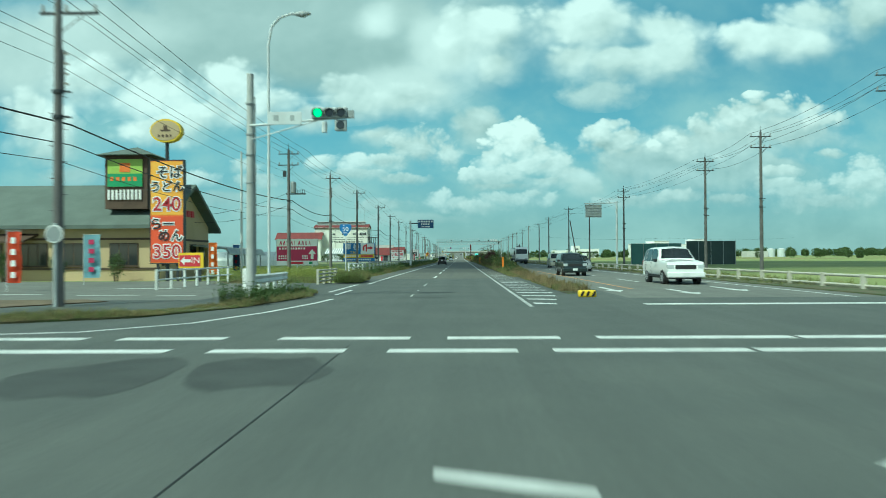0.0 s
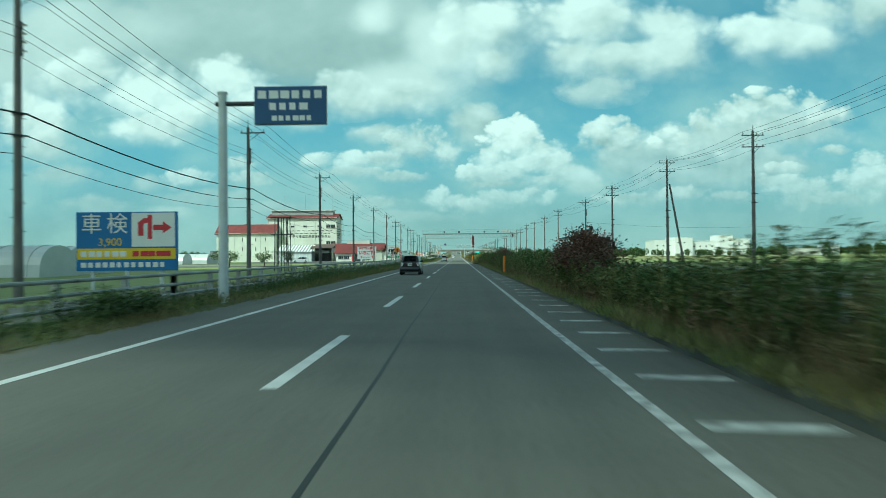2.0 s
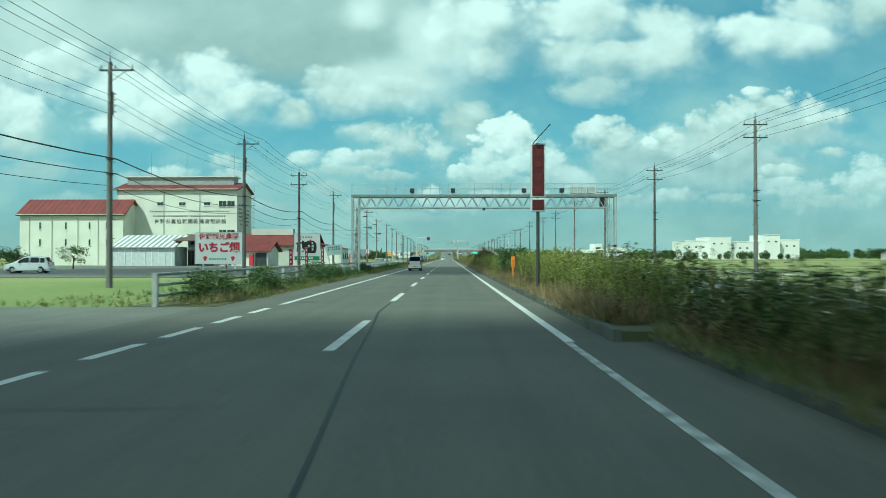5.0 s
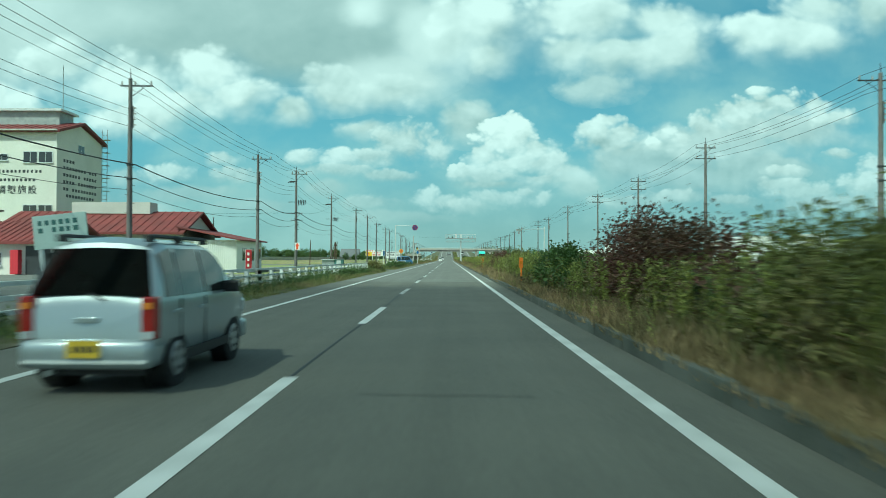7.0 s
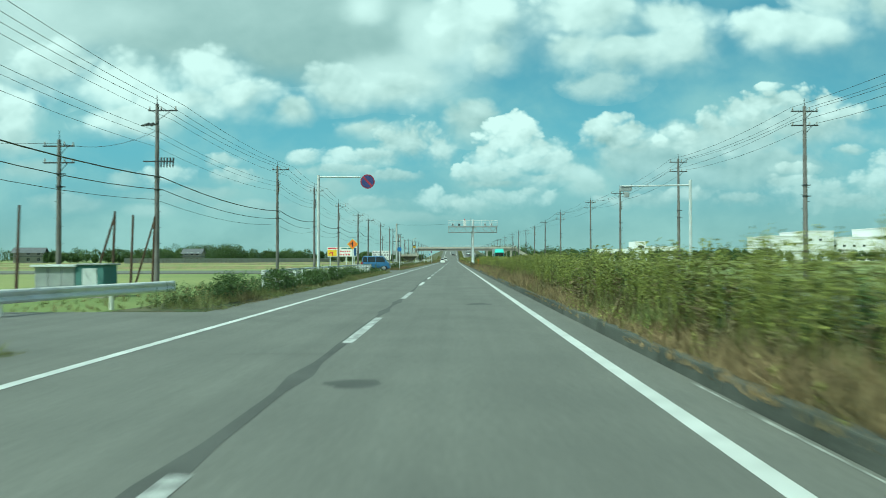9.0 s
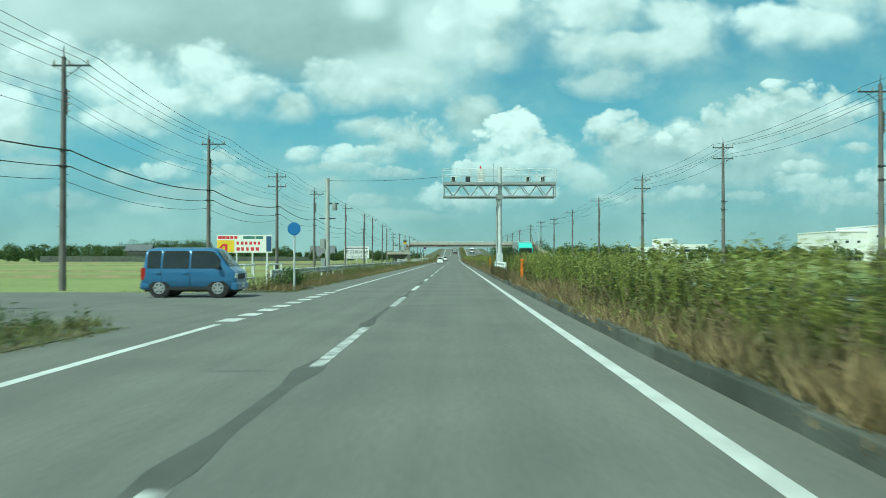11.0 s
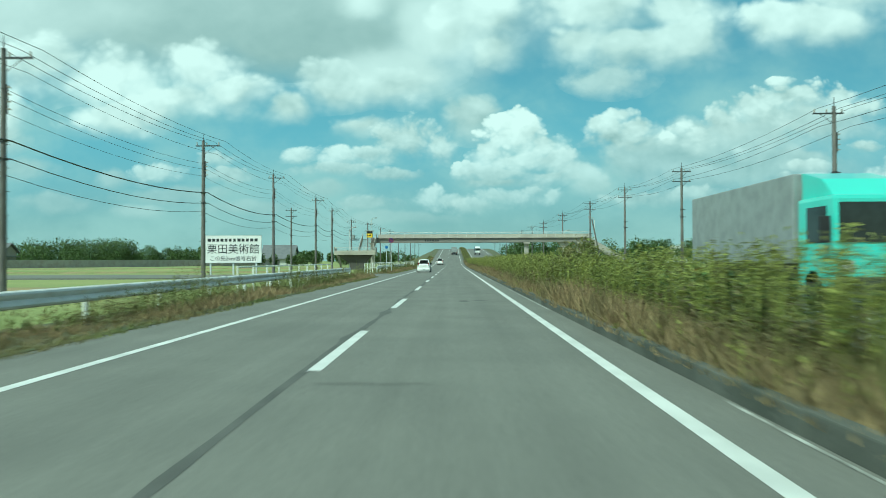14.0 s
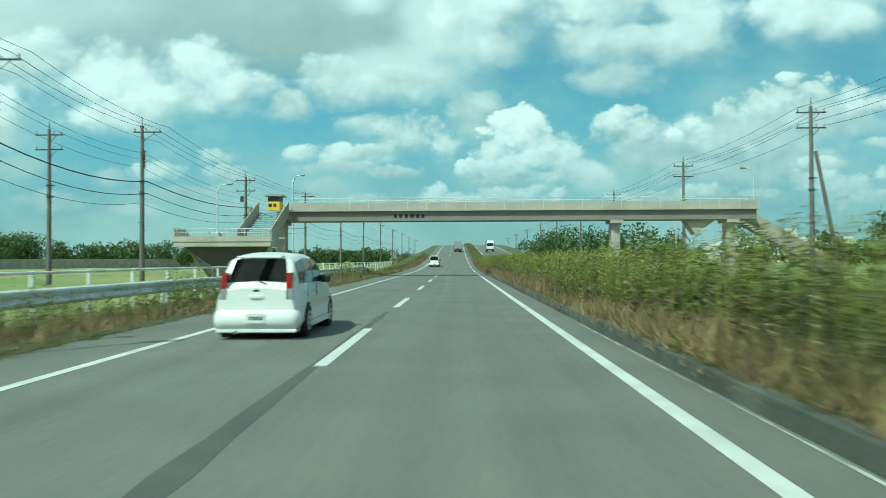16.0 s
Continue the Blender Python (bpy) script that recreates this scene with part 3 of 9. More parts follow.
line_strip("median_line", 1.70, 1.82, 34, 206, M["old_paint"], "worn white line beside the hatching")
line_strip("median_line", RIGHT_LINE - 0.09, RIGHT_LINE + 0.08, 206, 2300, M["white_paint"], "broad white line along the median")
line_strip("median_line", OPP_L + 0.45, OPP_L + 0.6, 140, 2300, M["white_paint"])
line_strip("edge_line", 12.1, 12.25, 38, 2300, M["white_paint"])

# lane dashes: far ends, about 12 m apart
DASH_ENDS = [65.5, 77.5, 89.9, 101.8, 113.5, 125.2, 137.4, 149.1, 160.3, 172.4, 184.8, 197.2, 209.8, 221.4, 232.6, 244.0, 255.4, 267.4, 278.8,
             290.7, 302.7, 314.9, 327.2, 339.1, 351.7, 363.8, 375.0, 384.6, 394.2, 404.9, 414.6, 426.0, 437.2, 449.0, 460.2, 471.3, 482.2, 493.6,
             505.5, 517.8, 528.8, 539.4, 550.5, 561.6]
DASH_ENDS += [DASH_ENDS[-1] + 11.8 * k for k in range(1, 60)]
for y in DASH_ENDS:
    line_strip("lane_dash", DASH_X - 0.085, DASH_X + 0.085, y - 4.9, y, M["white_paint"] if y < 285 or 355 < y < 378 or y > 410 else M["old_paint"])
for k in range(90):
    line_strip("lane_dash", 8.75, 8.9, 52 + 12 * k, 57 + 12 * k, M["white_paint"])
line_strip("orange_line", 6.6, 6.75, 44, 80, M["orange_paint"], "orange no-crossing line")

# sealed joint that wanders along the road
bm = bmesh.new()
pts = []
for k in range(-4, 166):
    y = 20 + k * 2.0
    base = -0.75 if y < 205 else -1.72
    if y < 62:
        base = -1.75
    blend = min(max((y - 196) / 16, 0), 1)
    if y > 190:
        base = -0.75 * (1 - blend) - 1.74 * blend
    pts.append((base + 0.04 * noise.noise((y * 0.15, 0, 0)), y, (0.022 + 0.014 * noise.noise((y * 0.5, 3, 0))) * (0.4 if y < 40 else 1.0)))
for a, b in zip(pts, pts[1:]):
    if 62 < a[1] < 300 or 17 < a[1] < 24.5:
        vs = [bm.verts.new(p) for p in ((a[0] - a[2], a[1], 0.003), (a[0] + a[2], a[1], 0.003), (b[0] + b[2], b[1], 0.003), (b[0] - b[2], b[1], 0.003))]
        bm.faces.new(vs)
part("sealed_joint", bm, M["sealant"], road, "black sealed joint in the asphalt")


def blot(x, y, rx, ry, seed):
    bm2 = bmesh.new()
    vs = []
    for k in range(18):
        a = k * math.pi / 9
        r = 1 + 0.45 * noise.noise((math.cos(a) * 1.5 + seed, math.sin(a) * 1.5, seed * 0.7))
        vs.append(bm2.verts.new((x + rx * r * math.cos(a), y + ry * r * math.sin(a), 0.0025)))
    bm2.faces.new(vs)
    return part("asphalt_blot", bm2, M["blot_dark"] if y < 60 else M["patch"], road, "dark blot on the asphalt")


# the blot at y 38.5 is a cast shadow painted as dark asphalt
for i, (x, y, rx, ry) in enumerate([(-4.05, 23.0, 0.95, 1.25), (-2.4, 23.4, 0.68, 1.2), (-1.2, 38.5, 0.6, 0.35), (-4.2, 216, 0.3, 0.5), (-0.1, 250.7, 0.13, 0.28), (0.42, 248.7, 0.2, 0.32), (0.6, 344, 0.4, 0.5),
                                    (0.8, 430.0, 0.2, 0.7), (0.25, 492.0, 0.16, 0.5), (0.75, 492.5, 0.25, 0.25), (-1.1, 330.5, 0.3, 0.25), (0.0, 312.2, 0.10, 0.16), (0.53, 312.4, 0.13, 0.22), (-0.3, 508.7, 0.5, 0.22), (-0.1, 314.5, 0.3, 0.12)]):
    blot(x, y, rx, ry, i * 3.7)
# long dark repair strip beside the lane dashes
bm = bmesh.new()
prev = None
for k in range(0, 260):
    y = 296 + k * 1.0
    w = 0.03 + 0.20 * max(0, noise.noise((y * 0.5, 77, 0))) + 0.09 * max(0, noise.noise((y * 0.13, 9, 0)) + 0.3) + 0.03 * noise.noise((y * 0.9, 4, 0))
    c = DASH_X - 0.06 - 0.14 * noise.noise((y * 0.07, 2, 0))
    row = [bm.verts.new((c - w, y, 0.0022)), bm.verts.new((c + w, y, 0.0022))]
    if prev:
        bm.faces.new((prev[0], prev[1], row[1], row[0]))
    prev = row
part("repair_strip", bm, M["patch"], road, "dark uneven repair strip along the lane line")

# fine cracks across the lanes
bm = bmesh.new()
for k in range(60):
    y = 66 + k * 8.1 + random.uniform(-3, 3)
    x = random.uniform(-4.4, 0.6)
    a = None
    for q in range(random.randint(4, 9)):
        w = random.uniform(0.006, 0.016)
        row = [bm.verts.new((x, y - w, 0.0032)), bm.verts.new((x, y + w, 0.0032))]
        if a:
            bm.faces.new((a[0], row[0], row[1], a[1]))
        a = row
        x += random.uniform(0.15, 0.4)
        y += random.uniform(-0.05, 0.06)
part("surface_cracks", bm, M["blot_dark"], road, "fine dark cracks in the asphalt")

# cross marks and hatching at the junction
for xa, xb in ((-14, -7.7), (-7.2, -4.2), (-3.6, -1.7), (-1.1, 0.7), (1.2, 3.9), (4.0, 8.6), (8.8, 14)):
    part("crossing_line", abox(xa, xb, 25.0, 25.35, 0.0, 0.005), M["white_paint"], road)
for xa, xb in ((-14, -6.2), (-5.6, -3.9), (-3.0, -0.9), (-0.3, 1.5), (2.1, 5.2), (5.3, 14)):
    part("crossing_line", abox(xa, xb, 26.6, 26.95, 0.0, 0.005), M["white_paint"], road)
part("stop_line", abox(4.9, 13.0, 34.7, 35.2, 0.0, 0.005), M["white_paint"], road, "white stop line of the opposite carriageway")
for k in range(16):
    y = 35.0 + k * 2.05
    w = min(3.2, 2.55 + k * 0.25)
    bm = bmesh.new()
    vs = [bm.verts.new(p) for p in ((1.95, y + 0.25, 0.004), (w, y - 0.05, 0.004), (w, y + 0.42, 0.004), (1.95, y + 0.75, 0.004))]
    bm.faces.new(vs)
    part("hatch_bar", bm, M["white_paint"] if k < 9 else M["old_paint"], road)
for k in range(52):
    y = 68 + k * 2.25
    bm = bmesh.new()
    xa = 1.95 + 0.35 * random.random()
    vs = [bm.verts.new(p) for p in ((xa, y + 0.12, 0.004), (2.95, y - 0.05, 0.004), (2.95, y + 0.27, 0.004), (xa, y + 0.42, 0.004))]
    bm.faces.new(vs)
    part("hatch_bar", bm, M["faint_paint"], road, "worn hatch bar")
# turn arrows
def arrow(x, y, s):
    bm2 = bmesh.new()
    prism(bm2, [(x - 0.08 * s, y), (x + 0.08 * s, y), (x + 0.08 * s, y + 2.4 * s), (x + 0.3 * s, y + 2.4 * s), (x, y + 3.4 * s), (x - 0.3 * s, y + 2.4 * s), (x - 0.08 * s, y + 2.4 * s)], "z", 0.0, 0.005)
    part("lane_arrow", bm2, M["white_paint"], road, "white lane arrow")
bm = bmesh.new()
prism(bm, [(-0.26, 19.44), (-0.24, 19.30), (0.30, 19.05), (0.66, 18.93), (0.68, 19.05), (0.34, 19.20)], "z", 0.0, 0.005)
part("lane_arrow", bm, M["white_paint"], road, "worn white turn arrow")
bm = bmesh.new()
prism(bm, [(2.48, 19.50), (2.72, 19.30), (3.6, 19.2), (3.7, 19.6), (2.75, 19.72)], "z", 0.0, 0.005)
part("lane_arrow", bm, M["white_paint"], road, "worn white turn arrow")
# edge line sweeping round the corner
bm = bmesh.new()
sweep = [(-14.0, 26.9), (-9.5, 27.2), (-6.9, 27.9), (-5.5, 29.6), (-4.75, 32.5), (-4.25, 36.0), (-4.1, 38.5)]
prev = None
for (xa, ya), (xb, yb) in zip(sweep, sweep[1:]):
    for k in range(6):
        q = k / 6
        px, py = xa + (xb - xa) * q, ya + (yb - ya) * q
        d = Vector((xb - xa, yb - ya)).normalized()
        row = [bm.verts.new((px - d.y * 0.07, py + d.x * 0.07, 0.004)), bm.verts.new((px + d.y * 0.07, py - d.x * 0.07, 0.004))]
        if prev:
            bm.faces.new((prev[0], prev[1], row[1], row[0]))
        prev = row
for f in bm.faces:
    f.normal_update()
    if f.normal.z < 0:
        f.normal_flip()
part("corner_line", bm, M["white_paint"], road, "white edge line sweeping round the corner")
for ya, yb in ((39.2, 40.8), (43.5, 44.1), (48.0, 51.0)):
    line_strip("lane_dash", -1.78, -1.70, ya, yb, M["faint_paint"] if ya < 40 else M["old_paint"])
line_strip("edge_line", -5.12, -4.98, 42.6, 50.3, M["white_paint"])
line_strip("edge_line", -4.52, -4.38, 40.5, 44.3, M["white_paint"])
line_strip("edge_line", -4.68, -4.54, 50.7, 54.6, M["white_paint"])
line_strip("edge_line", -4.72, -4.58, 56.0, 61.9, M["white_paint"])
arrow(5.75, 46.0, -1.2)
arrow(8.0, 44.0, -1.2)
arrow(10.4, 46.0, -1.2)

# median: kerbs and soil bed
median = thing("median", 0, 0, 0, "raised planted median between stained concrete kerbs", "median", kind="structure")
part("soil_bed", ribbon(bmesh.new(), KERB_X + 0.15, MEDIAN_R, 206, 1400, 0.16, 20, 0.3), M["verge"], median, "weedy soil bed")
part("soil_bed", ribbon(bmesh.new(), 3.62, 4.5, 40.5, 78, 0.012, 20, 0.2), M["verge"], median)
part("soil_bed", ribbon(bmesh.new(), 3.2, MEDIAN_R, 78, 206, 0.12, 20, 0.3), M["verge"], median)
part("kerb_run", ribbon(bmesh.new(), KERB_X, KERB_X + 0.15, 620, 1400, 0.20, 20, 0.3), M["kerb"], median)
part("kerb_run", ribbon(bmesh.new(), MEDIAN_R, MEDIAN_R + 0.15, 78, 1400, 0.18, 20, 0.3), M["kerb"], median)
part("kerb_run", ribbon(bmesh.new(), 3.06, 3.21, 78, 206, 0.13, 20, 0.3), M["kerb"], median)
proto = abox(-0.075, 0.075, -0.985, 0.985, -0.1, 0.20, 0.018)
kerb_mesh = link_mesh("kerb_stone", proto, M["kerb"])
kerb_mesh.parent = median
kerb_mesh.matrix_basis = pose(KERB_X + 0.075, 207, 0)
for k in range(1, 206):
    ob = new("kerb_stone", kerb_mesh.data)
    ob.parent = median
    ob.matrix_basis = pose(KERB_X + 0.075 + random.uniform(-0.008, 0.008), 207 + 2.0 * k, random.uniform(-0.015, 0.01), 0, 0, random.uniform(-0.2, 0.2))

# pale cement gutter joint along the kerb
for a, b in ((302, 331), (444, 452), (458, 476), (488, 530), (536, 552)):
    bm = bmesh.new()
    y, prev = a, None
    while y < b:
        w = 0.016 + 0.012 * noise.noise((y * 1.3, 5, 0))
        row = [bm.verts.new((KERB_X - 0.06 - w + 0.02 * noise.noise((y * 0.4, 1, 0)), y, 0.004)), bm.verts.new((KERB_X - 0.06 + w, y, 0.004))]
        if prev:
            bm.faces.new((prev[0], prev[1], row[1], row[0]))
        prev = row
        y += 0.5
    part("gutter_joint", bm, M["faint_paint"], median, "pale cement joint")

# dry banks between the rice fields
banks = thing("field_bank", 0, 0, 0, "low dry grass banks between the rice fields", "field bank", kind="structure")
for xa, xb, ya in ((-300, -14, 452), (-260, -14, 503), (-300, -14, 558), (-300, -20, 604), (-220, -16, 352), (-200, -18, 432), (16, 220, 300), (16, 260, 470), (16, 240, 560)):
    part("bank", aprism([(ya - 0.9, -0.13), (ya - 0.4, 0.08), (ya + 0.4, 0.10), (ya + 0.9, -0.13)], "x", xa, xb), M["dry_bank"], banks)

# verges
verge_l = thing("verge", 0, 0, 0, "weedy grass verge along the carriageway", "verge", kind="structure")
for a, b in ((62.5, 200), (214, 333), (341, 394), (408, 527), (541, 1400)):
    part("verge_soil", ribbon(bmesh.new(), -8.6, -6.25, a, b, 0.012, 20, 0.2), M["verge"], verge_l)
part("verge_soil", ribbon(bmesh.new(), OPP_R, OPP_R + 3.0, 38, 1400, 0.05, 20, 0.2), M["verge"], verge_l)
# embankments of the climb
bm = bmesh.new()
rows = []
for k in range(0, 40):
    y = 600 + k * 30
    h = rise(y)
    rows.append([bm.verts.new(p) for p in ((-8.6 - 2 * h - 1.0, y, -0.13), (-8.5, y, h - 0.06), (OPP_R + 2.9, y, h - 0.16), (OPP_R + 3.5 + 2 * h, y, -0.13))])
for a, b in zip(rows, rows[1:]):
    for j in range(3):
        bm.faces.new((a[j], a[j + 1], b[j + 1], b[j]))
solid("embankment", bm, M["verge"], "grassy embankment carrying the climbing road", "embankment", "structure")

island = [(-5.5, 42.0), (-5.2, 38.6), (-5.9, 34.0), (-7.3, 30.9), (-9.6, 29.5), (-15.5, 28.8), (-15.5, 29.7), (-10.0, 30.4), (-8.0, 31.7), (-6.8, 34.4), (-6.2, 38.6), (-6.4, 42.0)]
part("corner_island", aprism(island, "z", -0.1, 0.05), M["verge"], verge_l, "weedy kerbed corner island")
part("dirt_strip", aprism([(-30, 33.5), (-12.5, 34.5), (-10.8, 37.0), (-12.0, 38.0), (-30, 36.5)], "z", -0.1, 0.03), M["soil"], verge_l, "dry soil strip")
# side roads, farm track and car parks on the left
side = thing("side_road", 0, 0, 0, "grey side road and forecourts beside the carriageway", "side road", kind="structure")
part("service_lane", ribbon(bmesh.new(), -12.6, -9.0, 95, 200, -0.07, 40, 0.2), M["asphalt"], side)
part("entrance", abox(-90, -6.4, 200, 214, -0.2, -0.004), M["asphalt"], side)
part("entrance", abox(-40, -6.4, 333, 341, -0.2, -0.004), M["asphalt"], side)
part("entrance", abox(-90, -6.4, 394, 408, -0.2, -0.004), M["asphalt"], side)
part("entrance", abox(-60, -6.4, 527, 541, -0.2, -0.004), M["asphalt"], side)
part("forecourt", abox(-60, -9.0, 246, 318, -0.2, -0.05), M["asphalt"], side, "pale concrete forecourt")
part("car_park", abox(-60, -8.4, 38.1, 58, -0.2, -0.03), M["asphalt"], side)
part("driveway", abox(-8.4, -6.4, 38.1, 53, -0.2, -0.012), M["asphalt_dark"], side)
for xa, xb, ya in ((-14.2, -11.9, 41.6), (-11.0, -9.6, 41.0), (-19.5, -16.0, 42.4), (-15.5, -12.6, 47.5)):
    part("parking_line", abox(xa, xb, ya, ya + 0.14, -0.03, -0.022), M["white_paint"], side)

# ---- utility poles and cables ----
def utility_pole(x, y, top, style, side, shade="pole"):
    """side: +1 or -1, the way in which the single cross-arm reaches."""
    p = thing("utility_pole", x, y, 0, {
        "plain": "tall weathered concrete utility pole with one cross-arm",
        "double": "tall weathered concrete utility pole with two cross-arms and insulators",
        "transformer": "concrete utility pole carrying a grey transformer and cross-arms",
        "branch": "tall weathered concrete utility pole with a cross-arm and dark cut-outs",
        "stayed": "concrete utility pole with cross-arms and a leaning stay pole"}[style], "utility pole", "utility poles along the road")
    part("shaft", rod(bmesh.new(), (0, 0, -0.3), (0, 0, top), 0.16, 0.095, 10), M[shade], p)
    part("spike", arod((0, 0, top), (0, 0, top + 0.5), 0.03, 0.014, 6), M["steel_dark"], p)
    arms = [(top - 0.38, 0.32 * side, 0.82)] if style in ("plain", "branch") else [(top - 0.35, 0.0, 0.85), (top - 1.25, 0.0, 0.85)]
    for z, off, half in arms:
        part("cross_arm", abox(off - half, off + half, -0.05, 0.02, z - 0.035, z + 0.035), M["steel_dark"], p)
        part("brace", arod((off * 0.2, -0.03, z - 0.55), (off + half * 0.6 * (side if off else 1), -0.03, z), 0.018, n=5), M["steel_dark"], p)
        for k in (-0.9, -0.1 if off else 0.35, 0.9):
            part("insulator", arod((off + half * k, -0.02, z + 0.05), (off + half * k, -0.02, z + 0.24), 0.045, 0.03, 7), M["porcelain"], p)
    for z in (5.2, 5.9):
        part("band", arod((0, 0, z), (0, 0, z + 0.09), 0.165, 0.165, 10), M["steel_dark"], p)
        part("cable_bracket", abox(0, 0.35, -0.03, 0.03, z + 0.02, z + 0.07), M["steel_dark"], p)
    if style == "plain":
        for k in range(4):
            part("rack_insulator", arod((0.17, -0.02, top - 1.5 - 0.28 * k), (0.3, -0.02, top - 1.5 - 0.28 * k), 0.04, 0.03, 6), M["porcelain"], p)
        part("rack", abox(0.12, 0.17, -0.03, 0.02, top - 2.5, top - 1.4), M["steel_dark"], p)
    if style == "transformer":
        part("transformer", rod(rod(bmesh.new(), (0.38, 0, top - 3.5), (0.38, 0, top - 2.7), 0.24, 0.24, 14), (0.38, 0, top - 2.7), (0.38, 0, top - 2.6), 0.24, 0.15, 14), M["steel"], p, "grey steel transformer can")
        part("transformer_arm", abox(-0.2, 1.4, -0.05, 0.05, top - 3.65, top - 3.55), M["steel_dark"], p)
        for k in range(5):
            part("bushing", arod((0.55 + 0.19 * k, 0, top - 3.55), (0.55 + 0.19 * k, 0, top - 3.25), 0.04, 0.03, 6), M["steel_dark"], p)
        part("cutout", abox(-0.45, -0.2, -0.1, 0.1, top - 2.2, top - 1.7), M["steel_dark"], p)
    if style == "branch":
        part("cutout_arm", abox(-0.75, 0.95, -0.12, -0.05, top - 3.3, top - 3.23), M["steel_dark"], p)
        for k in range(5):
            part("cutout", arod((0.25 + 0.17 * k, -0.09, top - 3.6), (0.28 + 0.17 * k, -0.09, top - 3.05), 0.035, 0.05, 7), M["steel_dark"], p)
        for k in range(3):
            part("lead", arod((0.1 - 0.25 * k, -0.08, top - 1.1), (-0.35 - 0.25 * k, -0.08, top - 1.25), 0.05, 0.05, 6), M["steel_dark"], p)
    if style == "stayed":
        part("stay_pole", arod((1.9, 0.3, -0.3), (0.25, 0, top - 2.6), 0.13, 0.10, 9), M[shade], p, "leaning stay pole")
    for k in range(9):
        z = 2.2 + k * 0.45
        part("step_bolt", arod((-0.25 if k % 2 else 0.25, 0, z), (0, 0, z), 0.012, n=5), M["steel_dark"], p)
    return p


LEFT_POLES = [(-14.0, 74.2, 10.1, "transformer"), (-14.2, 94.4, 10.3, "plain"), (-13.9, 112.8, 10.3, "plain"), (-14.0, 138.9, 10.1, "plain"), (-14.9, 169.2, 10.3, "plain"),
              (-15.6, 199.4, 10.5, "plain"), (-16.0, 229.0, 10.5, "plain"), (-15.6, 250.2, 10.3, "plain"), (-15.2, 268.6, 9.9, "double"), (-16.1, 296.2, 10.3, "plain"),
              (-15.8, 319.8, 9.8, "plain"), (-15.8, 335.0, 10.3, "branch"), (-16.8, 364.0, 10.1, "branch"), (-17.0, 393.2, 10.3, "plain"), (-17.0, 412.0, 10.0, "plain"),
              (-17.0, 430.8, 9.5, "plain"), (-16.2, 447.0, 9.0, "double"), (-17.1, 469.5, 9.4, "plain"), (-17.3, 496.4, 9.5, "plain"), (-17.0, 518.0, 9.5, "plain"), (-18.1, 541.8, 10.0, "plain")]
LEFT_POLES += [(-18.2, 564.9, 9.6, "plain"), (-18.4, 579.0, 9.2, "plain"), (-18.4, 600.0, 8.6, "transformer"), (-18.4, 625, 9.4, "plain"), (-18.4, 652, 9.6, "plain"), (-18.4, 680, 10, "plain"),
               (-18.4, 712, 10, "plain"), (-18.4, 745, 10, "plain"), (-18.4, 780, 10, "plain"), (-18.4, 815, 10, "plain"), (-18.4, 855, 10, "plain")]
RIGHT_POLES = [(24.3, 57.0, 11.8, "double"), (24.6, 75.8, 11.4, "double"), (24.0, 87.7, 10.9, "double"), (23.2, 120.2, 10.9, "double"), (23.0, 147.0, 10.8, "double"), (22.5, 168.7, 11.4, "stayed"),
               (20.6, 187.7, 10.4, "double"), (20.4, 207.0, 10.0, "plain"), (21.3, 246.0, 10.9, "double"), (21.4, 271.5, 10.7, "double"), (21.4, 296.0, 10.6, "plain"), (21.5, 321.2, 11.0, "double"),
               (21.3, 342.3, 10.4, "double"), (22.3, 369.8, 11.0, "double"), (21.8, 394.4, 11.0, "double"), (21.5, 418.0, 10.1, "plain"), (22.0, 441.2, 10.7, "double"), (19.6, 457.7, 9.8, "double"),
               (19.8, 481.9, 9.5, "plain"), (20.4, 508.3, 9.5, "plain"), (21.1, 537.0, 9.8, "double"), (20.9, 558.8, 10.2, "double"), (20.5, 579.5, 10.1, "stayed")]
RIGHT_POLES += [(19.4, 600, 9.6, "double"), (19.4, 628, 9.6, "double"), (19.8, 655, 10, "plain"), (20.0, 685, 10, "plain"), (20.2, 715, 10, "plain"), (20.2, 750, 10, "plain"), (20.2, 790, 10, "plain"), (20.2, 830, 10, "plain")]
for x, y, top, style in LEFT_POLES:
    utility_pole(x, y, top, style, 1)
for x, y, top, style in RIGHT_POLES:
    utility_pole(x, y, top, style, -1)
utility_pole(-25.0, 581, 9.4, "double", 1)
utility_pole(-21.4, 362.2, 7.8, "double", 1)
utility_pole(-11.2, 35.0, 8.5, "plain", 1)


def cable(points, sag, radius, label):
    bm = bmesh.new()
    path = []
    for a, b in zip(points, points[1:]):
        a, b = Vector(a), Vector(b)
        for k in range(8):
            s = k / 8
            path.append(a.lerp(b, s) - Vector((0, 0, sag * 4 * s * (1 - s))))
    path.append(Vector(points[-1]))
    rings = []
    for p in path:
        rings.append([bm.verts.new(p + Vector((radius * math.cos(q * 2.0944), 0, radius * math.sin(q * 2.0944)))) for q in range(3)])
    for a, b in zip(rings, rings[1:]):
        for q in range(3):
            bm.faces.new((a[q], a[(q + 1) % 3], b[(q + 1) % 3], b[q]))
    return solid("power_cable", bm, M["wire"], label, "cable", group="overhead cables")


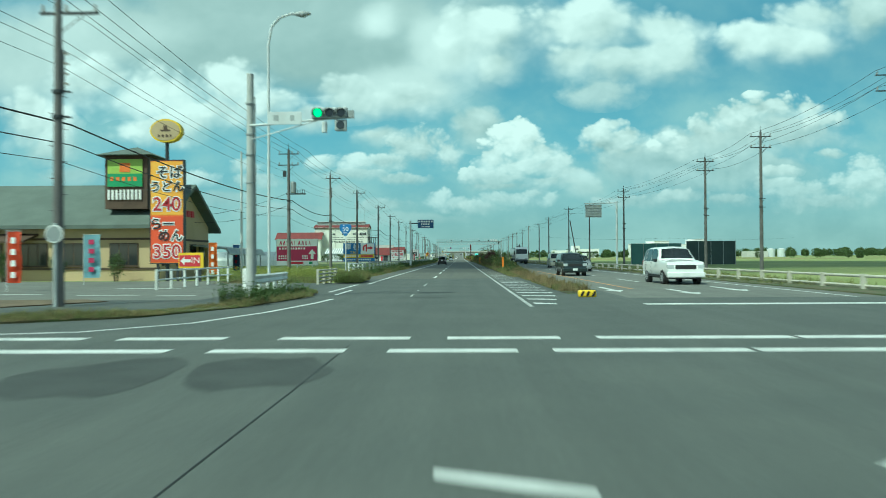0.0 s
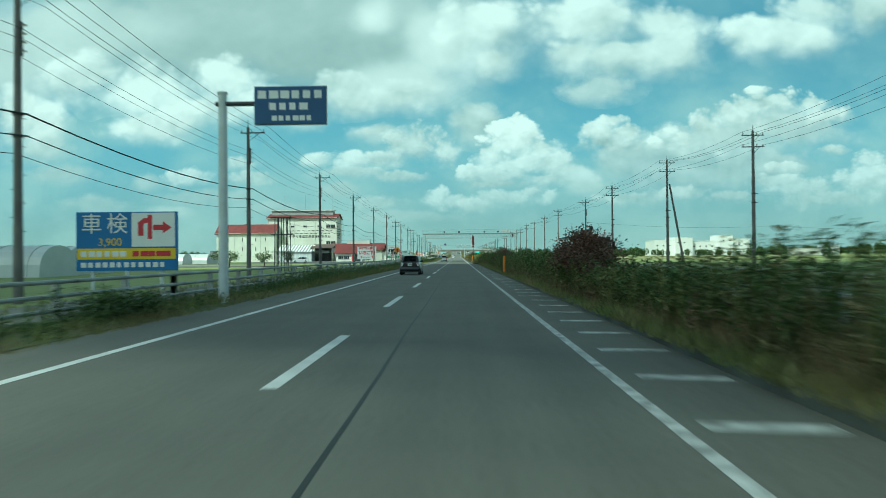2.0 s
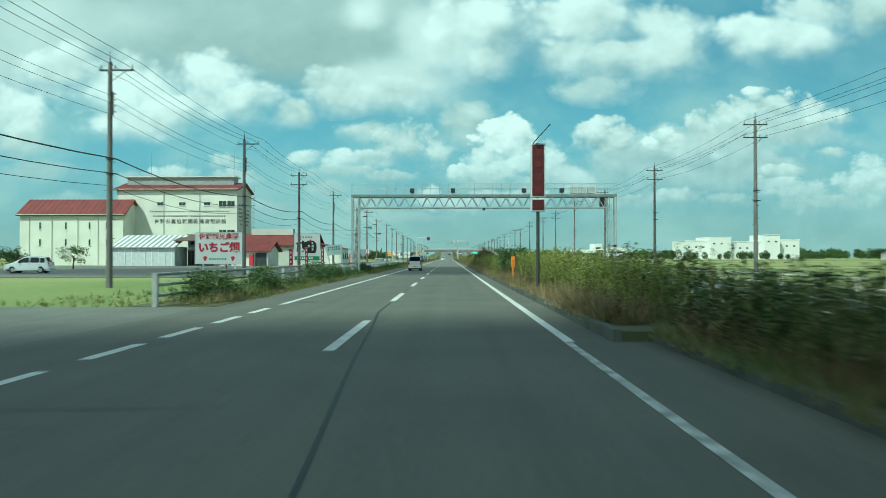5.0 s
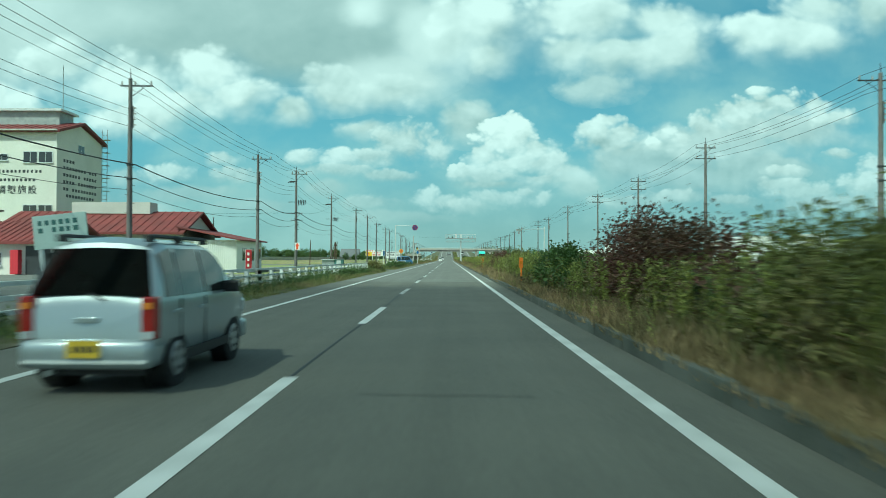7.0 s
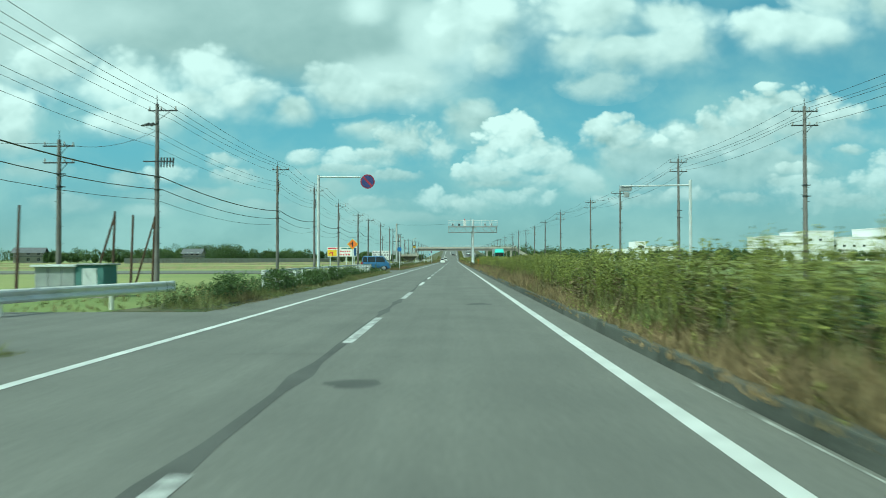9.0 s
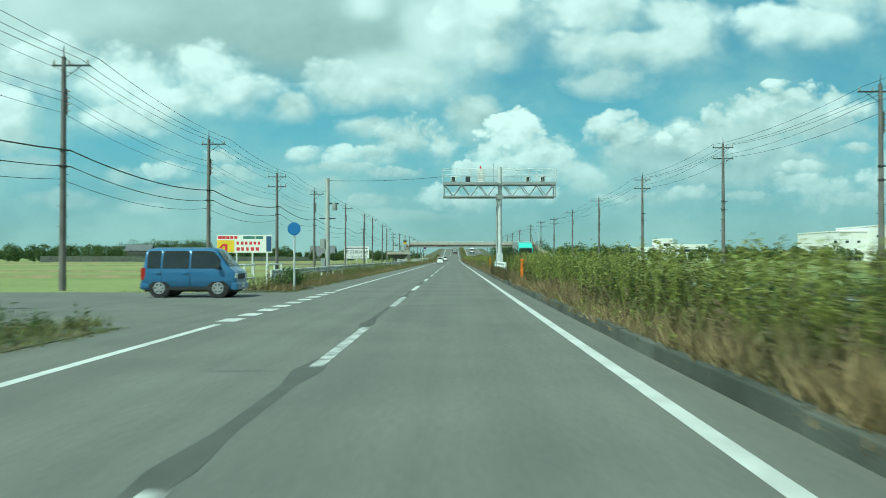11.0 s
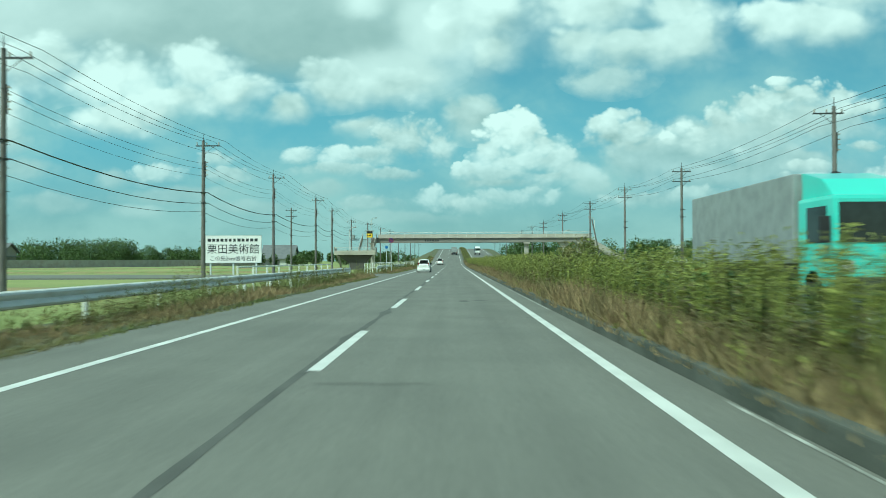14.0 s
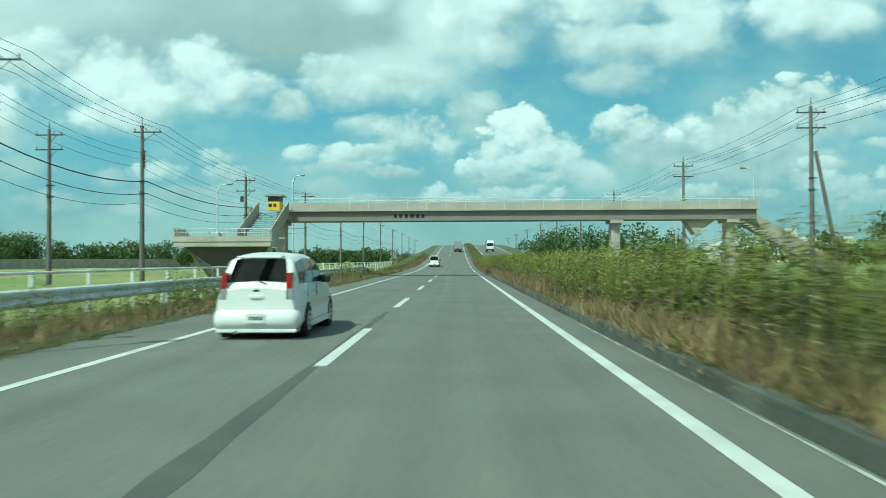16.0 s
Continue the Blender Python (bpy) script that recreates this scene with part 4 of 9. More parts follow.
start_l = [(-13.4, -40, 10.6), (-13.6, 8, 10.6), (-13.8, 40, 10.4)]
for off, dz, sag, r in ((0.1, -0.1, 0.35, 0.013), (0.75, -0.1, 0.35, 0.013), (1.55, -0.1, 0.35, 0.013), (0.15, -1.6, 0.4, 0.011), (0.95, -0.95, 0.38, 0.010), (0.3, -2.0, 0.4, 0.010), (-0.1, -2.4, 0.4, 0.010)):
    cable([(x + off, y, z + dz) for x, y, z in start_l] + [(x + off, y, t + dz) for x, y, t, s in LEFT_POLES], sag, r, "thin overhead power line between the poles")
for off, z, sag, r in ((0.3, 5.95, 0.45, 0.034), (0.3, 5.25, 0.5, 0.022), (-0.12, 4.7, 0.5, 0.014)):
    cable([(x + off, y, z) for x, y, q in start_l] + [(x + off, y, z) for x, y, t, s in LEFT_POLES], sag, r, "thick black telephone cable slung between the poles")
start_r = [(25, -60, 11.6), (25, -20, 11.6), (24.6, 22, 11.6)]
for off, dz, sag in ((-0.85, -0.1, 0.4), (0.3, -0.1, 0.4), (0.85, -0.1, 0.4), (-0.85, -1.1, 0.4), (0.85, -1.1, 0.4)):
    cable([(x + off, y, z + dz) for x, y, z in start_r] + [(x + off, y, t + dz) for x, y, t, s in RIGHT_POLES], sag, 0.013, "thin overhead power line between the poles")
# lines that branch off over the fields
cable([(-16.8, 364.0, 8.6), (-21.4, 362.2, 7.6), (-60, 352, 8.0)], 0.5, 0.014, "power line branching off to the farm")
cable([(-14.0, 74.2, 5.6), (-22, 66.5, 4.2)], 0.8, 0.016, "service cable to the noodle restaurant")
cable([(-14.0, 74.2, 6.6), (-24, 69, 4.6)], 0.8, 0.016, "service cable to the noodle restaurant")
cable([(20.4, 207, 6.5), (60, 230, 6.5), (110, 260, 7)], 0.6, 0.014, "power line branching off over the fields")
cable([(-8.12, 426.93, 6.2), (-0.75, 424.4, 6.15)], 0.12, 0.012, "cable from the roadside pole to the sensor gantry")


# ---- guard rails ----
def pipe_fence(name, x, y0, y1, gap, zs, r, h, material, label, square=False, post_r=0.06, turn=0.0, base=0.0):
    f = thing(name, x, y0, base, label, "guard rail", "roadside rails")
    length = y1 - y0
    for z in zs:
        if square:
            part("rail", abox(-0.05, 0.05, 0, length, z - r, z + r, 0.01), material, f)
        else:
            part("rail", arod((0, 0, z), (0, length, z), r, n=8), material, f)
    n = int(length / gap)
    for k in range(n + 1):
        part("post", abox(-post_r - 0.06, post_r - 0.06, k * gap - post_r, k * gap + post_r, -0.2, h, 0.01), material, f)
    f.matrix_basis = pose(x, y0, base, 0, 0, turn)
    return f


def beam_rail(x, y0, y1, side, label, h=0.62, material="white_rail", post_gap=4.0):
    """W-beam rail; side: +1 if the beam faces +x."""
    f = thing("guard_rail", x, y0, 0, label, "guard rail", "roadside rails")
    length = y1 - y0
    prof = [(0.0, -0.17), (0.05, -0.14), (0.07, -0.10), (0.05, -0.05), (0.0, 0.0), (0.05, 0.05), (0.07, 0.10), (0.05, 0.14), (0.0, 0.17)]
    bm = bmesh.new()
    rows = []
    for yy in (0, length):
        rows.append([bm.verts.new((side * (px + 0.06), yy, h + pz)) for px, pz in prof] + [bm.verts.new((side * (px + 0.05), yy, h + pz)) for px, pz in prof[::-1]])
    w = len(rows[0])
    for k in range(w):
        bm.faces.new((rows[0][k], rows[0][(k + 1) % w], rows[1][(k + 1) % w], rows[1][k]))
    bm.faces.new(rows[0])
    bm.faces.new(rows[1][::-1])
    bmesh.ops.recalc_face_normals(bm, faces=bm.faces)
    part("beam", bm, M[material], f)
    for k in range(int(length / post_gap) + 1):
        part("post", arod((0, 0.3 + k * post_gap, -0.2), (0, 0.3 + k * post_gap, h + 0.05), 0.06, n=8), M[material], f)
    for yy in (0, length):
        part("end_wing", arod((side * 0.06, yy, h - 0.16), (side * 0.06, yy, h + 0.16), 0.07, n=10), M[material], f)
    return f


M["white_rail"] = mat("white enamelled rail", (0.74, 0.76, 0.74), 0.5, 0.0, 1.2, 0.15, 30, tint=(0.58, 0.59, 0.55))
M["beige_rail"] = mat("weathered beige rail", (0.52, 0.50, 0.42), 0.6, 0.0, 1.0, 0.2, 30, tint=(0.40, 0.38, 0.31))
M["grey_rail"] = mat("weathered galvanised rail", (0.40, 0.42, 0.40), 0.6, 0.2, 1.0, 0.25, 30, tint=(0.26, 0.27, 0.24))
for a, b in ((74, 110), (110, 150), (150, 200), (214, 246)):
    pipe_fence("guard_fence", -7.75, a, b, 3.0, (0.30, 0.58, 0.86), 0.045, 0.9, M["grey_rail"], "weathered grey three-rail guard fence on posts", post_r=0.07)
pipe_fence("guard_fence", -7.75, 246, 262, 3.0, (0.30, 0.58, 0.86), 0.045, 0.9, M["grey_rail"], "weathered grey three-rail guard fence on posts", post_r=0.07)
for a, b in ((262, 290), (290, 331), (353, 372), (372, 392)):
    pipe_fence("guard_fence", -7.85, a, b, 2.0, (0.30, 0.56, 0.82), 0.045, 0.86, M["white_rail"], "white three-rail guard fence on square posts", square=True, post_r=0.075)
beam_rail(-7.9, 258.5, 262.5, 1, "white corrugated guard rail end", 0.72)
entrance_rail = beam_rail(-10.6, 339.3, 346.6, 1, "short white corrugated guard rail at the field entrance", 0.45)
entrance_rail.matrix_basis = pose(-10.6, 339.3, 0, 0, 0, -11)
for a, b in ((412, 440), (440, 480), (480, 524)):
    beam_rail(-8.0, a, b, 1, "white corrugated guard rail on round posts in the verge")
beam_rail(-8.0, 544, 600, 1, "white corrugated guard rail on round posts in the verge")
for a, b in ((500, 524), (545, 580), (580, 640)):
    pipe_fence("pipe_fence", -9.3, a, b, 2.5, (0.5, 1.05), 0.035, 1.1, M["white_rail"], "white two-rail pipe fence", post_r=0.04)
for a, b in ((409, 411.8), (414, 417)):
    pipe_fence("pipe_fence", -8.6, a, b, 1.4, (0.45, 1.0), 0.035, 1.05, M["white_rail"], "short white pipe barrier at the side road", post_r=0.04)
for a, b in ((39, 67), (67, 95), (95, 135), (135, 175), (175, 215), (215, 260)):
    pipe_fence("guard_fence", 14.6, a, b, 3.0, (0.16, 0.52), 0.055, 0.6, M["beige_rail"], "pale beige two-rail guard fence beside the opposite carriageway", post_r=0.08)
# concrete and pipe rail that curves round the junction corner
corner = thing("corner_rail", -7.4, 40.5, 0, "white corrugated guard rail round the junction corner", "guard rail", "roadside rails")
bm = bmesh.new()
prev = None
for k in range(9):
    a = k / 8
    px, py = -0.2 * a + 0.3 * a * (1 - a), a * 6.0
    ring = [bm.verts.new((px + dx, py, z)) for dx, z in ((0, 0.38), (0.07, 0.44), (0.02, 0.55), (0.07, 0.66), (0, 0.72), (-0.02, 0.72), (-0.02, 0.38))]
    if prev:
        for q in range(7):
            bm.faces.new((prev[q], prev[(q + 1) % 7], ring[(q + 1) % 7], ring[q]))
    else:
        bm.faces.new(ring[::-1])
    prev = ring
bm.faces.new(prev)
bmesh.ops.recalc_face_normals(bm, faces=bm.faces)
part("beam", bm, M["white_rail"], corner)
for k in range(6):
    a = k / 5
    part("post", arod((-0.05 - 0.2 * a + 0.3 * a * (1 - a), a * 5.9, -0.2), (-0.05 - 0.2 * a + 0.3 * a * (1 - a), a * 5.9, 0.7), 0.07, n=9), M["white_rail"], corner)
part("end_post", abox(-0.22, 0.12, -0.35, 0.1, -0.2, 0.95, 0.03), M["white"], corner, "white concrete end post")
pipe_fence("guard_fence", -7.1, 51.2, 54.9, 1.2, (0.14, 0.32, 0.50, 0.68), 0.045, 0.74, M["beige_rail"], "weathered pale four-rail guard fence at the culvert", turn=-4)
pipe_fence("guard_fence", -7.9, 66.5, 74.0, 2.4, (0.3, 0.58, 0.86), 0.045, 0.9, M["white_rail"], "white three-rail guard fence")
pipe_fence("pipe_fence", -13.0, 46.0, 56.0, 1.6, (0.4, 0.8), 0.04, 0.85, M["white_rail"], "white pipe fence beside the restaurant car park", post_r=0.05)
# rails in the planted median
for a, b in ((418.8, 428.2),):
    beam_rail(2.62, a, b, -1, "short pale guard rail protecting the gantry mast in the median", 0.90, "white_rail", 1.3)
beam_rail(2.9, 454.0, 462.7, -1, "short weathered guard rail in the median", 0.66, "beige_rail", 1.3)


# ---- delineators ----
M["tail_orange"] = mat("orange lamp", (0.75, 0.24, 0.03), 0.25, 0, 2, 0.1, coat=0.6)
M["delin"] = mat("orange plastic", (0.85, 0.22, 0.02), 0.45, 0, 3, 0.1, 30)
def delineator(x, y):
    if 200 < y < 400:
        d = thing("delineator_post", x, y, 0.1, "orange delineator plate on a thin stem", "delineator", "orange delineators in the median")
        part("plate", abox(-0.08, 0.08, -0.02, 0.02, 0.82, 1.24, 0.012), M["delin"], d)
        part("stem", abox(-0.032, 0.032, -0.016, 0.016, 0.0, 0.84, 0.006), M["delin"], d)
    else:
        d = thing("delineator_post", x, y, 0.1, "broad orange plastic delineator post", "delineator", "orange delineators in the median")
        part("blade", abox(-0.075, 0.075, -0.03, 0.03, 0.0, 1.16, 0.012), M["delin"], d)
    part("reflector", abox(-0.055, 0.055, -0.036, -0.031, 0.98, 1.10), M["tail_orange"], d, "orange reflector")
    part("foot", arod((0, 0, -0.1), (0, 0, 0.05), 0.1, 0.07, 10), M["steel_dark"], d)
for x, y in ((3.3, 74.0), (3.15, 138.3), (2.75, 227.0), (2.95, 289.7), (2.95, 324), (3.0, 414.0), (2.95, 442.6)):
    delineator(x, y)
nose = thing("median_nose", 3.94, 38.5, 0, "low yellow and black striped block at the median nose", "road marker")
part("block", abox(-0.28, 0.28, -0.14, 0.16, 0.0, 0.22, 0.06), M["yellow"], nose, smooth=True)
for k in range(3):
    a = -0.24 + 0.18 * k
    part("stripe", aprism([(a, 0.03), (a + 0.08, 0.03), (a + 0.15, 0.19), (a + 0.07, 0.19)], "y", -0.146, -0.139), M["black"], nose)


# ---- sensor gantry over the carriageway ----
def lattice(p, x, y, z0, z1, w, d, step, m):
    for sx in (-1, 1):
        for sy in (-1, 1):
            part("chord", arod((x + sx * w / 2, y + sy * d / 2, z0), (x + sx * w / 2, y + sy * d / 2, z1), 0.05, n=7), m, p)
    n = int((z1 - z0) / step)
    for k in range(n):
        za, zb = z0 + k * step, z0 + (k + 1) * step
        s = 1 if k % 2 else -1
        for sy in (-1, 1):
            part("lacing", arod((x + s * w / 2, y + sy * d / 2, za), (x - s * w / 2, y + sy * d / 2, zb), 0.02, n=5), m, p)
        for sx in (-1, 1):
            part("lacing", arod((x + sx * w / 2, y + s * d / 2, za), (x + sx * w / 2, y - s * d / 2, zb), 0.02, n=5), m, p)


def handrail(p, x0, x1, y, z0, h, m, gap=0.85):
    n = max(1, round((x1 - x0) / gap))
    for k in range(n + 1):
        part("stanchion", arod((x0 + (x1 - x0) * k / n, y, z0), (x0 + (x1 - x0) * k / n, y, z0 + h), 0.018, n=5), m, p)
    for z in (h, h * 0.55):
        part("handrail", arod((x0, y, z0 + z), (x1, y, z0 + z), 0.016, n=5), m, p)


def sensor_box(p, x, y, z, s=0.3, m="steel_dark"):
    b = part("sensor_box", abox(x - s / 2, x + s / 2, y - s * 0.7, y + s * 0.7, z + 0.1, z + 0.1 + s, 0.02), M[m], p, "boxed traffic sensor")
    part("lens", abox(x - s * 0.35, x + s * 0.35, y - s * 0.7 - 0.02, y - s * 0.7 - 0.002, z + 0.13, z + 0.06 + s), M["glass_dark"], b)
    part("bracket", abox(x - 0.04, x + 0.04, y - 0.04, y + 0.04, z - 0.02, z + 0.1), M["steel"], b)


g = thing("sensor_gantry", 0, 253.5, 0, "grey steel lattice gantry with sensors spanning the carriageway", "gantry")
gx0, gx1 = -7.55, 12.95
for x in (gx0, gx1):
    lattice(g, x, 0, -0.2, 6.15, 0.55, 0.9, 0.55, M["steel_light"])
    part("base_plate", abox(x - 0.5, x + 0.5, -0.7, 0.7, -0.2, 0.25, 0.03), M["concrete"], g, "concrete footing")
for yy in (-0.45, 0.45):
    part("top_chord", abox(gx0 - 0.3, gx1 + 0.3, yy - 0.06, yy + 0.06, 6.10, 6.26), M["steel"], g)
    part("bottom_chord", abox(gx0 + 0.25, gx1 - 0.25, yy - 0.05, yy + 0.05, 5.22, 5.32), M["steel_light"], g)
    n = 44
    for k in range(n):
        xa = gx0 + 0.3 + (gx1 - gx0 - 0.6) * k / n
        xb = gx0 + 0.3 + (gx1 - gx0 - 0.6) * (k + 1) / n
        part("web", arod((xa, yy, 5.3 if k % 2 else 6.12), (xb, yy, 6.12 if k % 2 else 5.3), 0.03, n=6), M["steel_light"], g)
part("walkway", abox(gx0 - 0.3, gx1 + 0.3, -0.5, 0.5, 6.26, 6.31), M["steel"], g, "grating walkway")
handrail(g, gx0 - 0.3, gx1 + 0.3, -0.5, 6.31, 0.85, M["steel_light"], 0.7)
handrail(g, gx0 - 0.3, gx1 + 0.3, 0.5, 6.31, 0.85, M["steel_light"], 1.4)
for x in (-3.0, 0.25, 5.9, 8.9):
    sensor_box(g, x, -0.35, 6.35, 0.34)
for x in (9.9, 10.6, 11.3):
    part("white_box", abox(x - 0.28, x + 0.28, -0.2, 0.3, 6.4, 6.95, 0.03), M["white"], g, "white equipment box")
part("side_box", abox(12.0, 12.3, -0.3, 0.2, 5.3, 6.05, 0.02), M["steel_dark"], g, "dark equipment box")
part("hung_sensor", rod(bmesh.new(), (2.7, -0.45, 5.05), (2.7, -0.45, 5.22), 0.13, 0.08, 10), M["steel_dark"], g)
part("hung_sensor", rod(bmesh.new(), (2.7, -0.45, 6.0), (2.7, -0.45, 6.12), 0.18, 0.1, 10), M["steel_dark"], g)
for sx in (gx0, gx1):
    for k in range(12):
        part("ladder_rung", arod((sx - 0.2, 0.62, 0.6 + k * 0.45), (sx + 0.2, 0.62, 0.6 + k * 0.45), 0.014, n=5), M["steel"], g)

# ---- T-shaped sensor mast in the median ----
t = thing("sensor_mast", 0.004, 425.24, -0.065, "grey T-shaped sensor gantry on a round mast in the median", "gantry")
t.scale = (1.05, 1.05, 1.05)
part("mast", rod(bmesh.new(), (2.55, 0, -0.2), (2.55, 0, 6.55), 0.13, 0.11, 14), M["steel_light"], t)
part("mast_pipe", arod((2.38, 0.12, 0.2), (2.38, 0.12, 5.0), 0.05, n=8), M["steel"], t)
part("mast_base", abox(2.38, 2.72, -0.2, 0.2, -0.2, 1.55, 0.02), M["steel_light"], t, "boxed mast foot")
for a, b in ((-0.75, 2.42), (2.68, 5.75)):
    for yy in (-0.4, 0.4):
        part("top_chord", abox(a, b, yy - 0.05, yy + 0.05, 5.50, 5.62), M["steel"], t)
        part("bottom_chord", arod((a + 0.02, yy, 4.82), (b - 0.02, yy, 4.82), 0.055, n=8), M["steel"], t)
        n = 6
        for k in range(n):
            part("web", arod((a + 0.1 + (b - a - 0.2) * k / n, yy, 4.85 if k % 2 else 5.52), (a + 0.1 + (b - a - 0.2) * (k + 1) / n, yy, 5.52 if k % 2 else 4.85), 0.022, n=6), M["steel"], t)
        part("end_post", arod((a + 0.06 if a < 0 else b - 0.06, yy, 4.8), (a + 0.06 if a < 0 else b - 0.06, yy, 5.6), 0.03, n=6), M["steel"], t)
    part("walkway", abox(a, b, -0.42, 0.42, 5.62, 5.66), M["steel"], t)
    handrail(t, a, b, -0.42, 5.66, 0.75, M["steel_light"], 0.75)
    handrail(t, a, b, 0.42, 5.66, 0.75, M["steel_light"], 1.0)
    part("collar", abox(2.36, 2.74, -0.2, 0.2, 4.7, 4.94) if a < 0 else abox(2.36, 2.74, -0.2, 0.2, 5.46, 5.64), M["steel"], t)
for x, m in ((-0.15, "white"), (0.70, "steel_dark"), (4.15, "white"), (4.98, "white")):
    sensor_box(t, x, -0.15, 5.6, 0.28, m)
tower = part("warning_light", abox(1.26, 1.6, -0.15, 0.15, 5.66, 6.45, 0.02), M["white"], t, "white ribbed signal tower")
for k in range(5):
    part("rib", abox(1.25, 1.61, -0.16, 0.16, 5.75 + 0.14 * k, 5.77 + 0.14 * k), M["steel"], tower)
part("red_lamp", arod((1.43, 0, 6.45), (1.43, 0, 6.62), 0.06, 0.05, 12), M["red"], tower, "red lamp cap")
part("side_rod", arod((2.2, 0, 5.6), (2.2, 0, 6.75), 0.02, n=6), M["steel"], t)

# ---- signs and signals ----
def bars(parent, x0, x1, z0, z1, y, rows, material, seed=1, fill=0.7, wide=0.62):
    """Plain bars in place of writing that cannot be read: rows of blocks on a board that faces -y."""
    rng = random.Random(seed)
    h = (z1 - z0) / rows
    for r in range(rows):
        zc = z1 - (r + 0.5) * h
        x = x0
        cell = h * 0.95
        while x + cell * 0.7 < x1:
            w = cell * wide * rng.uniform(0.8, 1.15)
            if rng.random() < fill + 0.2:
                part("character_bar", abox(x, min(x + w, x1), y - 0.008, y, zc - h * 0.33, zc + h * 0.33), material, parent)
            x += cell


def board(name, x0, x1, z0, z1, y, label, material, posts=(), post_mat="steel", thick=0.12, frame_mat=None, foot=0.0):
    s = thing(name, (x0 + x1) / 2, y, foot, label, "sign")
    hw = (x1 - x0) / 2
    part("panel", abox(-hw, hw, 0, thick, z0 - foot, z1 - foot, 0.01), M[material], s)
    if frame_mat:
        for a, b, c, d in ((-hw - 0.04, hw + 0.04, z1 - foot, z1 - foot + 0.05), (-hw - 0.04, hw + 0.04, z0 - foot - 0.05, z0 - foot), (-hw - 0.04, -hw, z0 - foot, z1 - foot), (hw, hw + 0.04, z0 - foot, z1 - foot)):
            part("frame", abox(a, b, -0.02, thick, c, d), M[frame_mat], s)
    for px in posts:
        part("post", abox(px - 0.07, px + 0.07, thick * 0.2, thick * 0.2 + 0.12, -0.3, z1 - foot - 0.02), M[post_mat], s)
    return s


# noodle restaurant banner sign, two boards
s = board("banner_sign", -18.68, -16.7, 1.05, 7.2, 58.6, "tall orange price board of the noodle restaurant on steel posts", "orange", (-0.6, 0.6), "steel_dark", 0.35, "steel_dark")
part("upper_panel", abox(-0.97, 0.97, -0.012, 0, 3.95, 7.15), M["amber"], s, "amber orange upper panel")
part("lower_panel", abox(-0.97, 0.97, -0.012, 0, 1.1, 3.85), M["red_orange"], s)
for txt, z, size, m in (("そば", 6.45, 0.72, "ink"), ("うどん", 5.60, 0.62, "ink"), ("240", 4.55, 1.02, "deep_red"), ("らー", 3.35, 0.68, "ink"), ("めん", 2.65, 0.68, "ink"), ("350", 1.70, 1.02, "deep_red")):
    px = {"らー": -0.28, "めん": 0.22, "そば": 0.16}.get(txt, 0.0)
    text_part("outline", txt, px, -0.03, z, size * 1.12, M["white"], s, "white outline of the lettering", bold=0.075)
    text_part("lettering", txt, px, -0.045, z, size * 1.12, M[m], s, bold=0.012)
oval = thing("oval_sign", -17.75, 58.8, 0, "yellow oval roof sign turning on a pole", "sign")
part("pole", arod((0, 0, -0.2), (0, 0, 8.5), 0.11, n=10), M["steel_dark"], oval)
bm = bmesh.new()
prism(bm, [(0.95 * math.cos(k * math.pi / 14), 9.0 + 0.70 * math.sin(k * math.pi / 14)) for k in range(28)], "y", -0.25, 0.25)
part("drum", bm, M["yellow"], oval)
bm = bmesh.new()
prism(bm, [(0.86 * math.cos(k * math.pi / 14), 9.0 + 0.6 * math.sin(k * math.pi / 14)) for k in range(28)], "y", -0.27, -0.25)
part("face", bm, M["tan"], oval, "ochre face")
bars(oval, -0.45, 0.45, 8.55, 8.8, -0.27, 1, M["brown"], 3)
part("emblem", abox(-0.3, 0.3, -0.285, -0.272, 8.95, 9.05), M["brown"], oval)
part("emblem", abox(-0.12, 0.12, -0.285, -0.272, 9.05, 9.3), M["brown"], oval)
insign = board("entrance_sign", -16.45, -15.0, 0.75, 1.65, 57.2, "yellow framed entrance sign with a white arrow", "yellow", (-0.5, 0.5), "steel_dark", 0.08)
part("red_face", abox(-0.68, 0.55, -0.01, 0, 0.85, 1.5), M["red"], insign)
part("arrow", aprism([(-0.6, 1.18), (-0.38, 1.42), (-0.38, 1.27), (0.0, 1.27), (0.0, 1.09), (-0.38, 1.09), (-0.38, 0.94)], "y", -0.02, -0.01), M["white"], insign)
text_part("lettering", "IN", 0.28, -0.02, 1.18, 0.5, M["white"], insign)


def banner_flag(x, y, h, cloth, label, wide=0.54):
    f = thing("banner_flag", x, y, 0, label, "flag", "banner flags")
    part("pole", arod((0, 0, -0.1), (0, 0, h + 0.05), 0.018, n=6), M["steel_light"], f)
    part("yard", arod((0, 0, h), (wide + 0.01, 0, h), 0.012, n=6), M["steel_light"], f)
    bm = bmesh.new()
    rows = []
    for k in range(9):
        z = h - 0.02 - (h - 0.35) * k / 8
        rows.append([bm.verts.new((wide * q / 4, 0.06 * math.sin(k * 0.9 + q * 0.8) * (q / 4), z)) for q in range(5)])
    for a, b in zip(rows, rows[1:]):
        for q in range(4):
            bm.faces.new((a[q], a[q + 1], b[q + 1], b[q]))
    bmesh.ops.solidify(bm, geom=bm.faces[:], thickness=0.006)
    part("cloth", bm, M[cloth], f)
    for k in range(4):
        part("character_bar", abox(wide * 0.34, wide * 0.66, -0.075, -0.068, h - 0.52 - 0.48 * k, h - 0.27 - 0.48 * k), M["white"] if cloth in ("red", "orange", "red_orange") else M["magenta"], f)


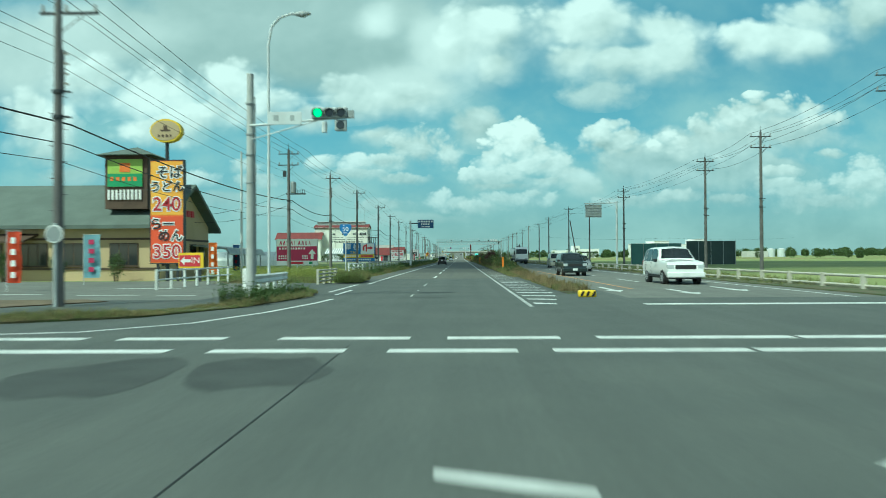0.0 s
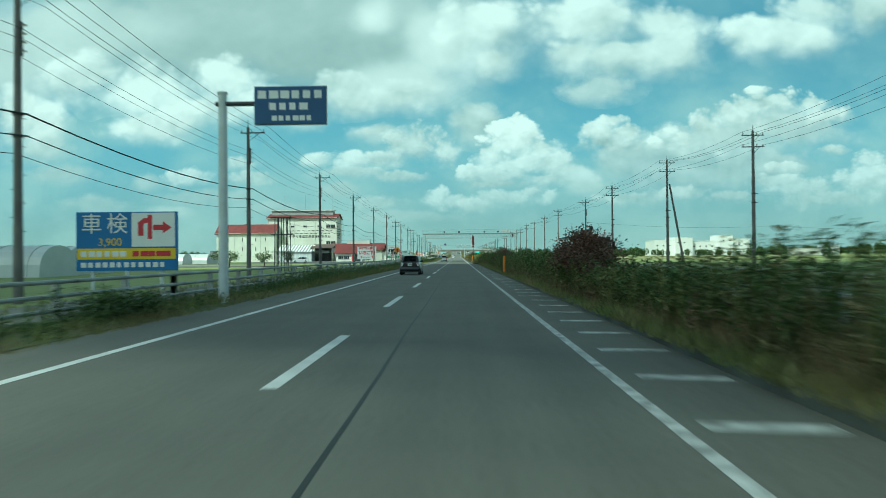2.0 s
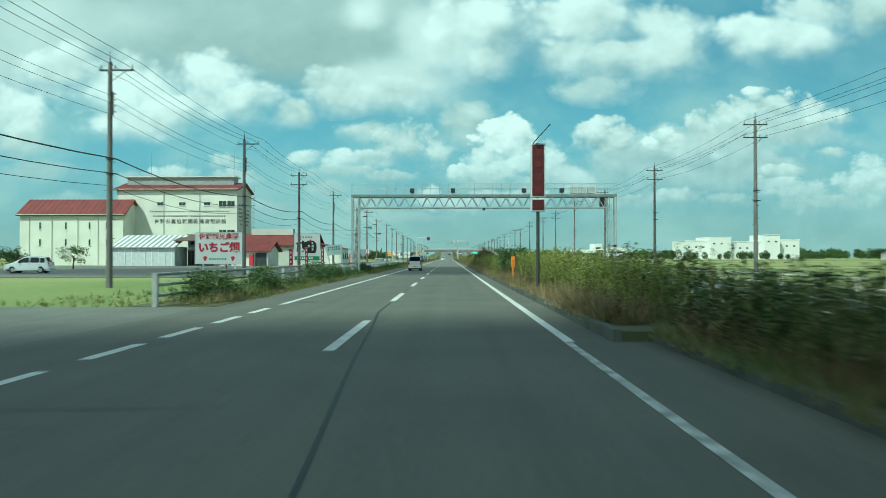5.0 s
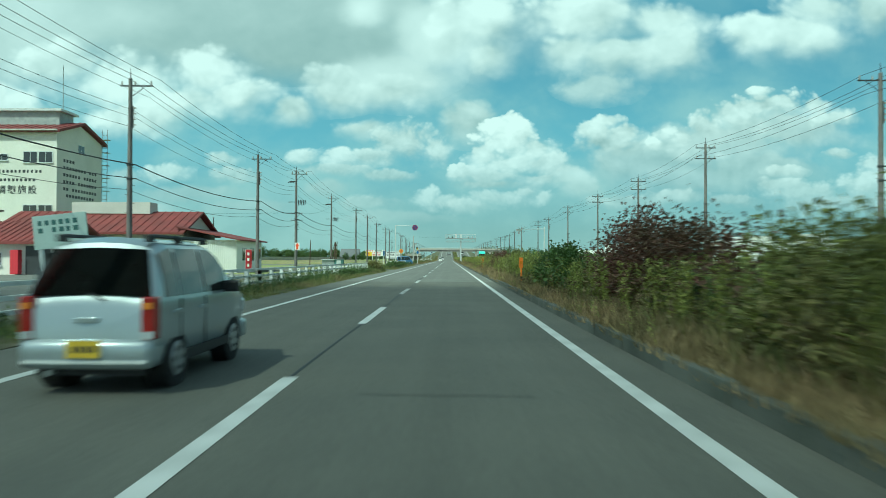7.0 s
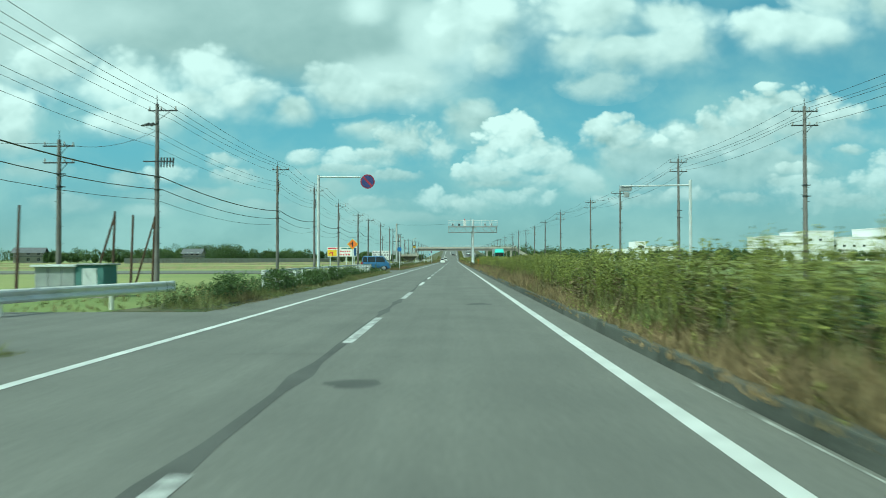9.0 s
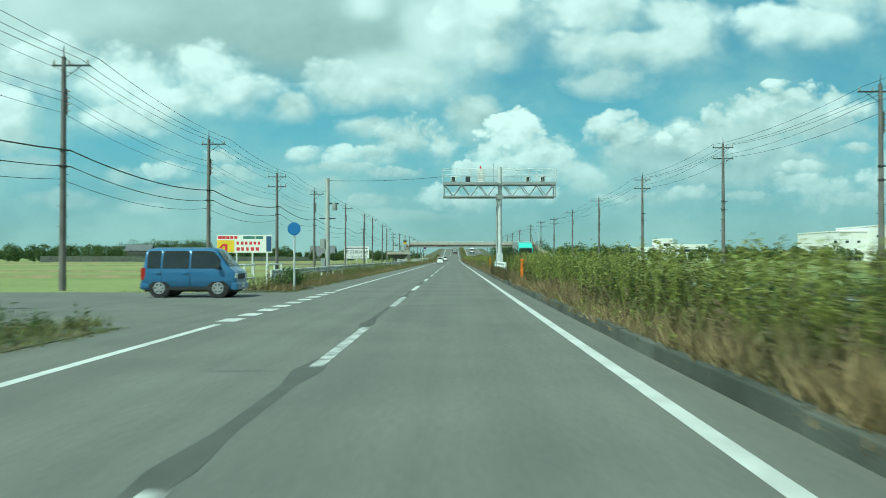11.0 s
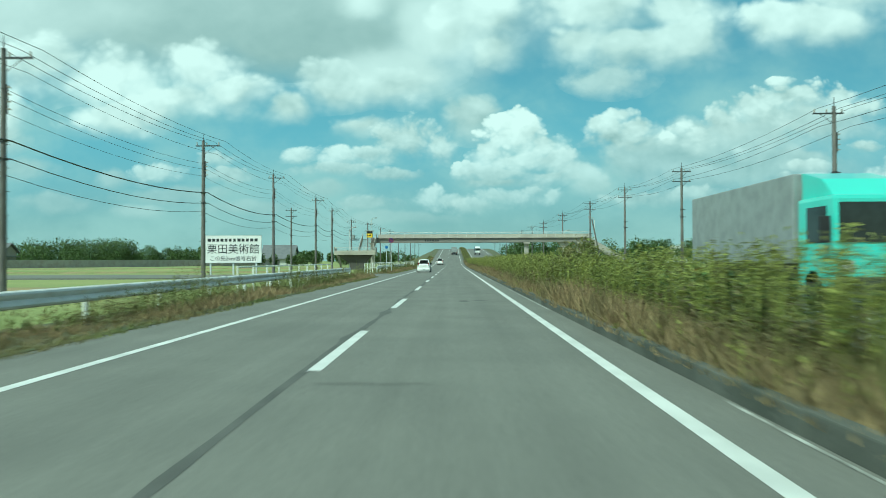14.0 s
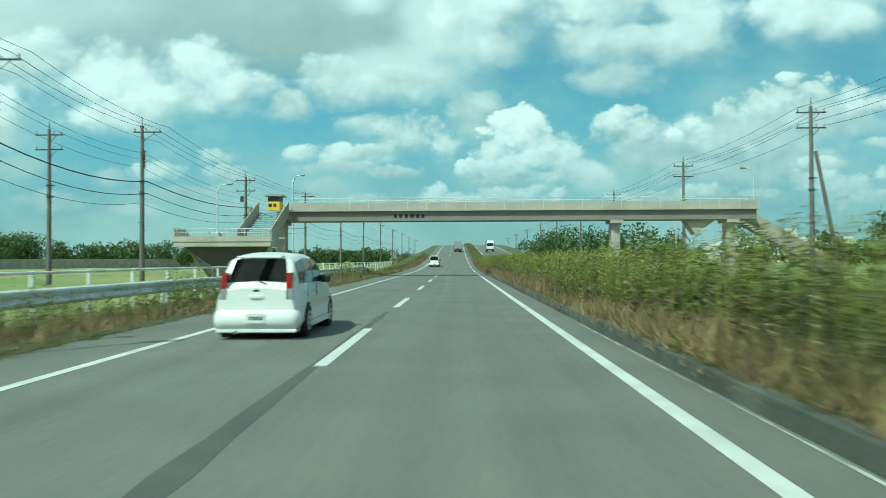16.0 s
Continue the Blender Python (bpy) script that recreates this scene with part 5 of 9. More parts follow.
M["sky_cloth"] = mat("pale blue cloth", (0.32, 0.55, 0.62), 0.9, 0, 2, 0.15, 30)
banner_flag(-19.85, 53.0, 2.6, "sky_cloth", "pale blue upright banner flag", 0.9)
banner_flag(-19.05, 45.2, 2.5, "red_orange", "red orange upright banner flag", 0.62)
banner_flag(-18.2, 73.0, 2.4, "blue", "dark blue upright banner flag")
banner_flag(-15.6, 59.8, 2.3, "orange", "orange upright banner flag")
for fx, fy, fh in ((-16.6, 270.5, 2.2), (-17.1, 281.3, 2.55), (-15.2, 281.3, 2.55)):
    banner_flag(fx, fy, fh, "red", "narrow red banner flag by the farm shop", 0.36)
banner_flag(-17.4, 322.0, 2.0, "red", "small red banner flag by the fence")


def round_sign(x, y, z, r, face, rim, label, post_h=None, slash=None, arm=0.0):
    s = thing("road_sign", x, y, 0, label, "road sign")
    part("post", arod((0, 0.06, -0.2), (0, 0.06, post_h or z + r), 0.04 if arm == 0 else 0.075, n=10), M["steel_light"], s)
    if arm:
        part("arm", arod((0, 0.06, (post_h or z) - 0.1), (arm - r, 0.06, (post_h or z) - 0.12), 0.045, n=8), M["steel_light"], s)
    part("rim", disc(bmesh.new(), arm, -0.01, z, r, 0.03), M[rim], s)
    part("face", disc(bmesh.new(), arm, -0.02, z, r * 0.84, 0.01), M[face], s)
    if slash:
        a = r * 0.62
        w = r * 0.13
        part("slash", aprism([(arm - a - w, z + a), (arm - a + w, z + a + w), (arm + a + w, z - a), (arm + a - w, z - a - w)], "y", -0.028, -0.02), M[slash], s)
    return s


round_sign(-7.6, 363.6, 5.62, 0.40, "sign_blue", "sign_red", "round blue and red no-parking sign on a cantilever post", 6.0, "sign_red", 2.75)
round_sign(-6.45, 409.6, 2.45, 0.26, "blue_bright", "blue_bright", "round blue road sign on a post", 2.75)
round_sign(-6.7, 546.3, 3.46, 0.27, "sign_blue", "sign_red", "round blue and red no-parking sign on a post", 3.8, "sign_red")
round_sign(-7.3, 547.4, 2.75, 0.18, "blue_bright", "blue_bright", "small round blue road sign on a post", 3.0)
round_sign(-11.2, 34.78, 2.0, 0.25, "steel", "white", "round grey and white road sign strapped to the utility pole", 2.3)


def diamond_sign(x, y, z, label):
    s = thing("warning_sign", x, y, 0, label, "road sign")
    part("post", arod((0, 0.05, -0.2), (0, 0.05, z), 0.035, n=8), M["steel_light"], s)
    part("plate", aprism([(-0.42, z), (0, z + 0.42), (0.42, z), (0, z - 0.42)], "y", 0, 0.02), M["yellow"], s)
    part("border", aprism([(-0.36, z), (0, z + 0.36), (0.36, z), (0, z - 0.36)], "y", -0.006, 0), M["orange"], s)
    part("symbol", abox(-0.04, 0.04, -0.014, -0.006, z - 0.2, z + 0.2), M["black"], s)
    part("symbol", abox(-0.16, 0.0, -0.013, -0.006, z - 0.02, z + 0.06), M["black"], s)


diamond_sign(-7.7, 183.6, 2.1, "orange diamond warning sign on a post")
diamond_sign(-7.8, 379.0, 2.45, "orange diamond warning sign on a post")

rs = thing("route_sign", -6.55, 56.1, 0, "blue rounded triangular national route sign number 50", "road sign")
part("post", arod((0, 0.05, -0.1), (0, 0.05, 3.1), 0.04, n=9), M["steel_light"], rs)
part("plate", aprism([(-0.34, 3.05), (-0.28, 3.18), (0.28, 3.18), (0.34, 3.05), (0.30, 2.85), (0.07, 2.54), (-0.07, 2.54), (-0.30, 2.85)], "y", 0, 0.02), M["blue_bright"], rs)
text_part("lettering", "50", 0, -0.008, 2.90, 0.36, M["white"], rs)
bars(rs, -0.12, 0.14, 3.06, 3.16, 0, 1, M["white"], 5)
bars(rs, -0.14, 0.14, 2.66, 2.73, 0, 1, M["white"], 6)

ov = thing("overhead_sign", -4.6, 110.5, 0, "dark blue overhead road information sign on a cantilever post", "road sign")
part("post", arod((-2.0, 0.1, -0.2), (-2.0, 0.1, 6.0), 0.14, 0.12, 14), M["steel_light"], ov)
part("arm", arod((-2.2, 0.1, 5.72), (-0.9, 0.1, 5.72), 0.07, n=10), M["steel_dark"], ov)
part("post_cap", arod((-2.0, 0.1, 6.0), (-2.0, 0.1, 6.06), 0.15, n=14), M["steel_light"], ov)
part("plate", abox(-1.05, 1.0, -0.02, 0.04, 5.1, 6.18, 0.01), M["blue"], ov)
part("rim", abox(-1.07, 1.02, 0.04, 0.07, 5.08, 6.2), M["steel_light"], ov)
bars(ov, -0.95, 0.92, 5.78, 6.12, -0.02, 1, M["white"], 7, 1.0, 0.8)
bars(ov, -0.62, 0.62, 5.46, 5.76, -0.02, 1, M["white"], 8, 1.0, 0.75)
bars(ov, -0.55, 0.6, 5.17, 5.38, -0.02, 1, M["white"], 9, 1.0, 0.75)

ms = board("mall_sign", -26.1, -20.3, 0.3, 3.95, 118.2, "large magenta and white roadside billboard with a white arrow", "white", (-2.2, 0, 2.2), "steel_light", 0.25, "steel_light")
part("magenta_face", abox(-2.88, 2.88, -0.012, 0, 0.92, 2.95), M["magenta"], ms, "magenta face")
part("arrow", aprism([(1.95, 1.15), (2.35, 1.15), (2.35, 1.85), (2.7, 1.85), (2.15, 2.55), (1.6, 1.85), (1.95, 1.85)], "y", -0.025, -0.012), M["white"], ms, "white arrow")
bars(ms, -2.5, 1.2, 2.45, 2.85, -0.012, 1, M["white"], 10, 1.0)
bars(ms, -2.6, -0.6, 1.1, 1.75, -0.012, 2, M["white"], 11, 0.8)
bars(ms, 0.75, 1.6, 1.1, 1.75, -0.012, 2, M["white"], 12, 0.8)
for k, w in enumerate((0.5, 0.45, 0.5, 0.5, 0.2, 0.55, 0.5, 0.35, 0.35)):
    part("logo_shape", aprism([(-2.5 + 0.52 * k, 3.12), (-2.5 + 0.52 * k + w * 0.3, 3.7), (-2.5 + 0.52 * k + w * 0.55, 3.7), (-2.5 + 0.52 * k + w * 0.75, 3.12), (-2.5 + 0.52 * k + w * 0.55, 3.12), (-2.5 + 0.52 * k + w * 0.4, 3.5), (-2.5 + 0.52 * k + w * 0.2, 3.12)], "y", -0.012, 0), M["magenta"], ms)
part("red_tag", abox(-0.9, 0.9, -0.012, 0, 0.45, 0.78), M["red"], ms)
part("green_tag", abox(1.7, 2.2, -0.012, 0, 0.45, 0.78), M["green"], ms)

ins = board("inspection_sign", -17.4, -12.75, 0.75, 3.45, 123.0, "blue and white car inspection billboard on three posts", "blue_bright", (-1.6, 0, 1.6), "steel_light", 0.2)
part("white_half", abox(0.25, 2.25, -0.012, 0, 1.85, 3.4), M["white"], ins)
part("red_mark", aprism([(0.55, 2.35), (0.55, 2.95), (0.8, 3.15), (1.0, 3.15), (1.0, 3.3), (1.2, 3.3), (1.2, 2.2), (1.0, 2.2), (1.0, 2.95), (0.8, 2.9), (0.8, 2.35)], "y", -0.022, -0.012), M["red"], ins)
part("red_arrow", aprism([(1.25, 2.6), (1.7, 2.6), (1.7, 2.45), (2.1, 2.72), (1.7, 3.0), (1.7, 2.85), (1.25, 2.85)], "y", -0.022, -0.012), M["red"], ins)
text_part("lettering", "車", -1.6, -0.02, 2.85, 1.0, M["white"], ins)
text_part("lettering", "検", -0.42, -0.02, 2.85, 1.0, M["white"], ins)
text_part("lettering", "3,900", -0.75, -0.02, 2.05, 0.5, M["yellow"], ins)
part("yellow_band", abox(-2.28, 2.28, -0.012, 0, 1.28, 1.78), M["yellow"], ins)
bars(ins, -2.1, 0.1, 1.34, 1.72, -0.012, 1, M["white"], 13, 1.0, 0.8)
bars(ins, 0.3, 2.2, 1.34, 1.72, -0.012, 1, M["red"], 14, 1.0, 0.95)
bars(ins, -2.1, 2.1, 0.85, 1.2, 0, 1, M["white"], 15, 0.9)

st = board("strawberry_sign", -23.85, -19.4, 0.74, 3.65, 263.3, "white strawberry farm billboard with red lettering", "white", (-1.5, 1.5), "steel_light", 0.15, "steel_light")
text_part("lettering", "佐野観光農園", 0, -0.012, 3.25, 0.62, M["deep_red"], st, bold=0.01)
text_part("outline", "いちご畑", 0, -0.012, 2.2, 0.98, M["magenta"], st, bold=0.05)
text_part("lettering", "いちご畑", 0, -0.02, 2.2, 0.98, M["red"], st, bold=0.02)
for x in (-1.3, 1.3):
    part("strawberry", aprism([(x - 0.2, 1.35), (x, 1.45), (x + 0.2, 1.35), (x + 0.12, 1.1), (x, 0.95), (x - 0.12, 1.1)], "y", -0.012, 0), M["red"], st)
bars(st, -0.9, 0.9, 1.05, 1.3, 0, 1, M["green"], 16)
cow = board("dairy_sign", -18.6, -15.55, 0.97, 4.15, 282.5, "white dairy shop billboard with black shapes and a green foot", "white", (-1.0, 1.0), "steel_light", 0.12, "steel_light")
part("green_band", abox(-1.5, 1.5, -0.01, 0, 0.99, 1.45), M["green"], cow, "green foot band")
part("black_shape", aprism([(-0.2, 1.85), (1.0, 1.8), (1.15, 2.4), (1.1, 3.0), (0.8, 3.3), (0.2, 3.35), (-0.3, 3.1), (-0.4, 2.4)], "y", -0.010, 0), M["black"], cow)
part("black_shape", aprism([(-1.25, 2.0), (-0.45, 1.95), (-0.3, 2.5), (-0.2, 2.95), (-0.05, 3.05), (-0.3, 3.15), (-0.5, 3.4), (-0.65, 3.15), (-0.95, 3.2), (-1.1, 3.4), (-1.15, 3.1), (-1.4, 3.0), (-1.2, 2.85)], "y", -0.016, -0.01), M["black"], cow)
part("white_patch", aprism([(-0.75 + 0.36 * math.cos(k * math.pi / 8), 2.22 + 0.22 * math.sin(k * math.pi / 8)) for k in range(16)], "y", -0.022, -0.016), M["white"], cow)
part("white_patch", abox(-0.85, -0.62, -0.022, -0.016, 2.4, 2.95), M["white"], cow)
part("red_patch", aprism([(0.25, 3.3), (0.45, 3.5), (0.55, 3.3), (0.4, 3.15)], "y", -0.022, -0.016), M["red"], cow)
bars(cow, 0.1, 0.5, 2.0, 2.9, -0.012, 2, M["steel_light"], 71)
bars(cow, 0.55, 0.95, 2.1, 3.2, -0.012, 3, M["steel_light"], 72)
bars(cow, -0.9, 0.9, 3.55, 3.9, 0, 1, M["steel"], 73, 0.7)
bars(cow, -1.2, 1.3, 1.08, 1.38, -0.01, 1, M["white"], 17)
tilt = board("notice_board", -15.2, -13.2, 1.65, 2.9, 286.5, "pale green notice board leaning beside the sheds", "sky_board", (-0.8, 0.8), "steel_light", 0.08)
bars(tilt, -0.8, 0.8, 2.2, 2.75, 0, 2, M["teal_net"], 18)
tilt.matrix_basis = pose(-14.2, 286.5, 0.0, 0, -6, 0)
adv = board("advert_billboard", -21.1, -16.2, 1.75, 3.32, 445.2, "white yellow and red advertising billboard on thin posts", "white", (-2.0, -0.7, 0.7, 2.0), "steel_light", 0.12)
part("yellow_panel", abox(-2.42, -0.9, -0.012, 0, 1.8, 2.85), M["yellow"], adv)
bars(adv, -2.35, -0.3, 2.9, 3.28, 0, 1, M["red"], 19, 1.0, 0.9)
bars(adv, -0.1, 1.9, 2.9, 3.28, 0, 1, M["teal_net"], 20, 1.0, 0.9)
part("arrow", aprism([(-2.25, 2.2), (-1.95, 2.45), (-1.95, 2.3), (-1.7, 2.3), (-1.7, 1.9), (-1.5, 1.9), (-1.5, 2.5), (-1.95, 2.5), (-1.95, 2.1)], "y", -0.022, -0.012), M["red"], adv)
bars(adv, -0.7, 1.7, 2.4, 2.8, 0, 1, M["red"], 21, 0.9)
bars(adv, -0.7, 1.6, 1.85, 2.3, 0, 1, M["red"], 22, 0.9)
part("side_picture", abox(1.95, 2.4, -0.012, 0, 1.85, 3.2), M["blue"], adv)
ks = board("museum_sign", -23.85, -18.5, 1.19, 3.74, 538.6, "white museum billboard with black lettering on posts", "white", (-2.2, 0, 2.2), "steel_light", 0.12, "steel_light")
text_part("lettering", "栗田美術館", 0, -0.012, 2.42, 1.02, M["ink"], ks)
text_part("lettering", "この先2km信号右折", 0, -0.012, 1.55, 0.52, M["ink"], ks)
bars(ks, -2.45, 2.45, 3.12, 3.55, 0, 1, M["ink"], 23, 0.95, 0.7)

# traffic signal at the junction
M["lamp_green"] = glow("lit green lamp", (0.02, 0.9, 0.25), 1.6)
sig = thing("traffic_signal", -6.85, 38.5, 0, "traffic signal showing green on a pale concrete pole", "traffic signal")
part("pole", rod(bmesh.new(), (0, 0, -0.3), (0, 0, 8.8), 0.19, 0.13, 14), M["pole_light"], sig)
part("arm", arod((0, -0.1, 6.75), (3.9, -0.1, 7.05), 0.05, 0.035, 9), M["steel_light"], sig)
part("stay", arod((0, -0.1, 6.2), (2.6, -0.1, 6.92), 0.025, n=7), M["steel_light"], sig)
hd = part("signal_head", abox(2.45, 3.85, -0.25, -0.08, 6.98, 7.42, 0.06), M["steel"], sig, "grey three-lamp signal head")
for k in range(3):
    x = 2.70 + 0.45 * k
    part("lens", disc(bmesh.new(), x, -0.27, 7.2, 0.16, 0.02, 20), M["lamp_green"] if k == 0 else M["glass_dark"], hd, "lit green lens" if k == 0 else "dark lens")
    bm = bmesh.new()
    ring = []
    for q in range(13):
        a = math.pi * (q / 12 * 1.3 - 0.15)
        ring.append((bm.verts.new((x + 0.2 * math.cos(a), -0.26, 7.2 + 0.2 * math.sin(a))), bm.verts.new((x + 0.2 * math.cos(a), -0.52, 7.16 + 0.2 * math.sin(a)))))
    for a, b in zip(ring, ring[1:]):
        bm.faces.new((a[0], b[0], b[1], a[1]))
    bmesh.ops.solidify(bm, geom=bm.faces[:], thickness=0.01)
    part("hood", bm, M["steel"], hd)
ah = part("arrow_head", abox(3.35, 3.82, -0.25, -0.08, 6.5, 6.95, 0.05), M["steel"], sig, "single-lamp arrow signal head")
part("lens", disc(bmesh.new(), 3.58, -0.27, 6.72, 0.16, 0.02, 20), M["glass_dark"], ah)
part("sensor", rod(bmesh.new(), (2.95, -0.2, 6.45), (2.95, -0.2, 6.85), 0.11, 0.11, 12), M["steel_light"], sig)
part("bracket", abox(3.85, 4.1, -0.2, -0.1, 7.0, 7.3), M["steel"], sig)
part("name_plate", abox(0.75, 2.05, -0.16, -0.12, 6.78, 7.28, 0.01), M["steel_light"], sig, "pale place-name plate")
bars(sig, 0.95, 1.9, 6.86, 7.2, -0.16, 1, M["steel"], 24)
for z in (4.5, 5.6, 6.4, 7.6):
    part("band", arod((0, 0, z), (0, 0, z + 0.05), 0.185, n=14), M["steel"], sig)
part("conduit", arod((0.2, 0, 1.0), (0.18, 0, 7.9), 0.03, n=6), M["steel"], sig)
sig.scale = (0.825, 0.825, 0.825)
lamp = thing("street_lamp", -8.75, 48.0, 0, "tall street lamp with a curved arm and cobra head", "street lamp")
pts = [(0, 0, -0.2), (0, 0, 11.0), (0.15, 0, 11.8), (0.5, 0, 12.2), (1.0, 0, 12.38), (1.3, 0, 12.4)]
bm = tube(bmesh.new(), pts, 0.06, 10)
part("column", bm, M["steel_light"], lamp)
bm = bmesh.new()
rod(rod(bm, (1.2, 0, 12.38), (1.6, 0, 12.36), 0.07, 0.16, 12), (1.6, 0, 12.36), (1.95, 0, 12.4), 0.16, 0.05, 12)
part("lamp_head", bm, M["steel"], lamp)
thin = thing("steel_pole", -14.2, 62.0, 0, "thin pale steel pole", "pole")
part("shaft", arod((0, 0, -0.2), (0, 0, 8.2), 0.09, 0.06, 10), M["steel_light"], thin)
sig2 = thing("traffic_signal", 13.8, 366.0, 0, "traffic signal for oncoming traffic seen from behind", "traffic signal")
part("pole", arod((0, 0, -0.2), (0, 0, 5.9), 0.1, 0.08, 10), M["steel_light"], sig2)
part("arm", arod((0, 0, 5.6), (-4.0, 0, 5.55), 0.05, 0.04, 8), M["steel_light"], sig2)
part("signal_head", abox(-4.1, -3.4, 0.02, 0.2, 5.25, 5.6, 0.04), M["steel"], sig2)
part("arrow_head", abox(-3.85, -3.55, 0.02, 0.2, 4.9, 5.2, 0.04), M["steel"], sig2)
bk = thing("overhead_sign", 13.0, 86.2, 0, "back of a grey overhead sign on a cantilever post", "road sign")
part("post", arod((2.0, 0, -0.2), (2.0, 0, 6.6), 0.11, 0.09, 12), M["steel_light"], bk)
part("arm", arod((2.0, 0, 6.45), (-1.1, 0, 6.4), 0.05, n=8), M["steel_light"], bk)
part("plate", abox(-1.0, 0.55, -0.02, 0.02, 5.05, 6.3), M["steel"], bk)
for k in range(5):
    part("stiffener", abox(-0.98, 0.53, -0.06, -0.02, 5.15 + 0.26 * k, 5.2 + 0.26 * k), M["steel"], bk)
# red message sign with a solar panel
M["led_red"] = mat("dark red display panel", (0.075, 0.008, 0.009), 0.45, 0, 2, 0.15, 40)
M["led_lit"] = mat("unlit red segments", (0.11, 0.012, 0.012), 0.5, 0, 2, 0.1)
led = thing("message_sign", 2.66, 217.15, 0.1, "tall red message sign on a dark post with solar panel", "road sign")
part("post", arod((0, 0, -0.2), (0, 0, 4.7), 0.055, n=10), M["steel_dark"], led)
part("case", abox(-0.22, 0.22, -0.09, 0.09, 3.03, 4.68, 0.015), M["steel_light"], led)
part("display", abox(-0.18, 0.18, -0.10, -0.091, 3.07, 4.64), M["led_red"], led, "red display panel")
part("lower_case", abox(-0.22, 0.22, -0.09, 0.09, 2.6, 3.0, 0.015), M["steel_light"], led)
part("lower_display", abox(-0.18, 0.18, -0.10, -0.091, 2.64, 2.96), M["led_red"], led)
text_part("lettering", "31", 0.03, -0.104, 2.8, 0.24, M["led_red"], led)
for k in range(4):
    part("character_bar", abox(-0.1, 0.1, -0.106, -0.1, 3.18 + 0.38 * k, 3.38 + 0.38 * k), M["led_lit"], led)
bm = bmesh.new()
box(bm, -0.35, 0.35, -0.25, 0.25, -0.015, 0.015)
sp = part("solar_panel", bm, M["glass_dark"], led, "tilted solar panel")
sp.matrix_basis = pose(0.12, 0, 4.98, 0, -48, 0)

ps = thing("pole_plate", -15.62, 334.83, 2.1, "small red and white plate strapped to a utility pole", "sign")
part("plate", abox(-0.24, 0.24, -0.02, 0.0, 0.0, 0.75, 0.006), M["white"], ps)
part("red_field", aprism([(-0.22, 0.4), (0.0, 0.73), (0.22, 0.4), (0.1, 0.4), (0.1, 0.05), (-0.1, 0.05), (-0.1, 0.4)], "y", -0.026, -0.02), M["red_orange"], ps)
part("strap", abox(-0.2, -0.16, 0.0, 0.1, 0.3, 0.36), M["steel"], ps)
fp = thing("steel_pole", -33.0, 362.0, -0.1, "thin dark steel pole standing in the field", "pole")
part("shaft", arod((0, 0, -0.2), (0, 0, 6.9), 0.11, 0.07, 9), M["steel_dark"], fp)
part("cap", arod((0, 0, 6.9), (0, 0, 7.05), 0.12, 0.1, 9), M["steel"], fp)

# timber stakes, cabinet and lattice stand in the fields
def stake_pair(x, y, h, braced):
    s = thing("leaning_stakes", x, y, -0.1, "dark leaning timber stakes beside the verge" if braced else "dark upright timber stake beside the verge", "stake", "timber stakes")
    part("stake", arod((0, 0, -0.2), (0.12, 0, h), 0.065, 0.05, 8), M["brown"], s)
    if braced:
        part("brace", arod((-1.0, 0.1, -0.2), (0.1, 0, h - 0.2), 0.06, 0.045, 8), M["brown"], s)
for x, y, h, braced in ((-14.9, 354.5, 3.5, True), (-15.2, 357.0, 3.5, False), (-15.5, 360.2, 3.6, True), (-17.6, 352.0, 3.6, False)):
    stake_pair(x, y, h, braced)
cab = thing("utility_cabinet", -14.4, 350.6, -0.12, "grey and teal steel utility cabinets on a concrete slab", "cabinet")
part("body", abox(-1.3, 0.2, -0.6, 0.6, 0.1, 1.15, 0.03), M["steel"], cab, "grey louvred cabinet")
part("body", abox(0.24, 1.3, -0.62, 0.5, 0.1, 1.22, 0.03), M["teal_net"], cab, "teal cabinet")
part("roof", abox(-1.4, 0.3, -0.75, 0.7, 1.15, 1.24, 0.02), M["steel_light"], cab)
part("roof", abox(0.3, 1.4, -0.7, 0.6, 1.22, 1.28, 0.02), M["steel"], cab)
part("slab", abox(-1.5, 1.5, -0.9, 0.8, -0.1, 0.1), M["concrete"], cab)
for x in (-0.8, -0.3):
    part("door_seam", abox(x - 0.01, x + 0.01, -0.606, -0.6, 0.2, 1.1), M["steel_dark"], cab)
part("door", abox(0.5, 1.05, -0.635, -0.62, 0.2, 1.1), M["steel_light"], cab, "pale cabinet door")
tow = thing("lattice_stand", -18.3, 165.7, -0.12, "dark steel frame stand with three cross levels in the field", "steel frame")
for x in (-0.75, -0.3, 0.3, 0.75):
    part("leg", arod((x, 0, -0.2), (x * 0.85, 0, 5.6), 0.045, n=7), M["steel_dark"], tow)
    part("leg", arod((x, 1.2, -0.2), (x * 0.85, 1.2, 5.6), 0.045, n=7), M["steel_dark"], tow)
for z in (2.0, 3.8, 5.6):
    part("level", abox(-1.1, 1.1, -0.05, 1.25, z - 0.04, z + 0.04), M["steel_dark"], tow)
part("bracing", arod((-0.7, 0, 0.4), (0.6, 0, 2.0), 0.03, n=6), M["steel_dark"], tow)
part("bracing", arod((0.7, 0, 0.4), (-0.6, 0, 2.0), 0.03, n=6), M["steel_dark"], tow)
rp = thing("roadside_pole", -8.12, 426.93, 0, "thick pale concrete pole with meter boxes and brackets", "utility pole")
part("shaft", arod((0, 0, -0.3), (0, 0, 6.35), 0.15, 0.12, 12), M["pole_light"], rp)
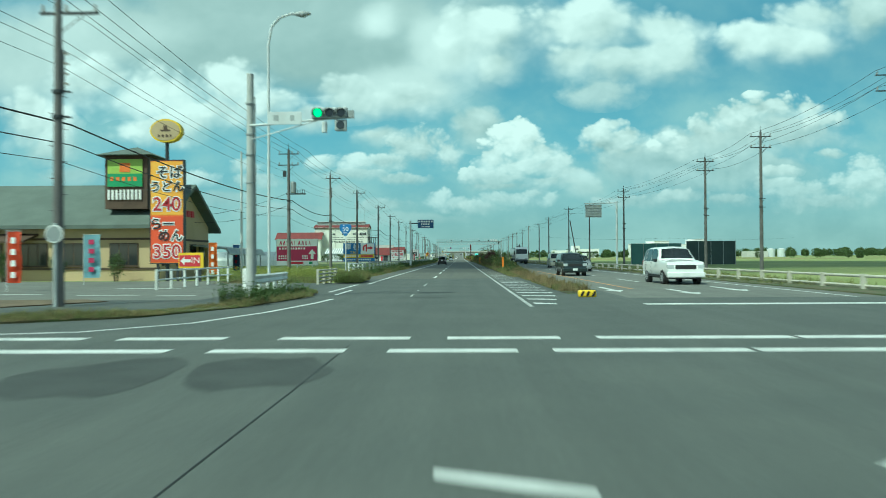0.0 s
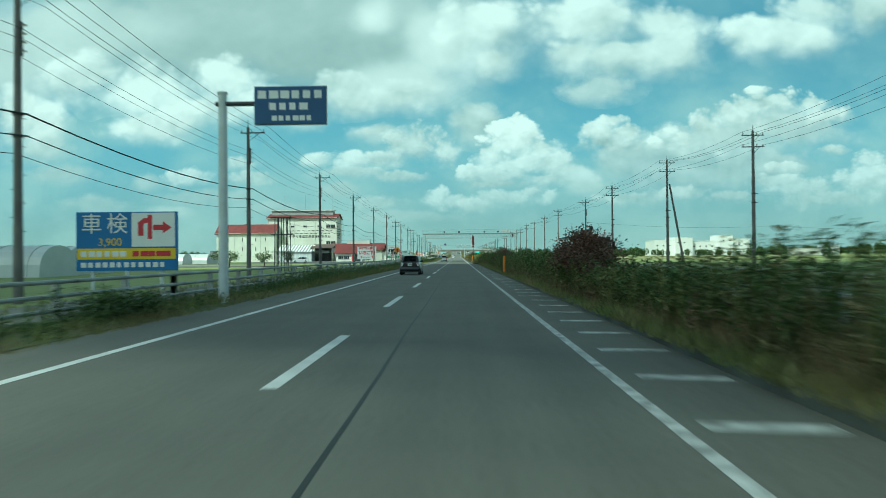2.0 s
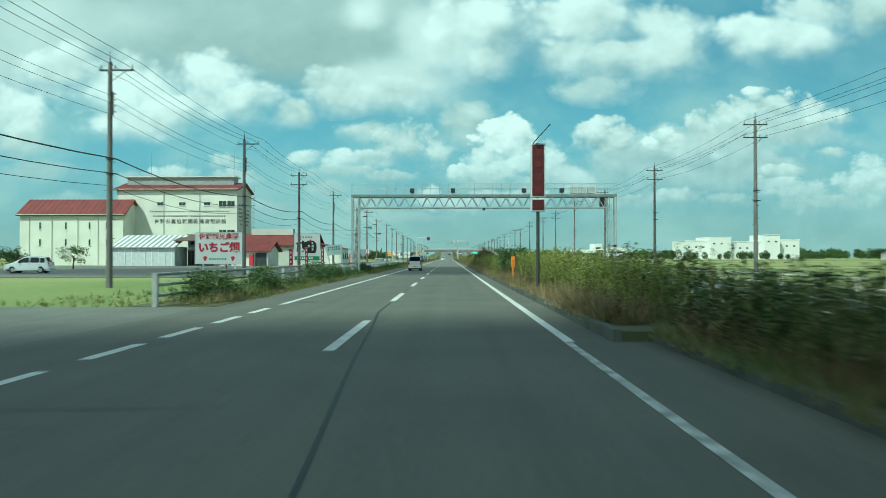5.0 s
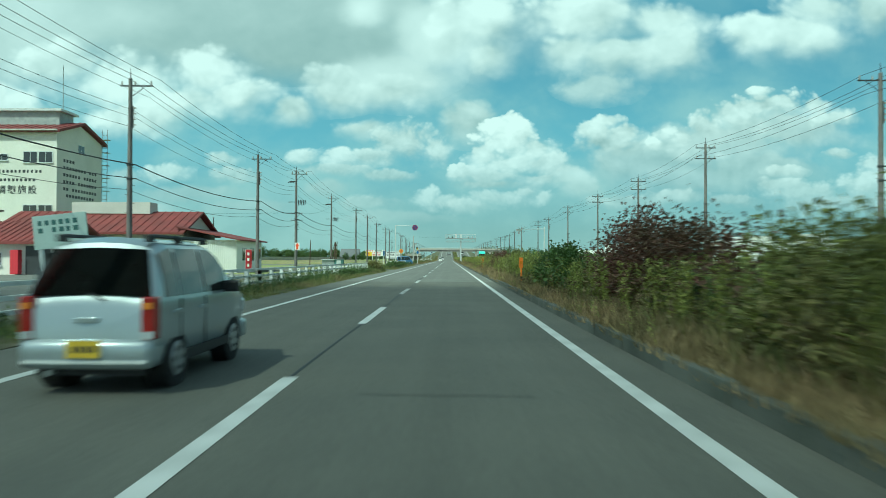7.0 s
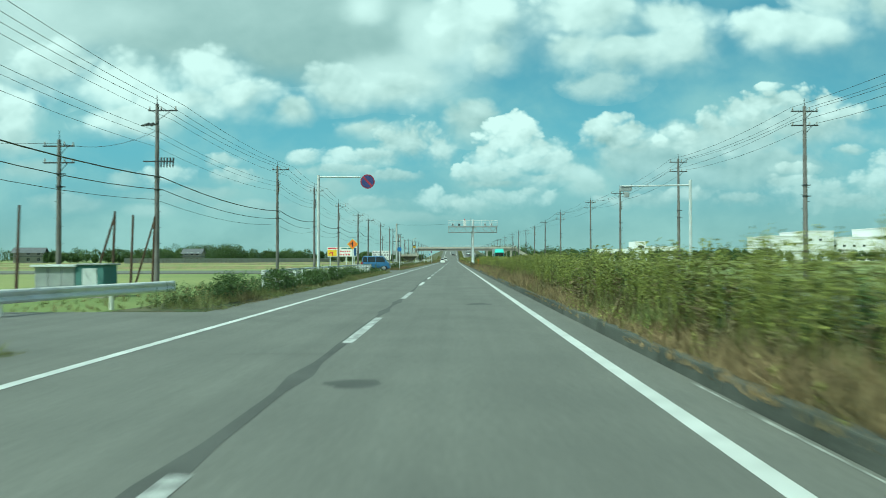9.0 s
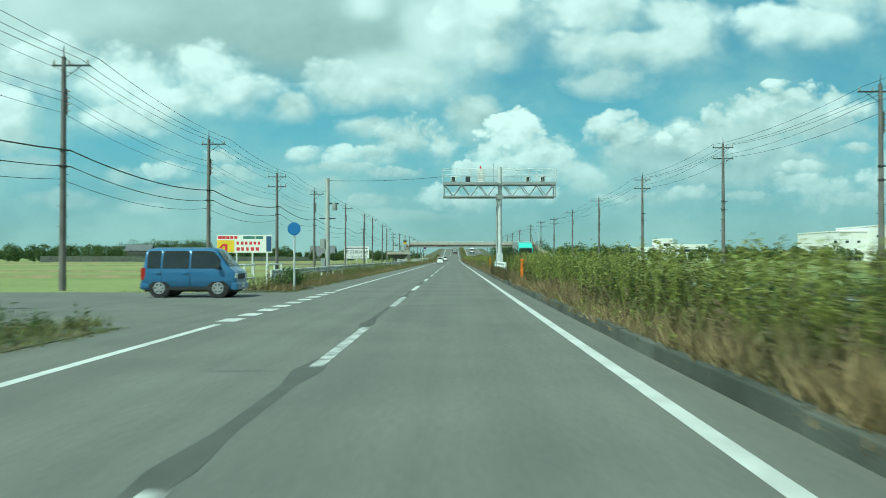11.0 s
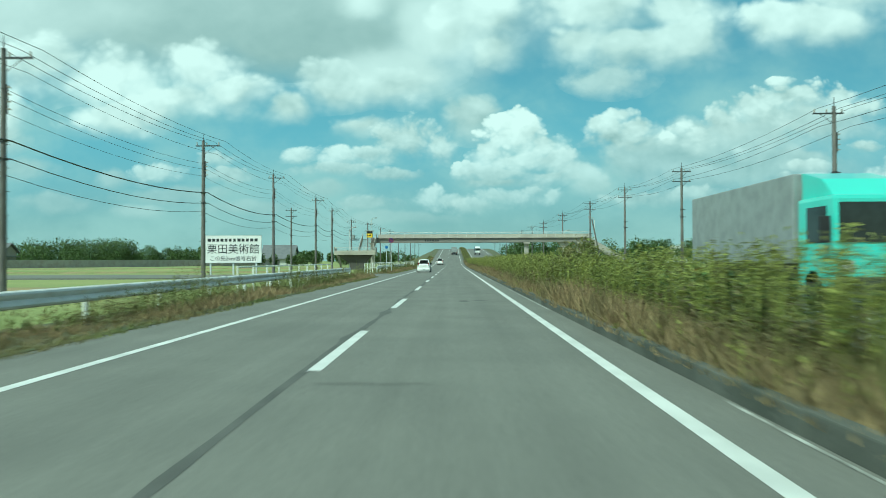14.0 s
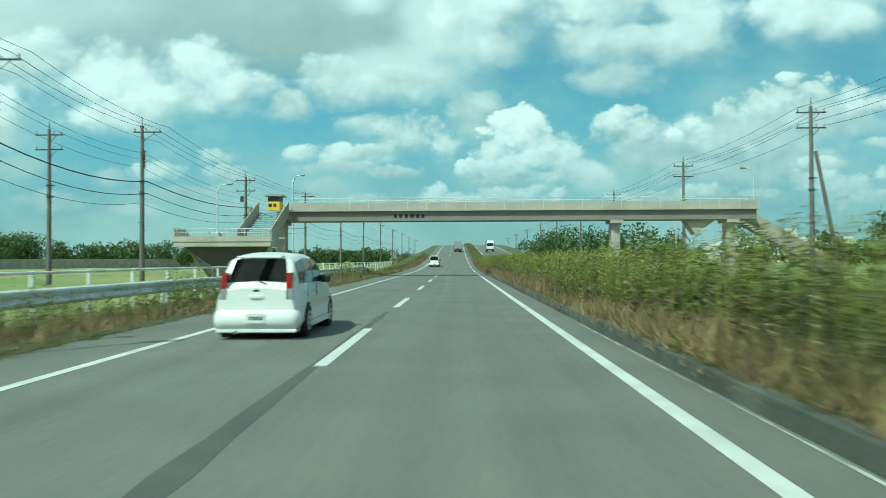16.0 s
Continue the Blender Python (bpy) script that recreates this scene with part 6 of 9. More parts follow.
part("meter_box", abox(-0.45, -0.15, -0.2, 0.1, 1.9, 2.5, 0.02), M["steel"], rp)
part("meter_box", abox(-0.4, -0.12, -0.2, 0.1, 0.8, 1.3, 0.02), M["steel"], rp)
part("bracket", abox(0.1, 0.7, -0.05, 0.05, 4.7, 4.78), M["steel_dark"], rp)
part("bracket", abox(-0.5, 0.5, -0.05, 0.05, 3.75, 3.82), M["steel_dark"], rp)
part("can", arod((0.45, 0, 4.3), (0.45, 0, 4.75), 0.16, n=12), M["steel"], rp)

# ---- buildings ----
def gable_roof(parent, x0, x1, y0, y1, eave, ridge, material, along="x", over=0.5, thick=0.18, ribs=0.0, name="roof"):
    if along == "x":
        ym = (y0 + y1) / 2
        prof = [(y0 - over, eave - over * (ridge - eave) / (ym - y0)), (ym, ridge), (y1 + over, eave - over * (ridge - eave) / (ym - y0))]
        out = prof + [(a, b - thick) for a, b in prof[::-1]]
        r = part(name, aprism(out, "x", x0 - over, x1 + over), material, parent)
        if ribs:
            n = int((x1 - x0) / ribs)
            for k in range(n + 1):
                x = x0 + (x1 - x0) * k / n
                for a, b in ((prof[0], prof[1]), (prof[1], prof[2])):
                    part("rib", arod((x, a[0], a[1] + 0.02), (x, b[0], b[1] + 0.02), 0.04, n=5), material, r)
    else:
        xm = (x0 + x1) / 2
        prof = [(x0 - over, eave - over * (ridge - eave) / (xm - x0)), (xm, ridge), (x1 + over, eave - over * (ridge - eave) / (xm - x0))]
        out = prof + [(a, b - thick) for a, b in prof[::-1]]
        r = part(name, aprism(out, "y", y0 - over, y1 + over), material, parent)
    return r


def gable_walls(parent, x0, x1, y0, y1, eave, ridge, material, along="x", label=""):
    if along == "x":
        ym = (y0 + y1) / 2
        return part("wall", aprism([(y0, -0.2), (y0, eave - 0.2), (ym, ridge - 0.2), (y1, eave - 0.2), (y1, -0.2)], "x", x0, x1), material, parent, label)
    xm = (x0 + x1) / 2
    return part("wall", aprism([(x0, -0.2), (x0, eave - 0.2), (xm, ridge - 0.2), (x1, eave - 0.2), (x1, -0.2)], "y", y0, y1), material, parent, label)


def window_front(parent, x0, x1, z0, z1, y, panes=2, frame="steel_light"):
    w = part("window", abox(x0, x1, y - 0.05, y + 0.02, z0, z1), M[frame], parent)
    n = panes
    for k in range(n):
        a = x0 + 0.06 + (x1 - x0 - 0.06) * k / n
        b = x0 + (x1 - x0 - 0.06) * (k + 1) / n
        part("pane", abox(a, b, y - 0.062, y - 0.05, z0 + 0.06, z1 - 0.06), M["glass_dark"], w)
    part("sill", abox(x0 - 0.05, x1 + 0.05, y - 0.12, y, z0 - 0.06, z0), M[frame], w)


def window_side(parent, y0, y1, z0, z1, x, panes=2, frame="steel_light"):
    w = part("window", abox(x - 0.02, x + 0.05, y0, y1, z0, z1), M[frame], parent)
    for k in range(panes):
        a = y0 + 0.06 + (y1 - y0 - 0.06) * k / panes
        b = y0 + (y1 - y0 - 0.06) * (k + 1) / panes
        part("pane", abox(x + 0.05, x + 0.062, a, b, z0 + 0.06, z1 - 0.06), M["glass_dark"], w)


# noodle restaurant
r = thing("noodle_restaurant", -32, 67, 0, "low tan noodle restaurant with dark timber trim and grey-green gable roof", "restaurant")
X = 12.3
gable_walls(r, -16, X, -4.6, 4.6, 3.9, 6.45, M["tan"], "x", "tan plaster walls")
gable_roof(r, -16, X, -4.6, 4.6, 3.95, 6.6, M["roof_green"], "x", 0.75, 0.25)
part("porch_roof", aprism([(-4.6, 3.0), (-6.3, 2.5), (-6.3, 2.38), (-4.6, 2.85)], "x", -16, X - 8), M["brown"], r)
for z in (2.55, 0.6):
    part("timber_band", abox(-16, X + 0.03, -4.66, -4.6, z, z + 0.14), M["brown"], r)
part("timber_band", abox(X, X + 0.05, -4.6, 4.6, 2.55, 2.7), M["brown"], r)
for k in range(9):
    x = -15 + k * 3.0
    window_front(r, x, x + 1.9, 0.85, 2.35, -4.6, 3, "brown")
for y in (-3.6, -1.2, 1.4, 3.2):
    window_side(r, y - 0.7, y + 0.5, 0.85, 2.35, X, 2, "brown")
bars_y = [-1.2, -0.5, 0.2, 0.9]
for y in bars_y:
    part("sign_letter", abox(X + 0.02, X + 0.08, y, y + 0.5, 4.3, 4.75), M["red"], r, "red sign letter")
tw = part("tower", abox(8.6, 11.4, -4.4, -1.0, 4.6, 8.1), M["brown"], r, "brown sign tower over the roof")
part("tower_sign", abox(8.8, 11.1, -4.47, -4.41, 6.05, 7.85), M["lime"], tw, "lime green sign face")
part("sign_band", abox(8.8, 11.1, -4.49, -4.472, 6.05, 6.9), M["green"], tw)
bars(tw, 9.0, 10.9, 6.35, 6.75, -4.49, 1, M["orange"], 31)
part("emblem", abox(9.6, 10.3, -4.49, -4.472, 7.0, 7.6), M["orange"], tw)
for k in range(9):
    part("slat", abox(8.8 + 0.26 * k, 8.95 + 0.26 * k, -4.5, -4.41, 5.2, 5.85), M["white"], tw)
bm = bmesh.new()
vs = [bm.verts.new(p) for p in ((8.1, -4.9, 8.1), (11.9, -4.9, 8.1), (11.9, -0.5, 8.1), (8.1, -0.5, 8.1), (10.0, -2.7, 8.9))]
for f in ((3, 2, 1, 0), (0, 1, 4), (1, 2, 4), (2, 3, 4), (3, 0, 4)):
    bm.faces.new([vs[i] for i in f])
part("tower_roof", bm, M["roof_green"], tw)
part("canopy", aprism([(X + 0.1, 2.3), (X + 2.6, 2.05), (X + 2.9, 1.6), (X + 2.85, 1.55), (X + 2.5, 1.95), (X + 0.1, 2.2)], "y", 1.0, 10.5), M["steel"], r, "grey curved canopy")
for y in (1.3, 5.5, 10.0):
    part("canopy_post", arod((X + 2.6, y, -0.2), (X + 2.6, y, 2.0), 0.05, n=8), M["steel"], r)

M["roof_brown"] = mat("rusty brown sheet roof", (0.13, 0.09, 0.075), 0.8, 0, 0.8, 0.3, 20)
# grain store
gs = thing("grain_store", -52.4, 340.2, 0, "tall cream grain store with red roof and rows of wall lettering", "warehouse")
hx, hy = 11.6, 4.9
gable_walls(gs, -hx, hx, -hy, hy, 14.6, 15.9, M["cream"], "x", "cream rendered walls")
gable_roof(gs, -hx, hx, -hy, hy, 14.65, 16.1, M["roof_red"], "x", 0.5, 0.3, 1.0)
mon = part("roof_monitor", abox(-hx + 0.6, hx - 1.6, -1.5, 1.5, 15.2, 17.1), M["steel"], gs, "pale roof monitor")
part("monitor_roof", abox(-hx + 0.3, hx - 1.2, -1.9, 1.9, 17.1, 17.35), M["steel_light"], mon)
for x in (-6.9, 0.2, 9.6):
    part("mast", arod((x, 0, 15.5), (x, 0, 22.5), 0.04, n=6), M["steel"], gs)
for x in (-3.8, 0.4, 5.2):
    window_front(gs, x, x + 1.3, 11.3, 12.0, -hy, 2)
for z in (11.05, 5.5):
    window_front(gs, 8.1, 9.6, z, z + 1.2, -hy, 2)
    window_front(gs, 9.7, 11.2, z, z + 1.2, -hy, 2)
bars(gs, -5.2, 10.6, 9.95, 10.4, -hy, 1, M["steel_dark"], 41, 0.75, 0.6)
bars(gs, -4.6, 9.4, 9.05, 9.5, -hy, 1, M["steel_dark"], 42, 0.75, 0.6)
text_part("wall_lettering", "佐野市農協穀類乾燥調製施設", 2.6, -hy - 0.02, 8.2, 0.95, M["steel_dark"], gs, "dark wall lettering", bold=0.01, gap=1.27)
window_side(gs, -0.6, 0.8, 12.6, 13.6, hx, 2)
for row, z in enumerate((11.5, 10.75, 10.0, 9.25, 8.5, 7.8)):
    for k in range(4 if row == 0 else 12):
        if (k * 7 + row * 3) % 11 != 4:
            part("character_bar", abox(hx, hx + 0.02, -3.6 + 0.62 * k, -3.22 + 0.62 * k, z - 0.16, z + 0.16), M["steel_dark"], gs)
for x in (-hx + 0.2, -2.5, 4.4):
    part("downpipe", arod((x, -hy - 0.1, 0), (x, -hy - 0.1, 14.4), 0.06, n=6), M["cream_grey"], gs)
part("gutter", arod((-hx - 0.3, -hy - 0.55, 14.42), (hx + 0.3, -hy - 0.55, 14.42), 0.09, n=8), M["cream_grey"], gs)
for k in range(31):
    part("ladder_rung", abox(hx + 0.1, hx + 0.7, hy - 0.1, hy - 0.05, 0.5 + k * 0.5, 0.54 + k * 0.5), M["steel"], gs)
for xx in (hx + 0.1, hx + 0.7):
    part("ladder_rail", arod((xx, hy - 0.08, 0), (xx, hy - 0.08, 16.2), 0.035, n=6), M["steel"], gs)
for k in range(9):
    part("ladder_hoop", abox(hx + 0.05, hx + 0.75, hy - 0.05, hy + 0.6, 3.0 + 1.5 * k, 3.06 + 1.5 * k), M["steel"], gs)
wg = thing("grain_store_wing", -70.0, 334.0, 0, "lower cream warehouse wing with red roof", "warehouse")
gable_walls(wg, -9.6, 9.6, -4.0, 4.0, 9.6, 12.2, M["cream"], "x")
gable_roof(wg, -9.6, 9.6, -4.0, 4.0, 9.65, 12.4, M["roof_red"], "x", 0.5, 0.3, 1.0)
for x in (-6.0, -1.2, 3.2, 6.4):
    for z in (3.5, 6.6):
        window_front(wg, x, x + 0.4, z, z + 1.3, -4.0, 1)
for x in (-7.8, -3.6, 1.2, 5.0):
    part("downpipe", arod((x, -4.1, 0), (x, -4.1, 9.5), 0.05, n=6), M["cream_grey"], wg)
part("gutter", arod((-9.9, -4.55, 9.28), (9.9, -4.55, 9.28), 0.08, n=8), M["cream_grey"], wg)

# sheds in front of the store
sh = thing("red_roof_shed", -33.5, 331.0, 0, "long cream shed with red corrugated roof and roof vent", "shed")
gable_walls(sh, -8.0, 9.0, -5.0, 5.0, 3.7, 5.6, M["cream_grey"], "x")
gable_roof(sh, -8.0, 9.0, -5.0, 5.0, 3.75, 5.75, M["roof_red"], "x", 0.5, 0.2, 0.8)
part("roof_vent", abox(-3.0, 4.6, -0.9, 0.9, 5.5, 6.6), M["cream_grey"], sh)
part("lean_to_wall", abox(9.0, 14.0, -4.4, 4.6, -0.2, 2.9), M["white"], sh, "white corrugated lean-to wall")
part("lean_to_roof", aprism([(8.6, 4.15), (14.5, 2.95), (14.5, 2.83), (8.6, 4.0)], "y", -5.0, 5.0), M["roof_red"], sh)
for k in range(26):
    part("corrugation", arod((9.1 + 0.19 * k, -4.42, 0), (9.1 + 0.19 * k, -4.42, 2.9), 0.035, n=5), M["white"], sh)
for y in (-2.5, 0.2, 2.8):
    window_side(sh, y, y + 1.3, 1.0, 2.2, 14.0, 2, "steel")
window_front(sh, -6, -3.5, 0.9, 2.2, -5.0, 2, "steel")
part("door", abox(0.5, 2.6, -5.06, -5.0, -0.1, 2.4), M["steel_light"], sh, "pale sliding door")
s2 = thing("red_roof_office", -37.0, 317.5, 0, "small cream office with red tiled roof and painted porch shade", "shed")
gable_walls(s2, -0.4, 7.4, -3.5, 4.0, 2.6, 3.9, M["cream"], "x")
gable_roof(s2, -0.4, 7.4, -3.5, 4.0, 2.65, 4.1, M["roof_red"], "x", 0.6, 0.2, 0.5)
# no opening here: a flat dark sheet imitates the shade in a porch
part("porch", abox(5.4, 7.2, -3.55, -3.5, -0.1, 2.1), M["steel_dark"], s2, "flat dark sheet for the shade of a porch")
for x in (0.2, 2.0):
    window_front(s2, x, x + 1.6, 0.6, 1.6, -3.5, 3)
part("vending_machine", abox(4.5, 5.1, -4.0, -3.5, 0.0, 1.8), M["red"], s2, "red vending machine")
s3 = thing("striped_greenhouse", -50.2, 318.0, 0, "pale striped lean-to greenhouse", "greenhouse")
part("wall", abox(-5.5, 5.0, -3, 3, -0.2, 2.6), M["steel_light"], s3)
part("roof", aprism([(-3.4, 2.5), (3.2, 4.3), (3.2, 4.2), (-3.4, 2.4)], "x", -5.8, 5.2), M["steel"], s3)
for k in range(12):
    part("white_strip", aprism([(-3.4, 2.53), (3.2, 4.33), (3.2, 4.3), (-3.4, 2.5)], "x", -5.6 + 0.92 * k, -5.15 + 0.92 * k), M["white"], s3)
for k in range(10):
    part("mullion", abox(-5.4 + 1.1 * k, -5.3 + 1.1 * k, -3.05, -3.0, 0, 2.5), M["white"], s3)
s3.scale = (1, 1, 1.2)
os2 = thing("open_shed", -42.6, 320.0, 0, "dark open farm shed with a brown sheet roof", "shed")
part("roof", aprism([(-3.4, 4.2), (3.4, 5.4), (3.4, 5.25), (-3.4, 4.05)], "x", -3.4, 3.6), M["roof_brown"], os2)
for xx in (-3.0, 0.1, 3.2):
    part("post", abox(xx - 0.08, xx + 0.08, -3.1, -2.94, -0.2, 4.15), M["steel_dark"], os2)
# dark steel colour stands in for the shade under the shed roof
part("back_wall", abox(-3.2, 3.4, 2.9, 3.05, -0.2, 5.1), M["steel_dark"], os2, "back wall coloured dark for the shade inside")
part("side_wall", abox(3.3, 3.4, -3.0, 3.0, -0.2, 4.2), M["cream_grey"], os2)
part("grain_tank", rod(bmesh.new(), (-1.6, -1.0, 3.0), (2.2, -1.0, 3.0), 0.55, 0.55, 16), M["steel"], os2, "grey lying tank")
part("tank_leg", abox(-1.3, -1.1, -1.2, -0.8, -0.2, 2.6), M["steel_dark"], os2)
part("tank_leg", abox(1.6, 1.8, -1.2, -0.8, -0.2, 2.6), M["steel_dark"], os2)

# distant houses and factories
def house(x, y, w, d, eave, ridge, turn=0, wall="house_wall", label="two-storey house with a grey tiled roof across the fields"):
    h = thing("house", x, y, -0.1, label, "house", "distant houses", turn=turn)
    gable_walls(h, -w / 2, w / 2, -d / 2, d / 2, eave, ridge, M[wall], "x")
    gable_roof(h, -w / 2, w / 2, -d / 2, d / 2, eave + 0.05, ridge + 0.15, M["roof_grey"], "x", 0.7, 0.2)
    part("lower_roof", abox(-w / 2 - 0.8, w / 2 + 0.8, -d / 2 - 1.0, d / 2 + 0.4, 2.7, 2.9), M["roof_grey"], h)
    for k in range(3):
        xx = -w / 2 + 1 + k * (w - 3.2) / 2
        window_front(h, xx, xx + 1.3, 3.4, 4.6, -d / 2, 2)
        window_front(h, xx, xx + 1.3, 0.8, 2.2, -d / 2, 2)


for x, y, w, d, e, rr, tn in ((-176, 626, 11, 8, 4.6, 6.4, 18), (-118, 655, 8, 7, 4.4, 6.2, 5), (-236, 610, 13, 9, 5, 7, 24)):
    house(x, y, w, d, e, rr, tn)
dk = thing("dark_roof_house", -64.8, 742, -0.1, "low building with a steep dark grey roof", "house")
gable_walls(dk, -5.5, 5.5, -5, 5, 3.0, 7.2, M["cream_grey"], "x")
gable_roof(dk, -5.5, 5.5, -5, 5, 3.0, 7.4, M["roof_grey"], "x", 0.8, 0.25)
fa = thing("white_factory", 200, 714, -0.1, "large stepped white factory beyond the fields", "factory")
for a, b, y0, y1, h in ((-38, -22, 0, 30, 12.5), (-22, -8, -4, 26, 14.8), (-8, 14, 0, 32, 11.8), (14, 24, -6, 20, 16.2), (24, 40, 0, 26, 13.2)):
    blk = part("wall", abox(a, b, y0 - 14, y1 - 14, -0.2, h, 0.1), M["white"], fa)
    part("parapet", abox(a - 0.2, b + 0.2, y0 - 14.2, y1 - 13.8, h, h + 0.5), M["white"], blk)
    n = int((b - a) / 5)
    for k in range(n):
        window_front(fa, a + 1.6 + 5 * k, a + 3.0 + 5 * k, h - 4.6, h - 3.6, y0 - 14, 2, "steel")
fb = thing("white_factory", 125, 830, -0.1, "low white factory with a roof tower beyond the fields", "factory")
for a, b, h in ((-24, -2, 8.0), (-2, 5, 13), (5, 26, 9.5)):
    part("wall", abox(a, b, -10, 10, -0.2, h, 0.1), M["white"], fb)
    window_front(fb, a + 1.5, b - 1.5, h - 4.5, h - 3.0, -10, 5, "steel")
fc = thing("silo_pair", 215, 520, -0.1, "pale storage tanks beside a low shed", "tank")
for x in (-4, 3):
    part("tank", rod(rod(bmesh.new(), (x, 0, -0.2), (x, 0, 5.5), 2.6, 2.6, 24), (x, 0, 5.5), (x, 0, 6.3), 2.6, 0.3, 24), M["steel_light"], fc)
part("shed", abox(-22, -8, -5, 5, -0.2, 4.2), M["cream_grey"], fc)
for x0, x1, y, z0, z1, m, lab in ((24.6, 31.8, 122.0, 0.9, 3.2, "teal_net", "teal screening fence panel at the field edge"), (33.0, 40.1, 123.4, 0.8, 3.53, "dark_net", "dark screening fence panel at the field edge")):
    f = thing("screen_fence", (x0 + x1) / 2, y, -0.1, lab, "screen fence", "field screens")
    hw = (x1 - x0) / 2
    part("net", abox(-hw, hw, 0, 0.04, 0.1, z1), M[m], f)
    for k in range(5):
        part("post", arod((-hw + 2 * hw * k / 4, -0.05, -0.2), (-hw + 2 * hw * k / 4, -0.05, z1 + 0.05), 0.05, n=7), M["steel"], f)
gh_mat = mat("translucent greenhouse film", (0.56, 0.60, 0.58), 0.35, 0, 0.6, 0.1, 10)
def greenhouse(x, y, w, length, h, turn=0):
    g2 = thing("greenhouse", x, y, -0.12, "pale vinyl greenhouse tunnel in the rice fields", "greenhouse", "greenhouses", turn=turn)
    prof = [(w / 2 * math.cos(a), h * math.sin(a) ** 0.7) for a in [math.pi * k / 12 for k in range(13)]]
    part("film", aprism(prof, "x", -length / 2, length / 2), gh_mat, g2)
    for k in range(int(length / 3) + 1):
        xx = -length / 2 + k * 3
        bm2 = bmesh.new()
        tube(bm2, [(xx, a[0], a[1] + 0.02) for a in prof], 0.03, 4)
        part("hoop", bm2, M["steel"], g2)
for k in range(3):
    greenhouse(-50 - k * 1.5, 150 + 6.5 * k, 6, 34, 2.6)
for k in range(4):
    greenhouse(-79 + k * 3, 240 + 7 * k, 6, 24, 2.4)
greenhouse(-85, 300, 6, 30, 2.4)
lev = thing("levee_wall", 0, 0, 0, "long low pale concrete levee wall across the fields", "wall", kind="structure")
bm = bmesh.new()
prism(bm, [(-125, 600), (-60, 720), (-60, 720.6), (-125, 600.6)], "z", -0.2, 1.8)
part("wall", bm, M["concrete"], lev)

# ---- footbridge ----
M["bridge"] = mat("beige painted steel", (0.46, 0.43, 0.38), 0.7, 0, 0.5, 0.12, 12, tint=(0.38, 0.35, 0.31))
M["girder"] = mat("grey brown girder", (0.24, 0.225, 0.205), 0.7, 0, 0.5, 0.15, 12)
M["girder_shade"] = mat("concrete coloured dark for shadow", (0.10, 0.095, 0.088), 0.85, 0, 0.5, 0.2, 12)
fb2 = thing("footbridge", 0, 595, 0, "beige pedestrian footbridge over the road with stairs at both ends", "footbridge")
part("girder", abox(-14.2, 23.2, -1.0, 1.0, 4.35, 5.12, 0.03), M["girder"], fb2, "brown steel girder")
part("deck", abox(-14.4, 23.4, -1.25, 1.25, 5.12, 5.24), M["bridge"], fb2)
for yy in (-1.22, 1.18):
    part("parapet", abox(-13.0, 23.3, yy, yy + 0.05, 5.24, 5.78), M["bridge"], fb2, "beige parapet panel")
    part("handrail", arod((-13.0, yy, 6.12), (23.3, yy, 6.12), 0.03, n=7), M["steel_light"], fb2)
    for k in range(25):
        x = -13 + 36.3 * k / 24
        part("baluster", arod((x, yy, 5.24), (x, yy, 6.12), 0.02, n=5), M["steel_light"], fb2)
bars(fb2, -5.0, -2.3, 4.5, 4.95, -1.0, 1, M["ink"], 51, 1.0)
for x in (-14.0, 12.4, 21.4):
    part("pier", abox(x - 0.35, x + 0.35, -0.5, 0.5, -0.2, 4.3, 0.05), M["bridge"], fb2)
    part("pier_head", abox(x - 0.5, x + 0.5, -1.0, 1.0, 4.1, 4.36, 0.03), M["bridge"], fb2)
def flight(name, x0, x1, ya, za, yb, zb, steps):
    for k in range(steps):
        s0, s1 = k / steps, (k + 1) / steps
        y0, y1 = ya + (yb - ya) * s0, ya + (yb - ya) * s1
        z = za + (zb - za) * s1
        part("step", abox(x0, x1, min(y0, y1), max(y0, y1), z - 0.05, z), M["concrete"], fb2)
    for x in (x0, x1 - 0.06):
        part("stringer", aprism([(ya, za - 0.35), (yb, zb - 0.35), (yb, zb + 0.8), (ya, za + 0.8)], "x", x, x + 0.06), M["bridge"], fb2, "beige stair side panel")
flight("stairs", -15.6, -13.2, -1.2, 5.15, -7.0, 2.6, 15)
part("landing", abox(-19.2, -12.6, -9.2, -7.0, 2.25, 2.6, 0.03), M["bridge"], fb2)
part("landing_parapet", abox(-19.2, -12.6, -9.25, -9.2, 2.6, 2.95), M["bridge"], fb2)
part("landing_parapet", abox(-19.25, -19.2, -9.2, -7.0, 2.6, 3.55), M["bridge"], fb2)
part("landing_parapet", abox(-12.6, -12.55, -9.2, -7.0, 2.6, 3.45), M["bridge"], fb2)
part("landing_rail", arod((-19.2, -9.22, 3.45), (-12.6, -9.22, 3.45), 0.03, n=7), M["steel_light"], fb2)
part("landing_rail", arod((-19.2, -9.22, 3.2), (-12.6, -9.22, 3.2), 0.018, n=6), M["steel_light"], fb2)
for k in range(34):
    part("baluster", arod((-19.15 + 0.2 * k, -9.22, 2.6), (-19.15 + 0.2 * k, -9.22, 3.45), 0.012 if k % 6 else 0.028, n=5), M["steel_light"], fb2)
flight("stairs", -19.2, -16.8, -7.0, 2.6, -1.6, 0.1, 14)
# the shadow under the landing is put into this dark colour
part("landing_support", aprism([(-18.8, 2.25), (-13.2, 2.25), (-14.6, 0.6), (-14.6, -0.2), (-16.8, -0.2), (-16.8, 0.9)], "y", -8.4, -7.2), M["girder_shade"], fb2)
